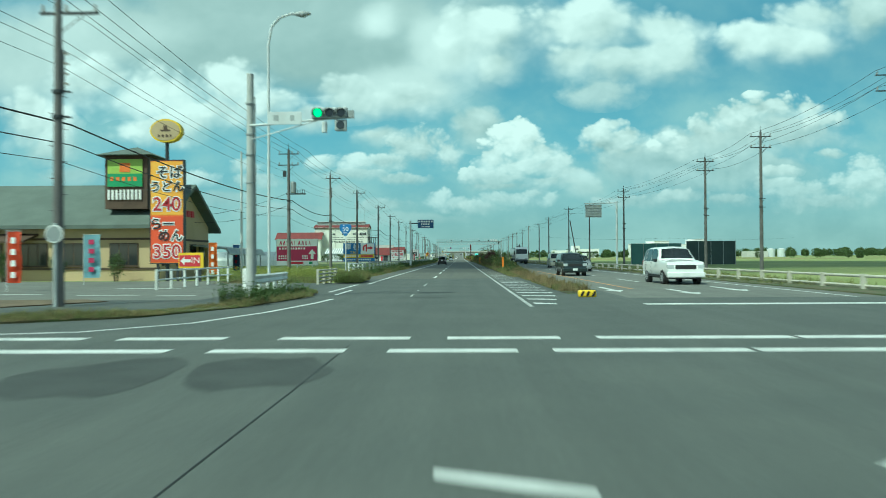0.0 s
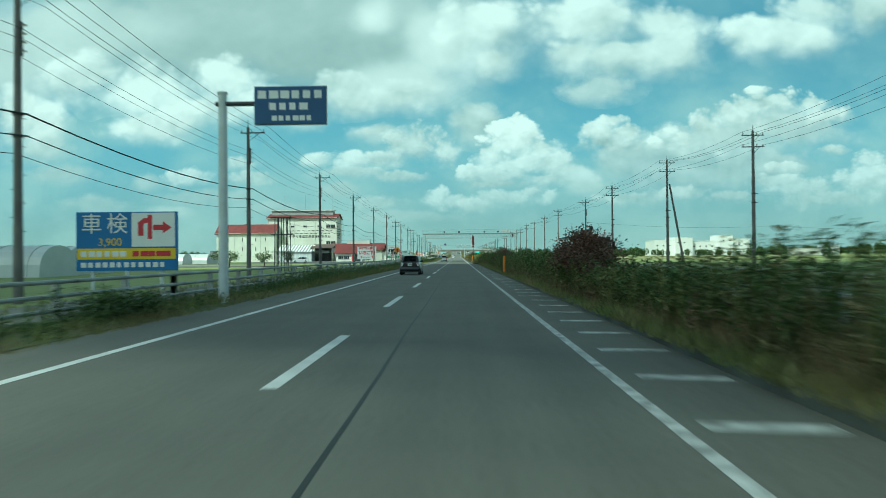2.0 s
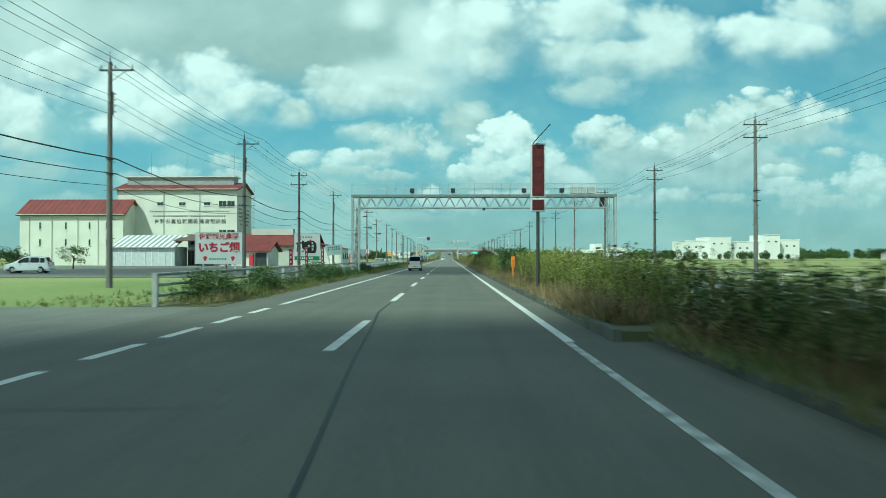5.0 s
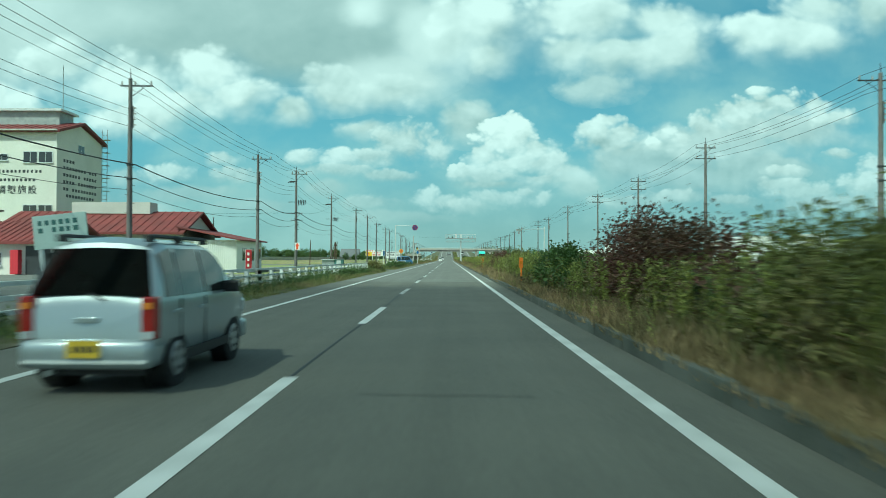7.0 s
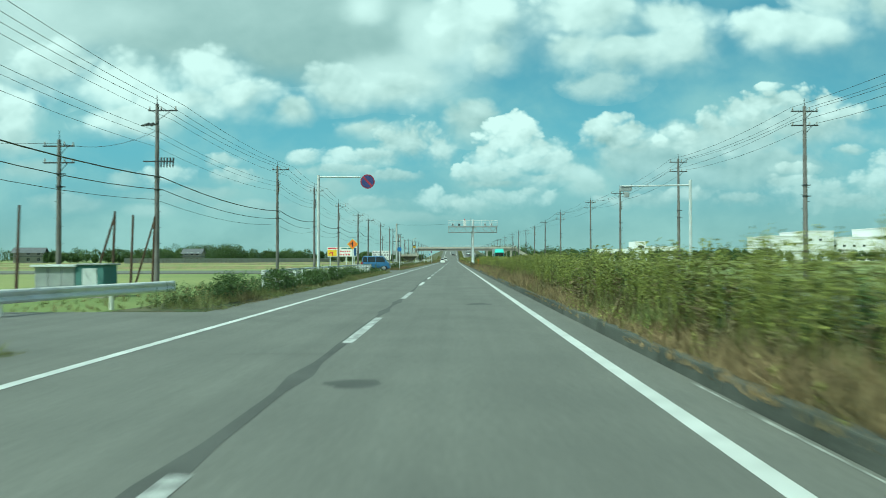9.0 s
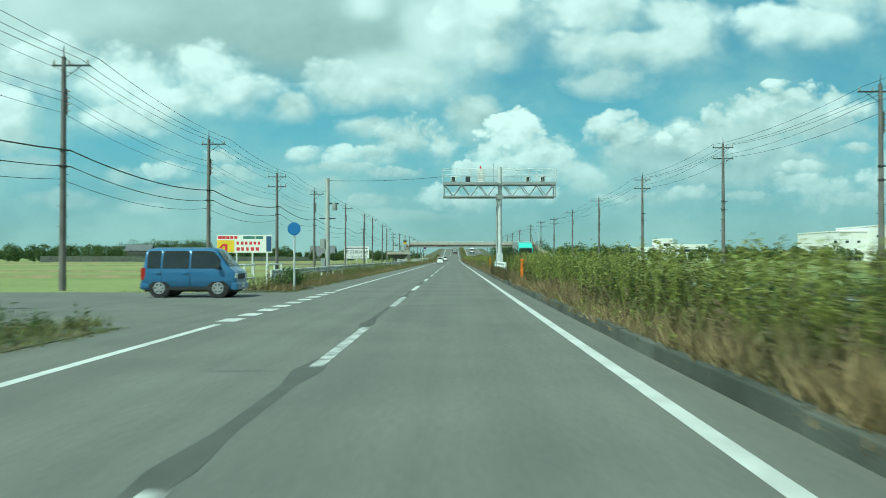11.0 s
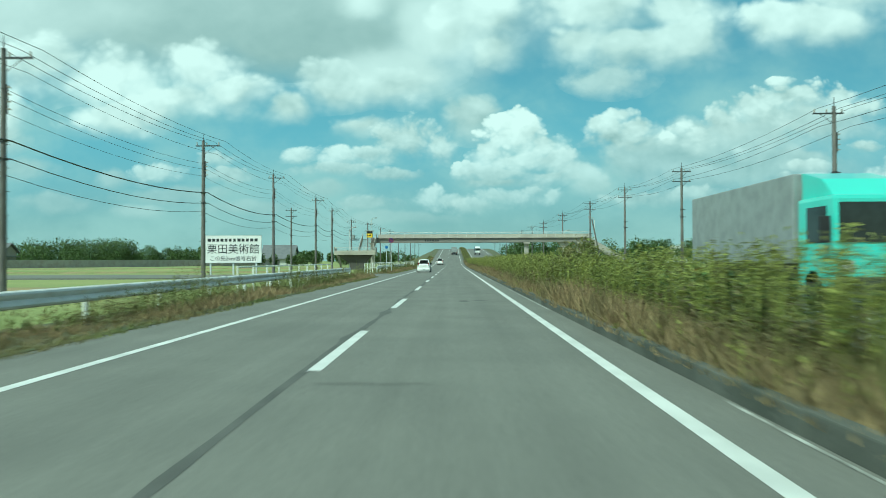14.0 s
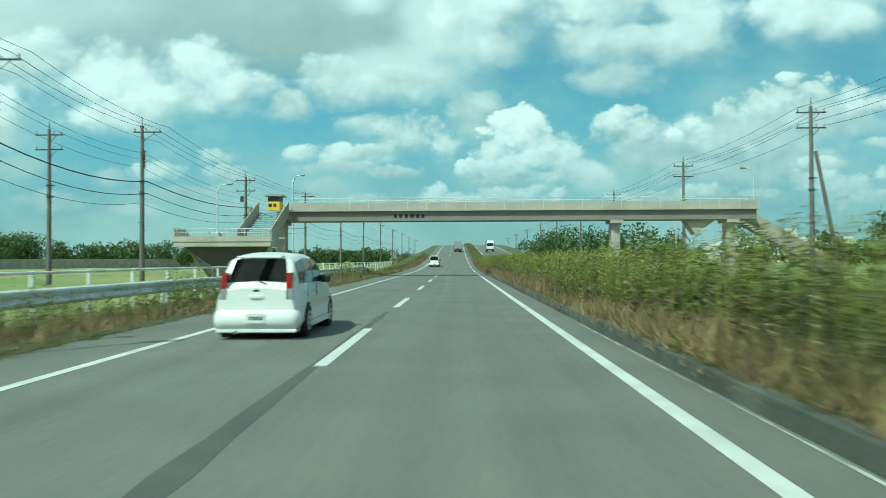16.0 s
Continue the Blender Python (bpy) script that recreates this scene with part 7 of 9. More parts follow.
part("landing_support", arod((-12.9, -8.1, -0.2), (-12.9, -8.1, 2.3), 0.12, n=10), M["bridge"], fb2)
part("kiosk_sign", abox(-14.98, -14.02, -0.9, 0.3, 5.3, 5.95), M["yellow"], fb2, "yellow boxed sign on the stair head")
part("kiosk_top", abox(-14.95, -14.05, -0.88, 0.3, 5.95, 6.35), M["steel_dark"], fb2)
part("kiosk_roof", abox(-15.2, -13.8, -1.1, 0.5, 6.35, 6.5), M["steel"], fb2)
bars(fb2, -14.9, -14.1, 5.45, 5.85, -0.9, 1, M["ink"], 52)
def flight_x(y0, y1, xa, za, xb, zb, steps):
    for k in range(steps):
        s0, s1 = k / steps, (k + 1) / steps
        part("step", abox(xa + (xb - xa) * s0, xa + (xb - xa) * s1, y0, y1, za + (zb - za) * s1 - 0.05, za + (zb - za) * s1), M["concrete"], fb2)
    for yy in (y0, y1 - 0.06):
        part("stringer", aprism([(xa, za - 0.35), (xb, zb - 0.35), (xb, zb + 0.8), (xa, za + 0.8)], "y", yy, yy + 0.06), M["bridge"], fb2)
flight_x(1.4, 3.6, 22.6, 5.0, 27.4, 2.2, 15)
flight_x(1.4, 3.6, 27.4, 2.2, 31.0, 0.1, 12)
part("stair_head", abox(21.0, 22.6, 1.25, 3.6, 4.9, 5.15), M["bridge"], fb2)
part("end_parapet", abox(23.3, 23.36, -1.2, 1.2, 5.24, 5.9), M["bridge"], fb2)
part("under_brace", aprism([(17.8, 4.35), (20.2, 4.35), (18.6, 3.2)], "y", -0.6, 0.6), M["bridge"], fb2)
def bridge_lamp(x, y, h, side):
    l = thing("street_lamp", x, y, 0, "slender grey street lamp beside the footbridge", "street lamp", "bridge lamps")
    bm2 = bmesh.new()
    tube(bm2, [(0, 0, -0.2), (0, 0, h - 0.5), (0.3 * side, 0, h), (0.7 * side, 0, h + 0.05)], 0.055, 9)
    part("column", bm2, M["steel_light"], l)
    part("lamp_head", rod(bmesh.new(), (0.65 * side, 0, h + 0.05), (1.1 * side, 0, h + 0.1), 0.07, 0.12, 10), M["steel"], l)
bridge_lamp(-17.1, 588.5, 6.7, 1)
bridge_lamp(-15.4, 605.0, 9.2, 1)
bridge_lamp(24.8, 598.5, 8.8, -1)
bridge_lamp(20.5, 606.0, 6.8, 1)

# ---- vehicles ----
def paint(name, colour, metal=0.3):
    return mat(name, colour, 0.28, metal, 1.0, 0.05, 20, coat=0.7)


M["car_black"] = paint("black car paint", (0.012, 0.013, 0.015))
M["car_silver"] = paint("silver blue car paint", (0.42, 0.48, 0.50), 0.45)
M["car_white"] = paint("white car paint", (0.80, 0.82, 0.80), 0.0)
M["car_blue"] = paint("blue car paint", (0.05, 0.16, 0.33), 0.2)
M["car_grey"] = paint("silver car paint", (0.40, 0.43, 0.44), 0.45)
M["car_dark"] = paint("dark green car paint", (0.02, 0.032, 0.032), 0.2)
M["car_cream"] = paint("cream car paint", (0.62, 0.58, 0.44), 0.0)
M["car_glass"] = mat("tinted car glass", (0.02, 0.028, 0.028), 0.05, 0, 2, 0.3, 8, coat=0.15)
M["tail_red"] = mat("red tail lamp", (0.30, 0.012, 0.010), 0.25, 0, 2, 0.1, coat=0.6)
M["head_clear"] = mat("clear headlamp", (0.62, 0.66, 0.68), 0.12, 0.2, 2, 0.1, coat=0.8)
M["alloy"] = mat("alloy wheel", (0.50, 0.52, 0.53), 0.35, 0.7, 4, 0.1)
M["trim"] = mat("black plastic trim", (0.02, 0.021, 0.022), 0.6, 0, 4, 0.1)
M["plate_white"] = mat("white number plate", (0.72, 0.75, 0.72), 0.4, 0, 4, 0.05)
M["plate_yellow"] = mat("yellow number plate", (0.72, 0.50, 0.05), 0.4, 0, 4, 0.05)


def lerp_table(table, y):
    for (ya, *a), (yb, *b) in zip(table, table[1:]):
        if y <= yb:
            s = max(0.0, (y - ya) / (yb - ya))
            return [p + (q - p) * s for p, q in zip(a, b)]
    return list(table[-1][1:])


def vehicle(name, x, y, turn, size, shape, colour, label, plate="plate_white", group="", lamps="tall", z=0.0, roof_rails=False, wiper=True, mirror=True):
    """shape: rows of length fraction, roof fraction, width fraction; the rear stands at 0. Built facing +y."""
    L, W, H, belt, clear = size
    car = thing(name, x, y, z, label, "car", group, turn=turn)
    table = [(f * L, t * H, w * W / 2) for f, t, w in shape]

    def half(yy, zz):
        top, w = lerp_table(table, yy)
        if shape is HATCH:
            if zz <= belt:
                s = min(max((zz - clear) / (belt - clear), 0), 1)
                return w * (0.955 + 0.045 * math.sin(math.pi * min(s * 1.5, 1.0)) - 0.09 * max(0.0, s - 0.45) / 0.55)
            s = (zz - belt) / max(H - belt, 0.01)
            return w * (0.865 - 0.17 * s ** 1.25)
        if zz <= belt:
            s = (zz - clear) / (belt - clear)
            return w * (0.93 + 0.07 * math.sin(math.pi * min(max(s, 0), 1) * 0.75))
        s = (zz - belt) / max(H - belt, 0.01)
        return w * (0.975 - 0.20 * s ** 1.3)

    ys = sorted({round(f * L, 4) for f, t, w in shape} | {L * k / 26 for k in range(27)})
    bm = bmesh.new()
    rings = []
    for yy in ys:
        top, w = lerp_table(table, yy)
        b = min(belt, top - 0.02)
        zs = [clear, clear + 0.1, clear + (b - clear) * 0.5, b - 0.06, b]
        pts = [(0.0, clear), (half(yy, clear) * 0.9, clear)] + [(half(yy, q), q) for q in zs[1:]]
        if top > belt + 0.05:
            pts += [(half(yy, b + (top - b) * q) * e, b + (top - b) * q) for q, e in ((0.45, 1.0), (0.74, 0.985), (0.90, 0.93))]
        else:
            pts += [(half(yy, b) * 0.97, b + (top - b) * 0.4), (half(yy, b) * 0.95, b + (top - b) * 0.65), (half(yy, b) * 0.92, b + (top - b) * 0.88)]
        wt = pts[-1][0]
        pts += [(wt * 0.86, top - 0.022), (wt * 0.52, top + 0.010), (0.0, top + 0.022)]
        rings.append([bm.verts.new((px, yy, pz)) for px, pz in pts] + [bm.verts.new((-px, yy, pz)) for px, pz in pts[-2:0:-1]])
    n = len(rings[0])
    for a, b in zip(rings, rings[1:]):
        for k in range(n):
            bm.faces.new((a[k], a[(k + 1) % n], b[(k + 1) % n], b[k]))
    bm.faces.new(rings[0][::-1])
    bm.faces.new(rings[-1])
    bmesh.ops.recalc_face_normals(bm, faces=bm.faces)
    body = part("body", bm, M[colour], car, smooth=True)
    body.data.set_sharp_from_angle(angle=radians(38))
    # glass: rear, front, sides
    def sheet(a, b, wa, wb, out, mname, pname):
        (ya, za), (yb, zb) = a, b
        nrm = Vector((0, -(zb - za), yb - ya)).normalized() * (1 if out > 0 else 1)
        if nrm.z < 0:
            nrm = -nrm
        bm2 = bmesh.new()
        q = []
        for (yy, zz), w in ((a, wa), (b, wb)):
            q.append([bm2.verts.new(Vector((w * k / 3, yy, zz + 0.02 * (1 - abs(k) / 3))) + nrm * 0.012) for k in range(-3, 4)])
        for k in range(6):
            bm2.faces.new((q[0][k], q[0][k + 1], q[1][k + 1], q[1][k]))
        bmesh.ops.solidify(bm2, geom=bm2.faces[:], thickness=0.006)
        return part(pname, bm2, M[mname], car, smooth=True)

    rear_a, rear_b = (table[1][0], table[1][1]), (table[2][0], table[2][1])
    def along(a, b, s):
        return (a[0] + (b[0] - a[0]) * s, a[1] + (b[1] - a[1]) * s)
    ga, gb = along(rear_a, rear_b, 0.06), along(rear_a, rear_b, 0.9)
    wide = 1.1 if shape is VAN else 0.94 if shape is HATCH else 1.06
    rg = sheet(ga, gb, half(ga[0], ga[1]) * 0.86 * wide, half(gb[0], gb[1]) * 0.82 * wide, 1, "car_glass", "rear_window")
    fi = len(table) - 3
    fa_, fb_ = (table[fi][0], table[fi][1]), (table[fi - 1][0], table[fi - 1][1])
    ga, gb = along(fa_, fb_, 0.08), along(fa_, fb_, 0.92)
    sheet(ga, gb, half(ga[0], ga[1]) * 0.9, half(gb[0], gb[1]) * 0.84, 1, "car_glass", "windscreen")
    cab0, cab1 = rear_b[0] - (rear_b[0] - rear_a[0]) * 0.35, fb_[0] + (fa_[0] - fb_[0]) * 0.55
    cuts = [cab0 + 0.06, cab0 + (cab1 - cab0) * 0.22, cab0 + (cab1 - cab0) * 0.58, cab1 - 0.05]
    for sgn in (-1, 1):
        for a, b in zip(cuts, cuts[1:]):
            bm2 = bmesh.new()
            rows = []
            for q in range(5):
                yy = a + 0.03 + (b - a - 0.06) * q / 4
                top = lerp_table(table, yy)[0] - 0.09
                lo, hi = belt + 0.03, max(belt + 0.06, top)
                rows.append([bm2.verts.new((sgn * (half(yy, lo + (hi - lo) * s) + 0.008), yy, lo + (hi - lo) * s)) for s in (0, 0.5, 1)])
            for c, d in zip(rows, rows[1:]):
                for s in range(2):
                    bm2.faces.new((c[s], d[s], d[s + 1], c[s + 1]))
            bmesh.ops.recalc_face_normals(bm2, faces=bm2.faces)
            part("side_window", bm2, M["car_glass"], car)
        for yy in (cuts[1], cuts[2]):
            part("door_seam", abox(*sorted((sgn * (half(yy, belt * 0.7) - 0.01), sgn * (half(yy, belt * 0.7) + 0.004))), yy - 0.003, yy + 0.003, clear + 0.08, belt), M["trim"], car)
            part("door_handle", abox(*sorted((sgn * (half(yy, belt * 0.8)), sgn * (half(yy, belt * 0.8) + 0.03))), yy - 0.2, yy - 0.06, belt - 0.14, belt - 0.10, 0.006), M[colour], car)
        if mirror:
            yy = cab1 - 0.12
            part("mirror", abox(*sorted((sgn * (half(yy, belt) - 0.02), sgn * (half(yy, belt) + 0.17))), yy - 0.06, yy + 0.05, belt, belt + 0.14, 0.03), M["trim"], car)
        part("sill_trim", abox(*sorted((sgn * (W / 2 * 0.95), sgn * (W / 2 * 0.985))), 0.2 * L, 0.8 * L, clear - 0.02, clear + 0.08), M[colour] if shape is HATCH else M["trim"], car)
    # wheels
    r = 0.19 * H + 0.0
    for yy in (0.19 * L, 0.81 * L):
        for sgn in (-1, 1):
            xo = W / 2 * 0.962
            arch = part("wheel_arch", rod(bmesh.new(), (sgn * (xo - 0.2), yy, r + 0.01), (sgn * (xo + 0.003), yy, r + 0.01), r + 0.045, r + 0.035, 22), M["trim"], car)
            wh = part("wheel", rod(bmesh.new(), (sgn * (xo - 0.16), yy, r), (sgn * (xo + 0.012), yy, r), r, r * 0.97, 24), M["rubber"], car)
            rim = part("rim", rod(bmesh.new(), (sgn * (xo + 0.0), yy, r), (sgn * (xo + 0.022), yy, r), r * 0.66, r * 0.60, 20), M["alloy"], wh)
            for q in range(6):
                a = q * math.pi / 3
                part("slot", rod(bmesh.new(), (sgn * (xo + 0.015), yy + 0.4 * r * math.cos(a), r + 0.4 * r * math.sin(a)), (sgn * (xo + 0.026), yy + 0.4 * r * math.cos(a), r + 0.4 * r * math.sin(a)), r * 0.1, n=8), M["trim"], rim)
    # rear details
    w0 = half(0.02, belt * 0.7)
    wb = half(0.12, clear + 0.2)
    if shape is HATCH:
        part("rear_bumper", abox(-wb * 1.01, wb * 1.01, -0.08, 0.42, clear - 0.03, clear + 0.33, 0.15), M[colour], car, smooth=True)
        part("bumper_lip", abox(-wb * 0.94, wb * 0.94, -0.05, 0.3, clear - 0.06, clear + 0.0, 0.02), M["trim"] if colour == "car_black" else M[colour], car)
    else:
        part("rear_bumper", abox(-wb * 1.0, wb * 1.0, -0.07, 0.3, clear - 0.02, clear + 0.27, 0.09), M[colour], car, smooth=True)
        part("bumper_strip", abox(-wb * 0.93, wb * 0.93, -0.076, -0.06, clear + 0.045, clear + 0.075), M["car_white"] if colour == "car_silver" else M["trim"], car)
    part("tailgate_seam", abox(-w0 * 0.8, w0 * 0.8, -0.012, 0.0, clear + 0.245, clear + 0.258), M["trim"], car)
    pl = part("number_plate", abox(-0.155, 0.155, -0.095, -0.08, clear + 0.10, clear + 0.26) if lamps != "pale" else abox(-0.155, 0.155, -0.03, 0.015, belt - 0.22, belt - 0.07), M[plate], car)
    py = -0.097 if lamps != "pale" else -0.032
    pz = clear + 0.12 if lamps != "pale" else belt - 0.20
    for k in range(4):
        part("character_bar", abox(-0.10 + 0.06 * k, -0.06 + 0.06 * k, py, py + 0.003, pz + 0.03, pz + 0.09), M["ink"], pl)
    part("grip", abox(-0.11, 0.11, -0.025, 0.0, belt - 0.20, belt - 0.15, 0.01), M[colour], car)
    for sgn in (-1, 1):
        xa, xb = sorted((sgn * w0 * 0.80, sgn * w0 * 1.0))
        if lamps == "tall":
            a = part("tail_lamp", abox(xa, xb, -0.022, 0.14, belt - 0.36, belt + 0.05, 0.02), M["tail_red"], car, "red tail lamp")
            part("indicator", abox(xa + 0.02, xb - 0.02, -0.03, -0.02, belt - 0.07, belt - 0.01), M["tail_orange"], a)
            part("reverse_lamp", abox(xa + 0.01, xb - 0.01, -0.03, -0.02, belt - 0.35, belt - 0.28), M["head_clear"], a)
        elif lamps == "slim":
            lo, hi = half(0.05, belt - 0.2) * 0.985, half(0.1, belt + 0.22) * 0.985
            a = part("tail_lamp", aprism([(sgn * (lo - 0.11), belt - 0.22), (sgn * lo, belt - 0.22), (sgn * (hi + 0.006), belt + 0.22), (sgn * (hi - 0.07), belt + 0.22)][::sgn], "y", 0.0, 0.26), M["tail_red"], car, "slim red tail lamp")
            part("reverse_lamp", aprism([(sgn * (lo - 0.10), belt - 0.21), (sgn * (lo - 0.005), belt - 0.21), (sgn * (lo - 0.005), belt - 0.04), (sgn * (lo - 0.09), belt - 0.04)][::sgn], "y", -0.006, 0.0), M["steel"], a, "grey lamp glass")
        else:
            lo, hi = half(0.05, belt - 0.25) * 0.985, half(0.06, belt) * 0.99
            a = part("tail_lamp", aprism([(sgn * (lo - 0.10), belt - 0.24), (sgn * lo, belt - 0.27), (sgn * (hi + 0.005), belt + 0.02), (sgn * (hi - 0.16), belt - 0.03)][::sgn], "y", -0.012, 0.3), M["head_clear"], car, "pale tail lamp")
            part("stop_lamp", aprism([(sgn * (lo - 0.07), belt - 0.16), (sgn * (lo - 0.02), belt - 0.17), (sgn * (hi - 0.03), belt - 0.06), (sgn * (hi - 0.10), belt - 0.07)][::sgn], "y", -0.02, -0.012), M["tail_red"], a)
            part("chrome_strip", abox(-0.2, 0.2, -0.03, 0.01, belt - 0.055, belt - 0.02, 0.006), M["alloy"], car) if sgn > 0 else None
        # front lamps
        part("headlamp", abox(*sorted((sgn * w0 * 0.62, sgn * w0 * 0.97)), L - 0.16, L + 0.012, belt - 0.30, belt - 0.12, 0.03), M["head_clear"], car, "clear headlamp")
    part("grille", abox(-w0 * 0.55, w0 * 0.55, L - 0.02, L + 0.015, belt - 0.32, belt - 0.14, 0.01), M["trim"], car)
    part("front_bumper", abox(-w0 * 0.99, w0 * 0.99, L - 0.16, L + 0.06, clear - 0.02, clear + 0.22, 0.05), M[colour], car)
    part("front_plate", abox(-0.155, 0.155, L + 0.06, L + 0.072, clear + 0.06, clear + 0.2), M[plate], car)
    if wiper:
        s = along(rear_a, rear_b, 0.12)
        part("wiper", arod((0.0, s[0] - 0.02, s[1] + 0.0), (0.16, s[0] - 0.06, s[1] - 0.06), 0.012, n=5), M["trim"], car)
    if roof_rails:
        for sgn in (-1, 1):
            xr = sgn * half(L * 0.4, H) * 0.86
            part("roof_rail", arod((xr, L * 0.12, H + 0.03), (xr, L * 0.62, H + 0.03), 0.02, n=6), M["trim"], car)
            for f in (0.12, 0.36, 0.62):
                part("rail_foot", abox(xr - 0.03, xr + 0.03, L * f - 0.07, L * f + 0.07, H - 0.03, H + 0.04, 0.01), M["trim"], car)
    if shape is HATCH:
        part("rear_spoiler", abox(-half(0.1 * L, H) * 0.74, half(0.1 * L, H) * 0.74, 0.06 * L, 0.14 * L, H - 0.095, H - 0.045, 0.022), M[colour], car)
        part("badge", abox(-0.06, 0.06, 0.0, 0.03, belt - 0.10, belt - 0.05, 0.008), M["alloy"], car)
    part("underbody", abox(-w0 * 0.8, w0 * 0.8, 0.05, L - 0.1, clear - 0.08, clear + 0.02), M["trim"], car)
    part("exhaust", arod((-w0 * 0.55, -0.05, clear - 0.05), (-w0 * 0.55, 0.2, clear - 0.05), 0.03, n=8), M["steel"], car)
    return car


HATCH = [(0.0, 0.58, 0.82), (0.025, 0.64, 0.925), (0.10, 0.95, 0.965), (0.25, 1.0, 1.0), (0.50, 1.0, 1.0), (0.58, 0.97, 1.0), (0.80, 0.65, 0.99), (0.97, 0.52, 0.93), (1.0, 0.44, 0.86)]
VAN = [(0.0, 0.55, 0.98), (0.012, 0.60, 0.985), (0.085, 0.96, 0.99), (0.16, 1.0, 1.0), (0.56, 1.0, 1.0), (0.63, 0.97, 1.0), (0.83, 0.66, 0.99), (0.98, 0.55, 0.93), (1.0, 0.45, 0.88)]
BOXVAN = [(0.0, 0.50, 0.98), (0.01, 0.55, 0.985), (0.04, 0.97, 0.99), (0.10, 1.0, 1.0), (0.72, 1.0, 1.0), (0.78, 0.97, 1.0), (0.93, 0.60, 0.99), (0.99, 0.52, 0.96), (1.0, 0.40, 0.92)]
SUV = [(0.0, 0.56, 0.97), (0.01, 0.60, 0.98), (0.06, 0.96, 0.985), (0.14, 1.0, 1.0), (0.52, 1.0, 1.0), (0.58, 0.97, 1.0), (0.70, 0.66, 0.99), (0.98, 0.60, 0.95), (1.0, 0.48, 0.9)]

vehicle("hatchback_car", -3.30, 141.4, 0, (3.55, 1.56, 1.40, 0.86, 0.24), HATCH, "car_black", "black hatchback car driving in the near lane", lamps="pale")
vehicle("small_van", -3.42, 266.3, 0, (3.1, 1.30, 1.48, 0.88, 0.26), VAN, "car_silver", "silver blue kei van with roof rails and yellow plate", "plate_yellow", lamps="tall", roof_rails=True)
vehicle("hatchback_car", -3.35, 548.6, 0, (3.35, 1.53, 1.43, 0.88, 0.18), HATCH, "car_white", "white compact hatchback car with slim red tail lamps", lamps="slim")
vehicle("minivan", -3.3, 640.0, 0, (3.3, 1.45, 1.6, 0.9, 0.26), BOXVAN, "car_white", "white minivan far ahead in the near lane", z=rise(640))
vehicle("sport_utility_car", 10.0, 52.5, 180, (4.4, 1.75, 1.72, 1.02, 0.34), SUV, "car_white", "white sport utility car approaching on the opposite carriageway")
vehicle("sport_utility_car", 7.5, 68.0, 180, (4.2, 1.65, 1.55, 0.95, 0.3), SUV, "car_dark", "dark green sport utility car on the opposite carriageway")
vehicle("minivan", 10.8, 102.0, 180, (3.2, 1.4, 1.7, 0.95, 0.26), BOXVAN, "car_cream", "cream minivan on the opposite carriageway")
vehicle("hatchback_car", 10.4, 81.5, 180, (3.6, 1.55, 1.42, 0.86, 0.24), HATCH, "car_grey", "silver hatchback car on the opposite carriageway")
vehicle("minivan", -10.3, 405.0, -90, (3.1, 1.32, 1.62, 0.92, 0.27), BOXVAN, "car_blue", "blue microvan waiting at the mouth of a side road")
vehicle("hatchback_car", -34.5, 258.0, 100, (3.5, 1.55, 1.42, 0.86, 0.24), HATCH, "car_white", "white car parked on the farm forecourt")


def bevelled(bm, width):
    bmesh.ops.bevel(bm, geom=list(bm.edges), offset=width, segments=2, affect="EDGES", profile=0.6)
    return bm


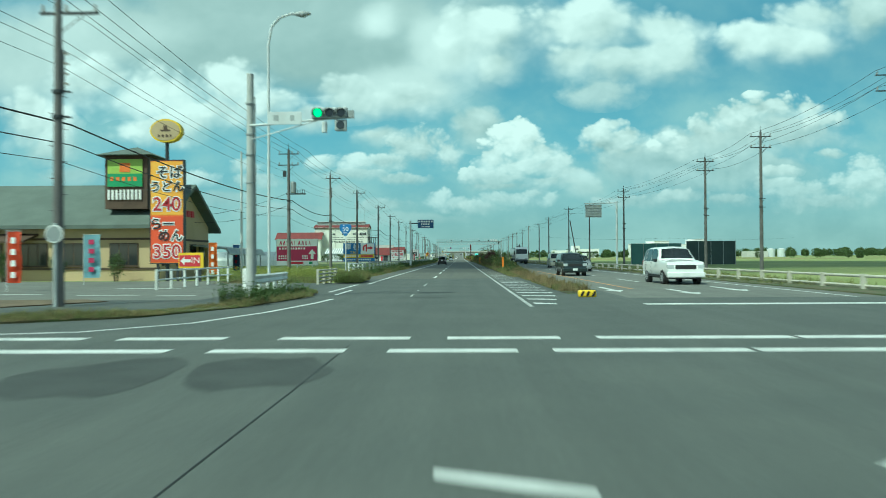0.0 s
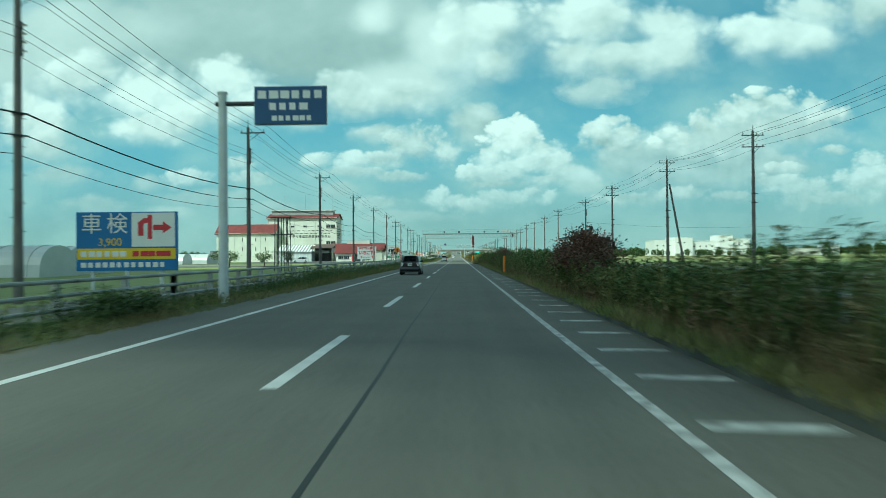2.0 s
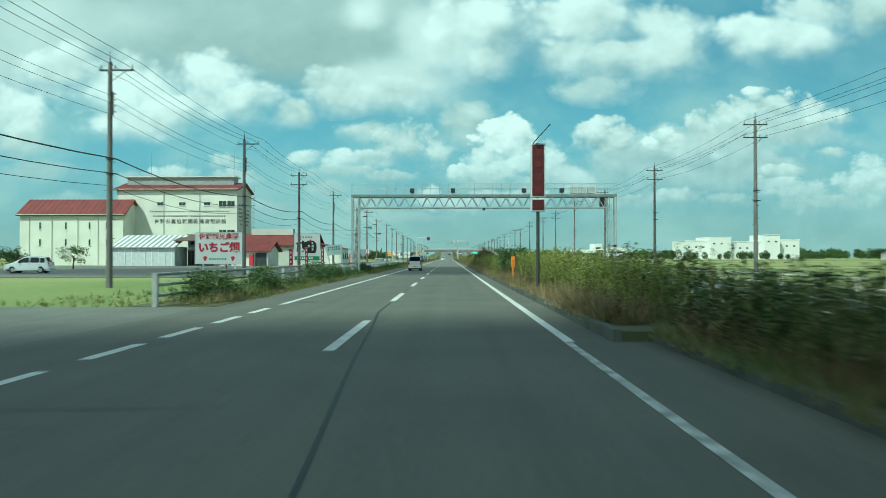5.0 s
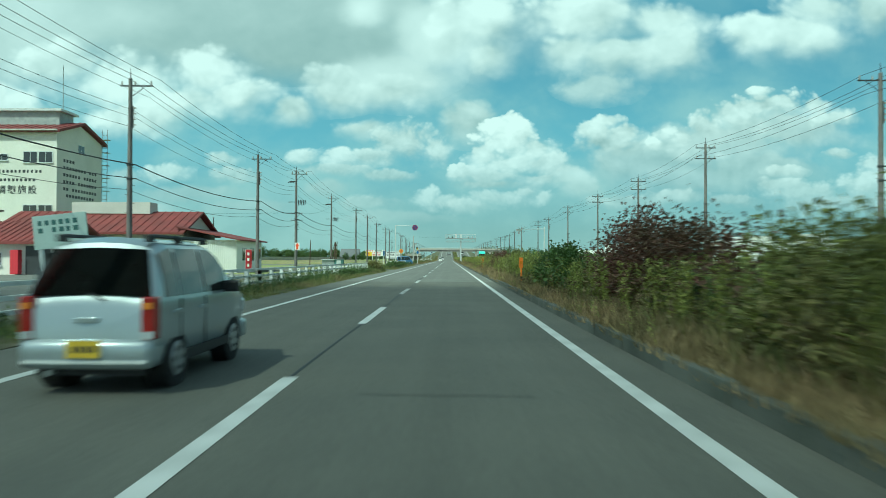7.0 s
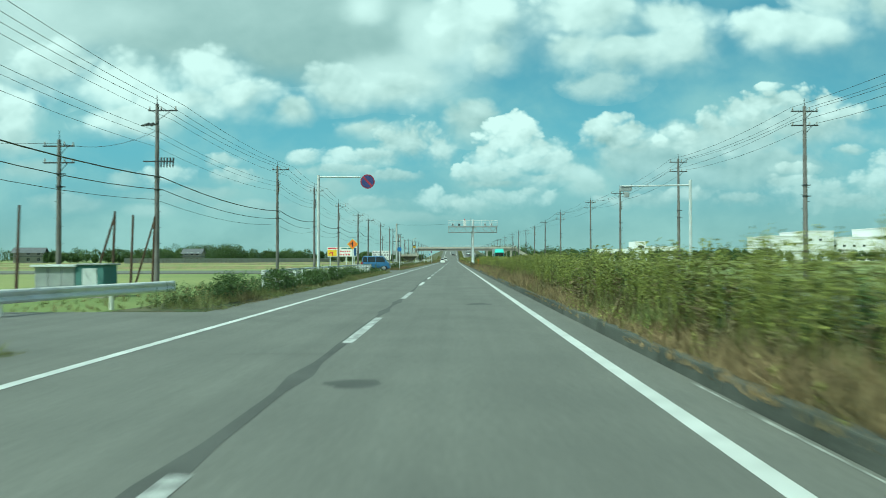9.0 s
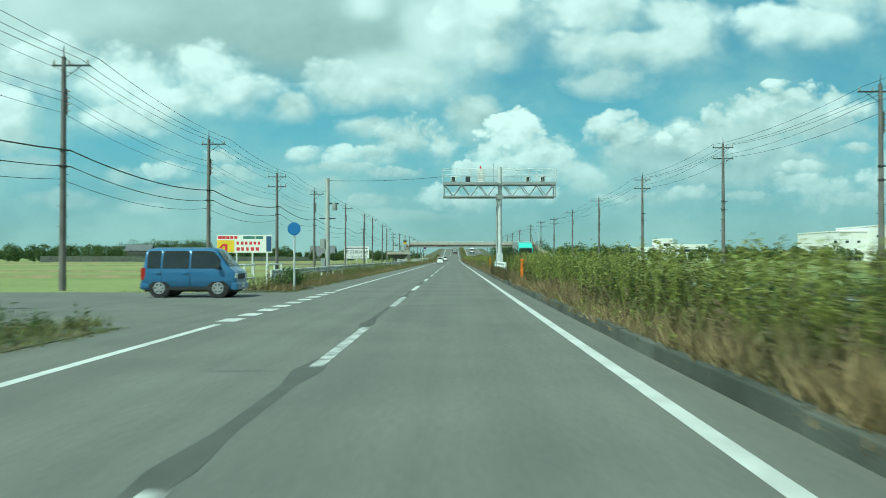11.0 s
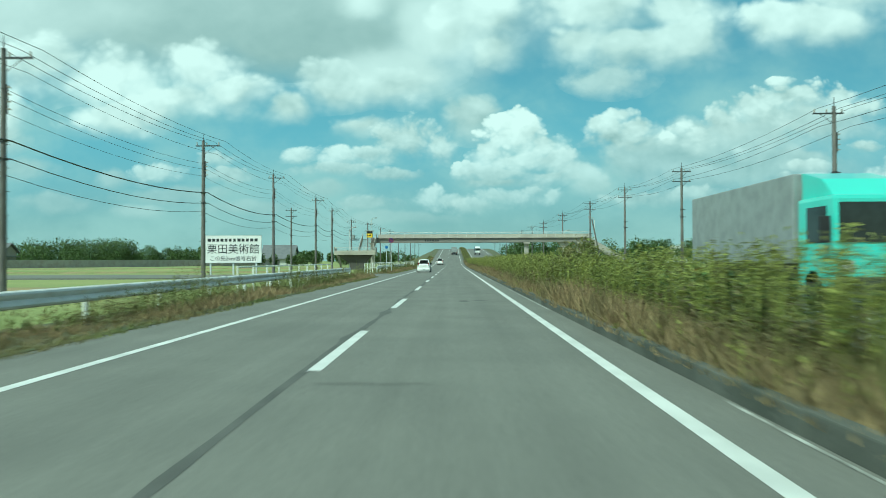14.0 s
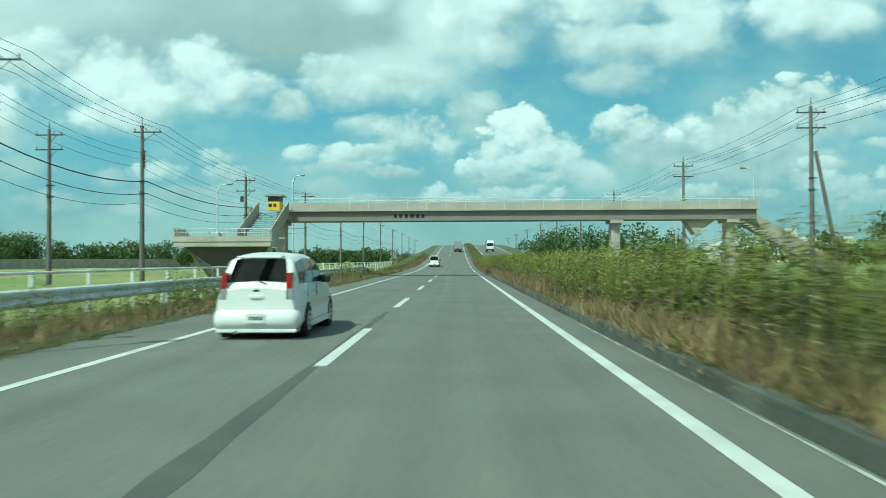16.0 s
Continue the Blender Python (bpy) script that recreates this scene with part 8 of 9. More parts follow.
def tanker(x, y):
    t2 = thing("tanker_lorry", x, y, 0, "white bulk feed lorry with a discharge pipe on its roof", "lorry", turn=180)
    t2.scale = (1.0, 1.39, 1.1)
    W2 = 1.08
    cabm = bevelled(aprism([(8.9, 0.5), (10.6, 0.5), (10.66, 1.5), (10.42, 2.5), (10.2, 2.72), (8.9, 2.76)], "x", -W2, W2), 0.06)
    cb = part("cab", cabm, M["car_white"], t2, "white cab")
    part("windscreen", aprism([(10.655, 1.63), (10.46, 2.4), (10.44, 2.4), (10.63, 1.63)], "x", -W2 * 0.9, W2 * 0.9), M["car_glass"], cb)
    part("bumper", abox(-W2, W2, 10.5, 10.72, 0.4, 0.75, 0.04), M["steel_dark"], cb)
    for sgn in (-1, 1):
        part("side_glass", abox(*sorted((sgn * W2, sgn * (W2 + 0.01))), 9.3, 10.25, 1.6, 2.35), M["car_glass"], cb)
        part("mirror", abox(*sorted((sgn * (W2 + 0.05), sgn * (W2 + 0.25))), 10.4, 10.5, 1.5, 2.1, 0.02), M["trim"], cb)
        part("headlamp", abox(*sorted((sgn * 0.6, sgn * 1.05)), 10.6, 10.7, 0.8, 1.0), M["head_clear"], cb)
    for y0, y1 in ((4.7, 8.6), (0.3, 4.4)):
        tk = part("hopper", aprism([(-W2, 2.55), (-W2, 1.5), (-0.5, 0.95), (0.5, 0.95), (W2, 1.5), (W2, 2.55), (0.8, 2.75), (-0.8, 2.75)], "y", y0, y1), M["car_white"], t2, "white hopper body")
        part("dark_edge", abox(-W2 - 0.012, W2 + 0.012, y0, y1, 2.5, 2.6), M["teal_net"], tk, "dark teal top edge")
        for k in range(6):
            part("lid", rod(bmesh.new(), (0, y0 + 0.4 + k * 0.6, 2.74), (0, y0 + 0.4 + k * 0.6, 2.86), 0.22, n=12), M["steel"], tk)
    part("discharge_pipe", rod(bmesh.new(), (0.2, 4.4, 2.90), (0.2, 9.2, 3.02), 0.08, 0.08, 12), M["steel_dark"], t2, "grey discharge auger pipe")
    part("pipe_head", rod(bmesh.new(), (0.2, 9.1, 2.92), (0.2, 9.5, 3.12), 0.13, 0.12, 12), M["steel_dark"], t2)
    part("chassis", abox(-0.5, 0.5, 0.1, 10.3, 0.55, 0.95), M["steel_dark"], t2)
    for yy in (1.0, 2.2, 7.3, 9.6):
        for sgn in (-1, 1):
            w2 = part("wheel", rod(bmesh.new(), (sgn * 0.75, yy, 0.46), (sgn * 1.12, yy, 0.46), 0.46, 0.45, 22), M["rubber"], t2)
            part("rim", rod(bmesh.new(), (sgn * 1.1, yy, 0.46), (sgn * 1.14, yy, 0.46), 0.26, 0.24, 16), M["alloy"], w2)


tanker(10.75, 160.5)


def box_lorry(x, y, z, body, label, turn=0, cab_paint="car_white", cargo=4.2):
    k = cargo - 4.2
    t2 = thing("box_lorry", x, y, z, label, "lorry", turn=turn)
    part("cargo_box", abox(-0.95, 0.95, 0, cargo, 0.9, 2.75, 0.03), M[body], t2)
    part("door_seam", abox(-0.01, 0.01, -0.01, 0.0, 0.95, 2.7), M["steel_dark"], t2)
    cb = part("cab", abox(-0.9, 0.9, k + 4.3, k + 5.9, 0.45, 2.2, 0.08), M[cab_paint], t2)
    part("windscreen", abox(-0.8, 0.8, k + 5.9, k + 5.92, 1.3, 2.05), M["car_glass"], cb)
    part("rear_bar", abox(-0.9, 0.9, -0.05, 0.05, 0.45, 0.6), M["steel_dark"], t2)
    for sgn in (-1, 1):
        part("tail_lamp", abox(*sorted((sgn * 0.6, sgn * 0.85)), -0.06, -0.04, 0.62, 0.75), M["tail_red"], t2)
        for yy in (1.0, k + 5.0):
            part("wheel", rod(bmesh.new(), (sgn * 0.6, yy, 0.38), (sgn * 0.9, yy, 0.38), 0.38, n=18), M["rubber"], t2)
    part("chassis", abox(-0.4, 0.4, 0, k + 5.8, 0.5, 0.9), M["steel_dark"], t2)
    for sgn in (-1, 1):
        part("side_glass", abox(*sorted((sgn * 0.9, sgn * 0.91)), k + 4.75, k + 5.6, 1.3, 2.0), M["car_glass"], cb)
        part("headlamp", abox(*sorted((sgn * 0.5, sgn * 0.82)), k + 5.9, k + 5.93, 0.75, 0.95), M["head_clear"], cb)
        part("mirror", abox(*sorted((sgn * 0.95, sgn * 1.15)), k + 5.75, k + 5.85, 1.3, 1.8, 0.02), M["trim"], cb)
    part("wind_deflector", aprism([(k + 4.35, 2.15), (k + 5.75, 2.15), (k + 5.2, 2.55), (k + 4.35, 2.74)], "x", -0.8, 0.8), M[cab_paint], cb)
    part("bumper", abox(-0.9, 0.9, k + 5.85, k + 5.98, 0.4, 0.65, 0.03), M["steel_dark"], cb)
    return t2


M["car_teal"] = paint("turquoise lorry paint", (0.14, 0.64, 0.54), 0.0)
lorry = box_lorry(10.2, 497.0, 0.0, "steel", "grey box lorry with a turquoise cab on the opposite carriageway", 180, "car_teal", 7.0)
lorry.scale = (1.16, 1.2, 1.31)
box_lorry(0.1, 720.0, rise(720), "steel", "grey box lorry ahead on the climb")
box_lorry(8.0, 722.0, rise(722), "car_blue", "blue green lorry coming down the opposite carriageway", 180)

# ---- vegetation ----
M["leaf_green"] = mat("fresh weed leaves", (0.335, 0.355, 0.10), 0.6, 0, 0.25, 0.3, 6, island=0.4, tint=(0.26, 0.29, 0.075), translucent=0.45)
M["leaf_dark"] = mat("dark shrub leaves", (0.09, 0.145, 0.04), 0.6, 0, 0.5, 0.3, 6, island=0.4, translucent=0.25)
M["leaf_red"] = mat("reddish brown shrub leaves", (0.135, 0.06, 0.045), 0.6, 0, 0.6, 0.3, 6, island=0.4, tint=(0.085, 0.07, 0.035), translucent=0.25)
M["dry"] = mat("dry brown grass", (0.33, 0.245, 0.13), 0.85, 0, 0.35, 0.3, 8, island=0.4, tint=(0.20, 0.17, 0.08), translucent=0.25)
M["grass"] = mat("rough verge grass", (0.16, 0.20, 0.06), 0.7, 0, 0.3, 0.3, 8, island=0.4, tint=(0.24, 0.20, 0.09), translucent=0.3)
M["leaf_olive"] = mat("olive weed leaves", (0.17, 0.20, 0.06), 0.6, 0, 0.4, 0.3, 6, island=0.45, tint=(0.20, 0.18, 0.07), translucent=0.35)
M["dead"] = mat("withered leaves", (0.20, 0.145, 0.08), 0.85, 0, 0.35, 0.3, 8, island=0.45, tint=(0.12, 0.12, 0.05), translucent=0.2)
M["bark"] = mat("bark", (0.09, 0.07, 0.05), 0.9, 0, 4, 0.3, 20)
rng = np.random.default_rng(7)


def leaf_mesh(name, base, way, length, width, material, label, category, kind="stuff", droop=0.25, parent=None, blade=False):
    """Many small leaves of two triangles, or blades of one: base points, directions, lengths and widths."""
    n = len(base)
    up = np.array([0, 0, 1.0])
    side = np.cross(way, up)
    nn = np.linalg.norm(side, axis=1, keepdims=True)
    side = np.where(nn > 1e-3, side / np.maximum(nn, 1e-3), [1.0, 0, 0])
    tilt = rng.uniform(-0.7, 0.7, (n, 1))
    side = side * np.cos(tilt) + np.cross(way, side) * np.sin(tilt)
    mid = base + way * (length * 0.5)[:, None]
    tip = base + way * length[:, None] - up * (droop * length)[:, None]
    w = side * (width * 0.5)[:, None]
    if blade:
        low = base + way * (length * 0.12)[:, None]
        corners = [low - w, low + w, tip]
    else:
        corners = [base, mid - w, tip, mid + w]
    c = len(corners)
    verts = np.stack(corners, 1).reshape(-1, 3)
    me = bpy.data.meshes.new(name)
    me.vertices.add(c * n)
    me.vertices.foreach_set("co", verts.astype(np.float32).ravel())
    me.loops.add(c * n)
    me.loops.foreach_set("vertex_index", np.arange(c * n, dtype=np.int32))
    me.polygons.add(n)
    me.polygons.foreach_set("loop_start", np.arange(0, c * n, c, dtype=np.int32))
    me.polygons.foreach_set("loop_total", np.full(n, c, dtype=np.int32))
    me.update(calc_edges=True)
    me.validate()
    me.materials.append(material)
    ob = new(name, me)
    if parent:
        ob.parent = parent
        return tagged(ob, label)
    return tagged(ob, label, category, kind=kind)


def rises(y):
    s = np.clip((y - 612) / 230, 0, 1)
    return 7.0 * s * s * (3 - 2 * s)


def unit(v):
    return v / np.linalg.norm(v, axis=1, keepdims=True)


def blades(x0, x1, y0, y1, count, lo, hi, z0, width=0.02, per=6, height_of=None):
    """Tufts of upright blades."""
    x, y = rng.uniform(x0, x1, count), rng.uniform(y0, y1, count)
    h = rng.uniform(lo, hi, count)
    if height_of is not None:
        h = h * height_of(x, y)
    keep = h > 0.04
    x, y, h = x[keep], y[keep], h[keep]
    n = len(x)
    base = np.repeat(np.stack([x, y, z0 + rises(y)], 1), per, 0) + rng.normal(0, 0.05, (n * per, 3)) * [1, 1, 0]
    way = unit(rng.normal(0, 0.32, (n * per, 3)) * [1, 1, 0] + [0, 0, 1])
    length = np.repeat(h, per) * rng.uniform(0.6, 1.1, n * per)
    return base, way, length, np.full(n * per, width) * rng.uniform(0.7, 1.4, n * per)


def weeds(x0, x1, y0, y1, count, lo, hi, z0, leaves=18, size=0.13, height_of=None, lean=0.12):
    """Upright leafy stems."""
    x, y = rng.uniform(x0, x1, count), rng.uniform(y0, y1, count)
    h = rng.uniform(lo, hi, count)
    if height_of is not None:
        h = h * height_of(x, y)
    keep = h > 0.12
    x, y, h = x[keep], y[keep], h[keep]
    n = len(x)
    tilt = rng.normal(0, lean, (n, 2))
    s = rng.uniform(0.30, 1.0, (n, leaves))
    hh = h[:, None] * s
    base = np.stack([x[:, None] + tilt[:, :1] * hh, y[:, None] + tilt[:, 1:] * hh, z0 + rises(y)[:, None] + hh], 2).reshape(-1, 3)
    a = rng.uniform(0, 2 * np.pi, n * leaves)
    up = rng.uniform(0.2, 1.7, n * leaves)
    way = unit(np.stack([np.cos(a), np.sin(a), up], 1))
    length = size * rng.uniform(0.6, 1.4, n * leaves) * np.repeat(np.clip(1.25 - 0.6 * s.ravel()[::leaves], 0.6, 1.2), leaves)
    stem_b = np.stack([x, y, z0 + rises(y)], 1)
    stem_w = unit(np.concatenate([tilt, np.ones((n, 1))], 1))
    base = np.concatenate([base, stem_b])
    way = np.concatenate([way, stem_w])
    length = np.concatenate([length, h])
    width = np.concatenate([length[:n * leaves] * rng.uniform(0.25, 0.42, n * leaves), np.full(n, 0.02)])
    return base, way, length, width


def patchy(scale, lo, hi, seed):
    def f(x, y):
        return np.array([lo + (hi - lo) * min(max(0.5 + 0.9 * noise.noise((a * 0.25 + seed, b * scale, seed)), 0), 1) for a, b in zip(x, y)])
    return f


def tall_late(lo, hi, seed, scale=0.06):
    """Patchy growth that gets taller farther along the road."""
    f = patchy(scale, lo, hi, seed)

    def g(x, y):
        return f(x, y) * (1.0 + 0.03 * np.clip((y - 380) / 40, 0, 1) + 0.10 * np.clip((y - 485) / 25, 0, 1))
    return g


def near_start(x, y):
    base = patchy(0.09, 0.65, 1.25, 2.0)(x, y)
    return base * np.clip((y - 66) / 26, 0.0, 1.0)


# planted median: dry grass in front, leafy weeds behind
b = blades(3.5, 4.6, 41, 92, 3600, 0.3, 0.85, 0.03, 0.018, 8, patchy(0.55, -0.75, 1.35, 6.0))
leaf_mesh("median_grass", *b, M["dry"], "ragged clumps of dry brown grass along the median", "grass", blade=True)
b = blades(3.4, 4.8, 60, 206, 14000, 0.3, 0.85, 0.1, 0.022, 6, near_start)
leaf_mesh("median_grass", *b, M["dry"], "dry brown grass along the median", "grass", blade=True)
b = weeds(3.3, 4.9, 64, 206, 5200, 0.9, 1.4, 0.1, 24, 0.115, near_start)
leaf_mesh("median_weeds", *b, M["leaf_dark"], "dark green leafy weeds in the median", "weeds")
b = weeds(3.2, 4.9, 64, 206, 3200, 0.8, 1.35, 0.1, 24, 0.115, near_start)
leaf_mesh("median_weeds", *b, M["leaf_olive"], "olive green leafy weeds in the median", "weeds")
b = weeds(2.75, 4.9, 207, 640, 6000, 0.45, 0.9, 0.14, 20, 0.13, patchy(0.09, 0.6, 1.2, 17.0))
leaf_mesh("median_weeds", *b, M["dead"], "withered brown lower leaves in the median", "weeds", blade=True)
b = weeds(3.15, 4.9, 64, 206, 3500, 0.4, 0.8, 0.1, 20, 0.13, near_start)
leaf_mesh("median_weeds", *b, M["dead"], "withered brown lower leaves in the median", "weeds", blade=True)
b = blades(2.92, 3.4, 58, 206, 5000, 0.2, 0.6, 0.1, 0.02, 6, patchy(0.16, 0.2, 1.3, 41.0))
leaf_mesh("median_grass", *b, M["grass"], "rough green grass hanging over the low kerb", "grass", blade=True)
b = blades(2.56, 3.4, 207, 660, 30000, 0.3, 1.0, 0.14, 0.022, 6, patchy(0.12, 0.35, 1.2, 5.0))
leaf_mesh("median_grass", *b, M["dry"], "dry brown grass along the median kerb", "grass", blade=True)
b = blades(2.9, 4.9, 207, 660, 12000, 0.5, 1.1, 0.14, 0.024, 6, tall_late(0.5, 1.2, 8.0, 0.08))
leaf_mesh("median_grass", *b, M["grass"], "tall rough grass in the median", "grass", blade=True)
b = weeds(2.95, 4.9, 207, 640, 5200, 1.0, 1.38, 0.14, 30, 0.098, tall_late(0.80, 1.14, 13.0))
leaf_mesh("median_weeds", *b, M["leaf_olive"], "olive green leafy weeds in the median", "weeds")
b = weeds(2.55, 2.8, 452, 465, 420, 0.3, 0.95, 0.14, 20, 0.09)
leaf_mesh("median_weeds", *b, M["leaf_olive"], "olive weeds growing over the median rail", "weeds", blade=True)
b = weeds(2.43, 2.54, 416, 431, 520, 0.35, 0.72, 0.14, 20, 0.09)
leaf_mesh("median_weeds", *b, M["dead"], "withered weeds before the median rail", "weeds", blade=True)
b = weeds(2.95, 4.9, 207, 640, 12500, 1.08, 1.42, 0.14, 32, 0.098, tall_late(0.82, 1.12, 11.0))
leaf_mesh("median_weeds", *b, M["leaf_green"], "fresh green leafy weeds in the median", "weeds")
b = blades(3.0, 4.9, 640, 1000, 8000, 0.5, 1.2, 0.1, 0.05, 5)
leaf_mesh("median_grass", *b, M["grass"], "rough grass in the median on the climb", "grass", blade=True)

b = blades(2.44, 2.75, 207, 600, 9000, 0.12, 0.42, 0.12, 0.018, 6, patchy(0.35, -0.2, 1.3, 31.0))
leaf_mesh("kerb_grass", *b, M["dry"], "dry grass growing over the median kerb", "grass", blade=True)
b = weeds(2.5, 2.9, 207, 600, 1500, 0.2, 0.6, 0.12, 14, 0.09, patchy(0.3, -0.4, 1.2, 37.0), lean=0.3)
leaf_mesh("kerb_weeds", *b, M["leaf_green"], "low green weeds leaning over the median kerb", "weeds", blade=True)

# filler in the dark leaf colour, so the inside of the weeds looks shaded
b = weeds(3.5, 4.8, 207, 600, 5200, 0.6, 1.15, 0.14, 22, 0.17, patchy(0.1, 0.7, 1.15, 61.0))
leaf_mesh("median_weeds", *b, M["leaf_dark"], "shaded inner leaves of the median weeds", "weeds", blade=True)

# left verge
for a, c in ((63, 200), (214, 333), (341, 394), (408, 527), (541, 700)):
    n = int((c - a) * 55)
    b = blades(-7.9, -6.3, a, c, n, 0.15, 0.6, 0.03, 0.02, 6, patchy(0.1, 0.3, 1.3, a))
    leaf_mesh("verge_grass", *b, M["grass"] if a < 400 else M["dry"], "rough grass along the verge", "grass", blade=True)
    b = blades(-6.5, -6.0, a, c, int((c - a) * 26), 0.06, 0.26, 0.0, 0.018, 6, patchy(0.3, 0.0, 1.3, a + 7))
    leaf_mesh("verge_grass", *b, M["grass"], "ragged grass over the asphalt edge", "grass", blade=True)
    n = int((c - a) * (12 if a < 400 else 20))
    b = weeds(-7.8, -6.7, a, c, n, 0.25, 0.75 if a < 400 else 1.15, 0.03, 18, 0.10, patchy(0.13, 0.0 if a < 400 else -0.3, 1.3, a + 3))
    leaf_mesh("verge_weeds", *b, M["leaf_dark"] if a < 400 else M["leaf_olive"], "leafy weeds along the verge", "weeds", blade=True)
    b = blades(-13.0, -8.6, a, c, int((c - a) * 12), 0.15, 0.5, -0.12, 0.03, 5)
    leaf_mesh("field_edge_grass", *b, M["grass"], "rough grass at the field edge", "grass", blade=True)
b = weeds(-7.6, -6.35, 63, 200, 2600, 0.3, 0.85, 0.03, 20, 0.09, patchy(0.11, 0.3, 1.2, 91))
leaf_mesh("verge_weeds", *b, M["leaf_dark"], "dense dark weeds below the grey rail", "weeds", blade=True)
b = weeds(-7.7, -6.4, 214, 328, 1900, 0.3, 0.85, 0.03, 20, 0.09, patchy(0.11, 0.2, 1.2, 95))
leaf_mesh("verge_weeds", *b, M["leaf_dark"], "dense dark weeds below the white rail", "weeds", blade=True)
b = weeds(-8.7, -7.2, 541, 606, 1100, 0.5, 1.2, 0.0, 20, 0.10, patchy(0.25, -0.2, 1.3, 83))
leaf_mesh("verge_weeds", *b, M["leaf_olive"], "tall olive weeds growing through the guard rail", "weeds", blade=True)
b = weeds(-8.6, -7.2, 408, 527, 1500, 0.4, 1.0, 0.0, 20, 0.10, patchy(0.25, -0.4, 1.3, 87))
leaf_mesh("verge_weeds", *b, M["leaf_olive"], "tall olive weeds growing through the guard rail", "weeds", blade=True)
b = blades(13.4, 17.5, 45, 620, 9000, 0.2, 0.6, 0.0, 0.03, 5)
leaf_mesh("verge_grass", *b, M["grass"], "rough grass beside the opposite carriageway", "grass", blade=True)
def on_island(x, y):
    """One on the strip along the corner island, nought elsewhere."""
    near = np.full(len(x), 9.0)
    for (xa, ya), (xb, yb) in zip(island[:6], island[1:6]):
        d = np.array([xb - xa, yb - ya])
        q = np.clip(((x - xa) * d[0] + (y - ya) * d[1]) / (d @ d), 0, 1)
        near = np.minimum(near, np.hypot(x - xa - q * d[0] + 0.3, y - ya - q * d[1] - 0.35))
    return np.where(near < 0.55, 1.0, 0.0) * patchy(0.6, 0.25, 1.3, 71)(x, y)


b = blades(-15.6, -4.9, 28.6, 42, 16000, 0.06, 0.26, 0.03, 0.02, 6, on_island)
leaf_mesh("verge_grass", *b, M["dry"], "dry ragged grass along the corner island", "grass", blade=True)
b = blades(-10.0, -4.9, 29.5, 42, 9000, 0.10, 0.36, 0.03, 0.02, 6, on_island)
leaf_mesh("verge_grass", *b, M["grass"], "rough green grass on the corner island", "grass", blade=True)
b = blades(-13.5, -7.2, 53.0, 62, 1800, 0.15, 0.6, -0.05, 0.02, 6, patchy(0.2, 0.1, 1.3, 21))
leaf_mesh("verge_grass", *b, M["grass"], "rough grass round the junction corner", "grass", blade=True)
b = weeds(-16, -8.5, 58.5, 72, 900, 0.4, 0.9, -0.1, 20, 0.14)
leaf_mesh("verge_weeds", *b, M["leaf_green"], "tall fresh weeds beside the restaurant", "weeds", blade=True)
b = weeds(-6.9, -5.5, 34.5, 41.5, 420, 0.2, 0.6, 0.03, 18, 0.10, patchy(0.3, 0.0, 1.3, 44))
leaf_mesh("verge_weeds", *b, M["leaf_dark"], "dark weeds round the corner guard rail", "weeds", blade=True)
b = blades(3.5, 4.65, 41, 80, 2200, 0.12, 0.40, 0.01, 0.02, 7, patchy(0.4, -0.5, 1.5, 51))
leaf_mesh("median_grass", *b, M["grass"], "sparse tussocks at the start of the median", "grass", blade=True)
b = blades(-6.4, -5.2, 51.6, 56.0, 1000, 0.45, 1.05, 0.0, 0.02, 8)
leaf_mesh("verge_grass", *b, M["grass"], "tall tussock grass below the route sign", "grass", blade=True)


def shrub(x, y, rx, ry, h, leaves, material, label, size=0.10, z=0.1, name="shrub"):
    s = thing(name, x, y, z, label, "shrub")
    for k in range(7):
        a = k * 0.9
        part("stem", arod((0.1 * math.cos(a), 0.1 * math.sin(a), -0.1), (rx * 0.5 * math.cos(a), ry * 0.5 * math.sin(a), h * 0.7), 0.03, 0.008, 5), M["bark"], s)
    n = leaves
    cn = 40
    cent = rng.normal(0, 1, (cn, 3))
    cent = unit(cent) * (rng.uniform(0.25, 1, (cn, 1)) ** 0.5)
    pick = rng.integers(0, cn, n)
    p = cent[pick] * 0.82 + rng.normal(0, 0.16, (n, 3))
    base = np.stack([p[:, 0] * rx, p[:, 1] * ry, np.maximum(h * 0.52 + p[:, 2] * h * 0.5, 0.03)], 1)
    way = unit(p + rng.normal(0, 0.6, (n, 3)) + [0, 0, 0.3])
    length = size * rng.uniform(0.6, 1.4, n)
    leaf_mesh("foliage", base, way, length, length * 0.5, material, "", "", parent=s)
    return s


shrub(3.85, 112.5, 0.85, 5.5, 1.95, 18000, M["leaf_red"], "dark reddish brown shrub in the median", 0.09)
shrub(3.9, 152.0, 0.85, 6.0, 1.85, 8000, M["leaf_red"], "dark reddish brown shrub in the median")
shrub(4.0, 166.0, 0.9, 4.0, 1.5, 3500, M["leaf_dark"], "dark green shrub in the median")
shrub(3.45, 233.0, 0.95, 3.0, 1.75, 8000, M["leaf_dark"], "dense dark green shrub in the median")
shrub(3.9, 237.5, 0.8, 1.6, 1.35, 2500, M["leaf_dark"], "dense dark green shrub in the median")
shrub(3.8, 273.0, 0.9, 5.5, 2.1, 16000, M["leaf_red"], "rounded shrub with reddish twigs in the median", 0.09)
shrub(3.65, 265.8, 0.9, 2.6, 1.75, 7000, M["leaf_olive"], "fresh green shrub in the median")
shrub(3.6, 282.5, 0.9, 3.0, 1.6, 7000, M["leaf_dark"], "large dark green leafy shrub in the median", 0.13)
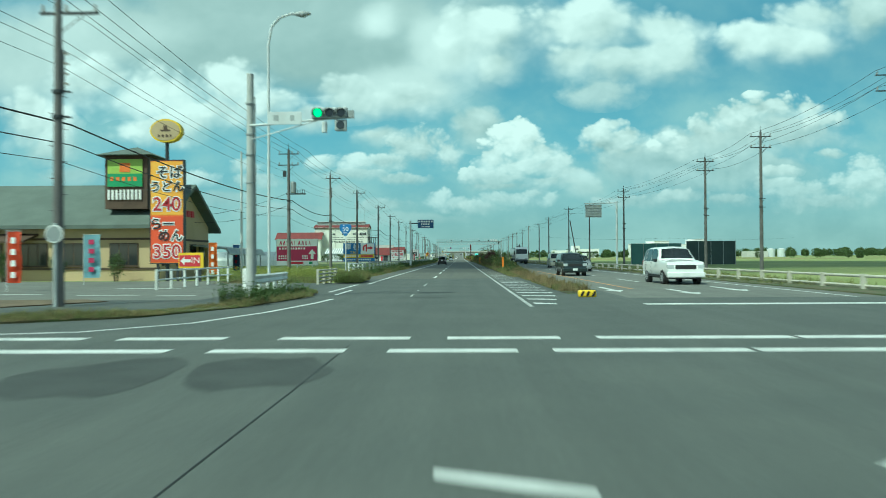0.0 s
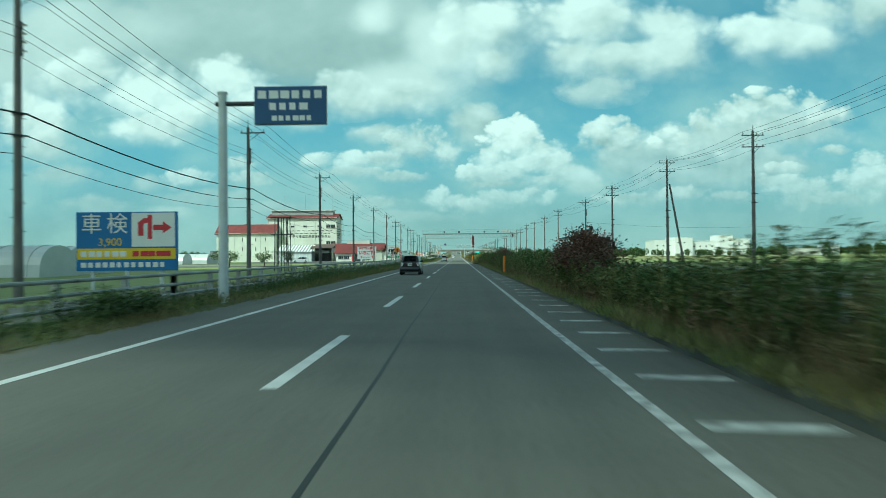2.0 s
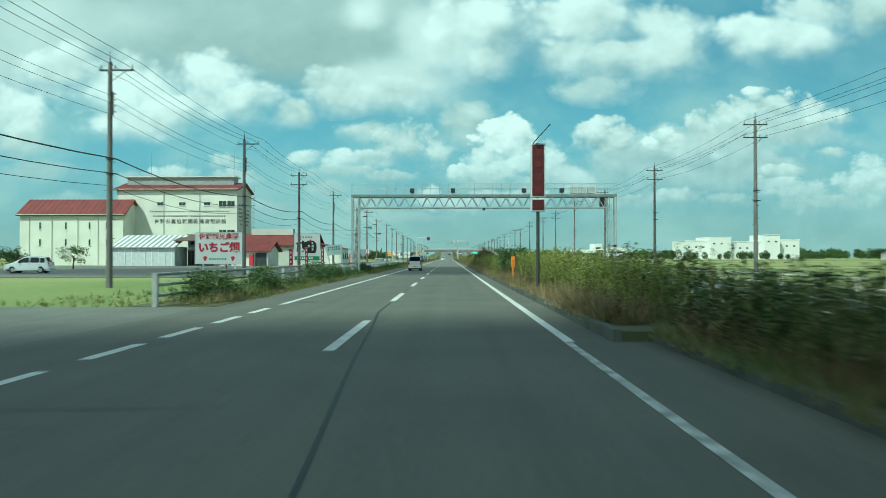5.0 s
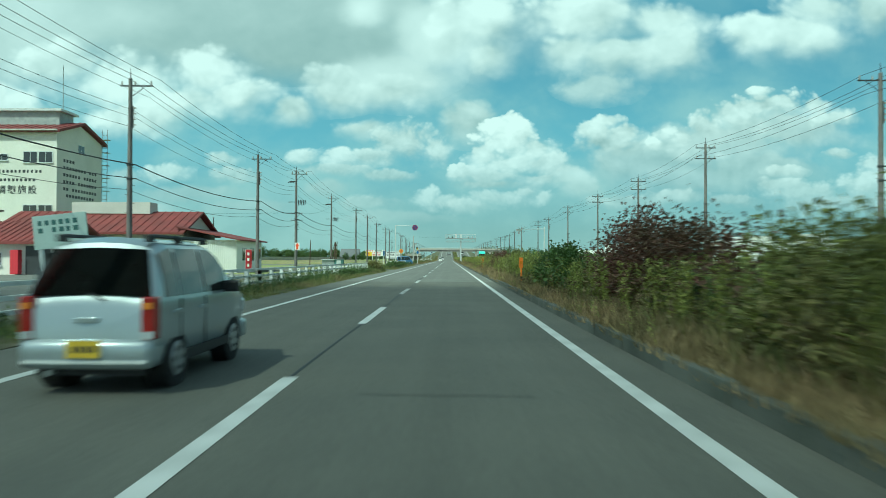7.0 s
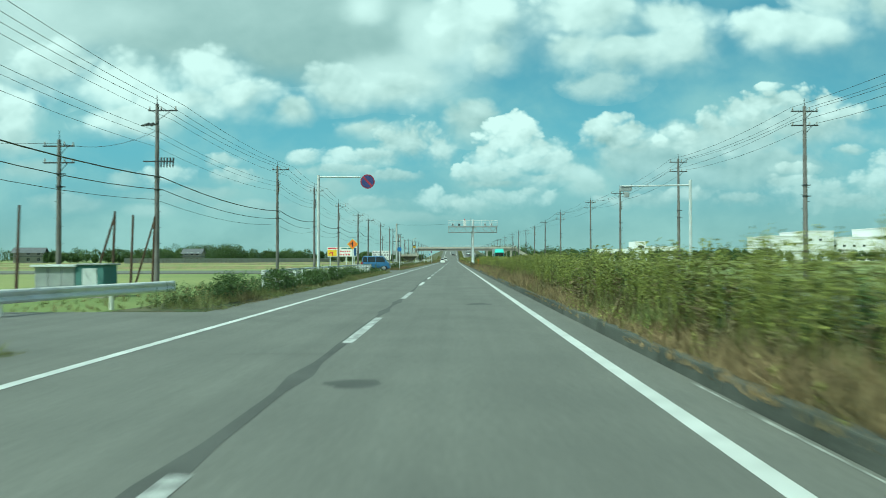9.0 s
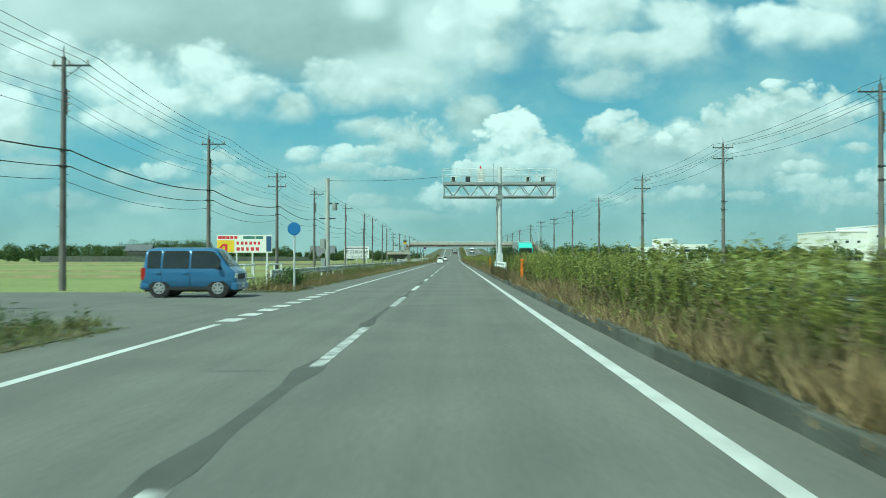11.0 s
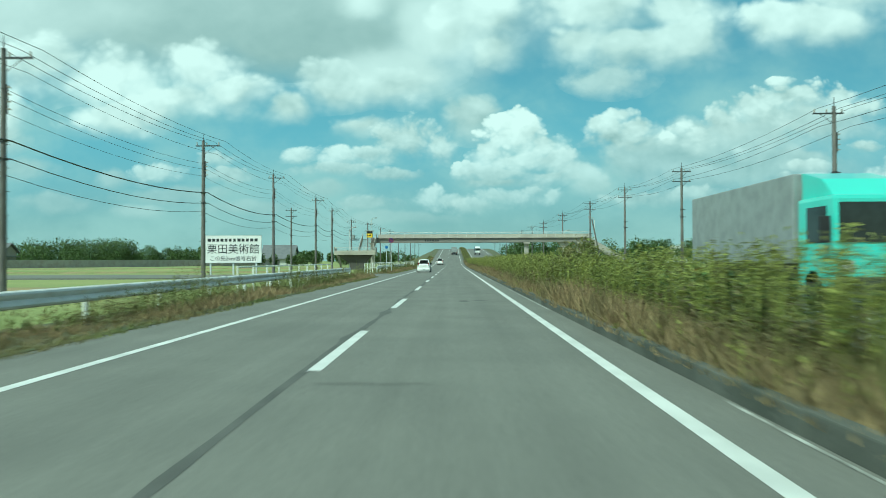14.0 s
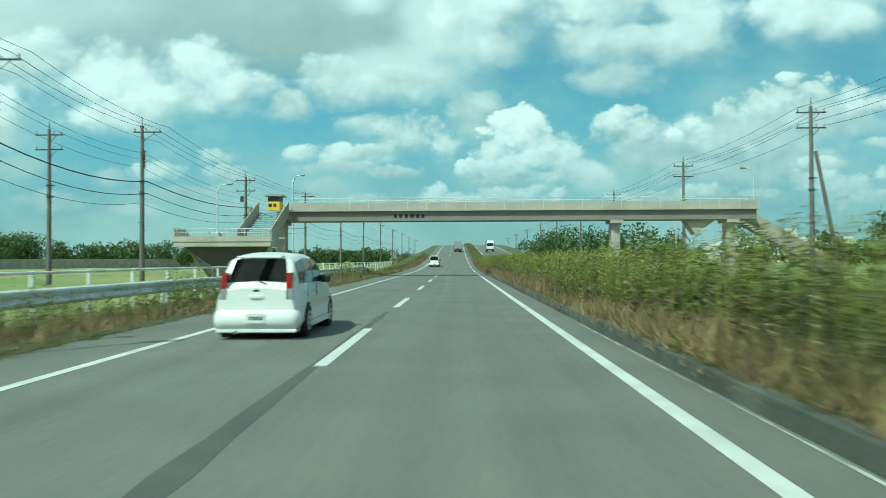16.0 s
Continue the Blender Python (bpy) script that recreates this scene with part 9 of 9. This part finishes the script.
shrub(3.5, 297.0, 0.7, 1.3, 1.75, 3500, M["leaf_olive"], "tall olive weed clump in the median")
shrub(3.7, 310.5, 0.9, 2.8, 1.75, 11000, M["leaf_red"], "rust coloured shrub in the median", 0.09)
shrub(3.45, 318.5, 0.8, 1.6, 1.5, 5000, M["leaf_olive"], "leafy olive shrub in the median")
shrub(3.75, 491.0, 0.85, 2.4, 1.75, 6000, M["leaf_olive"], "tall olive weed thicket in the median")
shrub(3.75, 427.5, 0.95, 3.6, 1.85, 9000, M["leaf_dark"], "tall dark green shrub behind the median rail")
for x, y, rx, ry, h, lab in ((-7.0, 222, 0.6, 1.6, 1.0, ""), (-7.0, 233, 0.7, 2.2, 1.1, ""), (-7.05, 239, 0.6, 1.6, 0.9, ""), (-7.1, 255, 0.6, 1.8, 0.8, ""), (-7.2, 216.5, 0.7, 1.5, 1.0, ""), (-7.0, 105, 0.5, 2.0, 0.6, ""), (-7.0, 128, 0.5, 2.2, 0.6, ""),
                             (-7.0, 310, 0.5, 2.0, 0.6, ""), (-7.0, 346, 0.6, 3.0, 0.9, ""), (-7.0, 352, 0.6, 3.0, 0.95, ""), (-7.0, 359, 0.6, 3.0, 0.9, ""), (-7.1, 366, 0.6, 3.0, 0.85, ""), (-7.1, 373, 0.6, 3.0, 0.8, ""), (-7.1, 411, 0.7, 1.6, 0.9, "")):
    shrub(x, y, rx, ry, h, 2600, M["leaf_dark"], "low dark green bush in the verge beside the rail", 0.09, 0.0)
shrub(-7.2, 330.6, 0.8, 2.4, 1.05, 5000, M["leaf_olive"], "fresh green bush at the end of the verge", 0.10, 0.0)
for x, y in ((-24.5, 59.0), (-28.5, 60.0), (-22.0, 61.2)):
    shrub(x, y, 0.5, 0.5, 1.9, 1200, M["leaf_dark"], "clipped dark green shrub before the restaurant", 0.1, -0.05)


def tree(x, y, h, spread, leaves, label, z=-0.1, group="", material="leaf_dark", size=0.35):
    t2 = thing("tree", x, y, z, label, "tree", group)
    bm = bmesh.new()
    rod(bm, (0, 0, -0.2), (0.05 * h, 0.02 * h, h * 0.55), 0.035 * h, 0.018 * h, 8)
    for k in range(6):
        a = k * 1.07 + x
        rod(bm, (0.03 * h, 0, h * (0.25 + 0.05 * k)), (spread * 0.6 * math.cos(a), spread * 0.6 * math.sin(a), h * (0.5 + 0.06 * k)), 0.014 * h, 0.004 * h, 6)
    part("trunk", bm, M["bark"], t2)
    cn = 26
    cent = unit(rng.normal(0, 1, (cn, 3))) * (rng.uniform(0.2, 1, (cn, 1)) ** 0.5) * [spread, spread, h * 0.36]
    pick = rng.integers(0, cn, leaves)
    p = cent[pick] + rng.normal(0, 0.16, (leaves, 3)) * [spread, spread, h * 0.36]
    base = p + [0, 0, h * 0.6]
    base[:, 2] = np.maximum(base[:, 2], h * 0.14)
    way = unit(rng.normal(0, 1, (leaves, 3)) + [0, 0, 0.3])
    ln = size * rng.uniform(0.6, 1.4, leaves)
    leaf_mesh("crown", base, way, ln, ln * 0.6, M[material], "", "", parent=t2)


for x, y, h, s in ((-48, 236, 3.0, 1.6), (-40, 262, 2.6, 1.4), (-36, 160, 2.6, 1.2), (-33, 195, 2.8, 1.4), (-29, 199, 2.4, 1.2), (-60, 210, 2.8, 1.5), (-21.5, 265, 2.2, 1.1), (-45, 282, 3.0, 1.6)):
    tree(x, y, h, s, 900, "small round field tree", group="field trees", size=0.2)
for x, y, h, s in ((30.5, 585, 4.6, 2.6), (34, 592, 5.0, 3.0), (38, 580, 4.4, 2.6), (43, 600, 5.5, 3.2), (48, 588, 5.0, 3.0)):
    tree(x, y, h, s, 2200, "leafy roadside tree by the footbridge", group="bridge trees", size=0.3)


def woods(x0, x1, y0, y1, count, lo, hi, label, size=0.7):
    x, y, h = rng.uniform(x0, x1, count), rng.uniform(y0, y1, count), rng.uniform(lo, hi, count)
    per = 400
    p = unit(rng.normal(0, 1, (count * per, 3))) * (rng.uniform(0.3, 1, (count * per, 1)) ** 0.5)
    hh = np.repeat(h, per)
    base = np.stack([np.repeat(x, per) + p[:, 0] * hh * 0.42, np.repeat(y, per) + p[:, 1] * hh * 0.42, hh * 0.52 + p[:, 2] * hh * 0.5], 1)
    way = unit(rng.normal(0, 1, (count * per, 3)))
    ln = size * rng.uniform(0.6, 1.3, count * per)
    leaf_mesh("woods", base, way, ln, ln * 0.7, M["leaf_dark"], label, "woods", blade=True)


woods(-330, -185, 560, 640, 34, 3.5, 6.5, "dark green orchard trees beyond the fields")
woods(-170, -118, 610, 650, 22, 3.5, 6.5, "dark green trees round the far houses")
woods(-166, -122, 735, 762, 44, 7.0, 11.0, "dark green tree belt behind the houses", 0.75)
woods(-122, -84, 738, 770, 26, 5.0, 8.0, "dark green trees beyond the rice fields", 0.75)
woods(-260, -120, 690, 740, 60, 4.5, 8.0, "dark green tree line across the rice fields")
woods(-66, -24, 700, 760, 24, 3.0, 5.0, "low dark green trees beyond the fields")
woods(-900, -100, 1300, 1500, 130, 8, 14, "far dark tree line on the horizon", 2.6)
woods(60, 240, 655, 692, 70, 3.5, 6.5, "dark green hedge before the white factory")
woods(240, 420, 660, 720, 60, 4.5, 8.0, "dark green woods beyond the fields")
woods(100, 900, 1250, 1500, 150, 8, 15, "far dark wooded ridge on the horizon", 2.6)
woods(18, 60, 660, 800, 46, 5, 9, "dark green roadside woods beyond the footbridge")
woods(-60, -24, 820, 1000, 30, 4, 7, "dark trees beside the climbing road")
woods(150, 400, 300, 420, 50, 3, 5.5, "dark green trees beyond the rice fields")

# ---- clouds added out of view to shade stretches of the road ----
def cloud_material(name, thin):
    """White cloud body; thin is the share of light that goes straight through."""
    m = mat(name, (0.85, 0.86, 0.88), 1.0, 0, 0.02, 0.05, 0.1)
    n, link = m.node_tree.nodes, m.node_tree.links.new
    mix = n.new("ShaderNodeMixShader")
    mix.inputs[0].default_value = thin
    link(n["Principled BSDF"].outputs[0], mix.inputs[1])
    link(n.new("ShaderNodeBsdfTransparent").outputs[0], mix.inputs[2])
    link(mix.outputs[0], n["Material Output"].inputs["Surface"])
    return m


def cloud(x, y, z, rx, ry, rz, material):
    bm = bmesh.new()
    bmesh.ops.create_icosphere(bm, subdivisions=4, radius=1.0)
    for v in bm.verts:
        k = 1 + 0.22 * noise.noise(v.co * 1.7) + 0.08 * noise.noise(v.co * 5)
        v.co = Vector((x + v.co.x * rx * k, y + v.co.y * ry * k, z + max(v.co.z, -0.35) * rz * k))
    return solid("cloud", bm, material, "unseen white cloud added to shade the road", "cloud", "structure", smooth=True)


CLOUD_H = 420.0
# each cloud is offset along the sun so its shade lands on one stretch
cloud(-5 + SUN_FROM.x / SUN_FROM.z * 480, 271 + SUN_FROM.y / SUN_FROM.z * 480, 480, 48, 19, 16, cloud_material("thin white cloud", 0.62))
cloud(24 + SUN_FROM.x / SUN_FROM.z * CLOUD_H, 87 + SUN_FROM.y / SUN_FROM.z * CLOUD_H, CLOUD_H, 36, 13, 8, cloud_material("thin shading cloud", 0.74))
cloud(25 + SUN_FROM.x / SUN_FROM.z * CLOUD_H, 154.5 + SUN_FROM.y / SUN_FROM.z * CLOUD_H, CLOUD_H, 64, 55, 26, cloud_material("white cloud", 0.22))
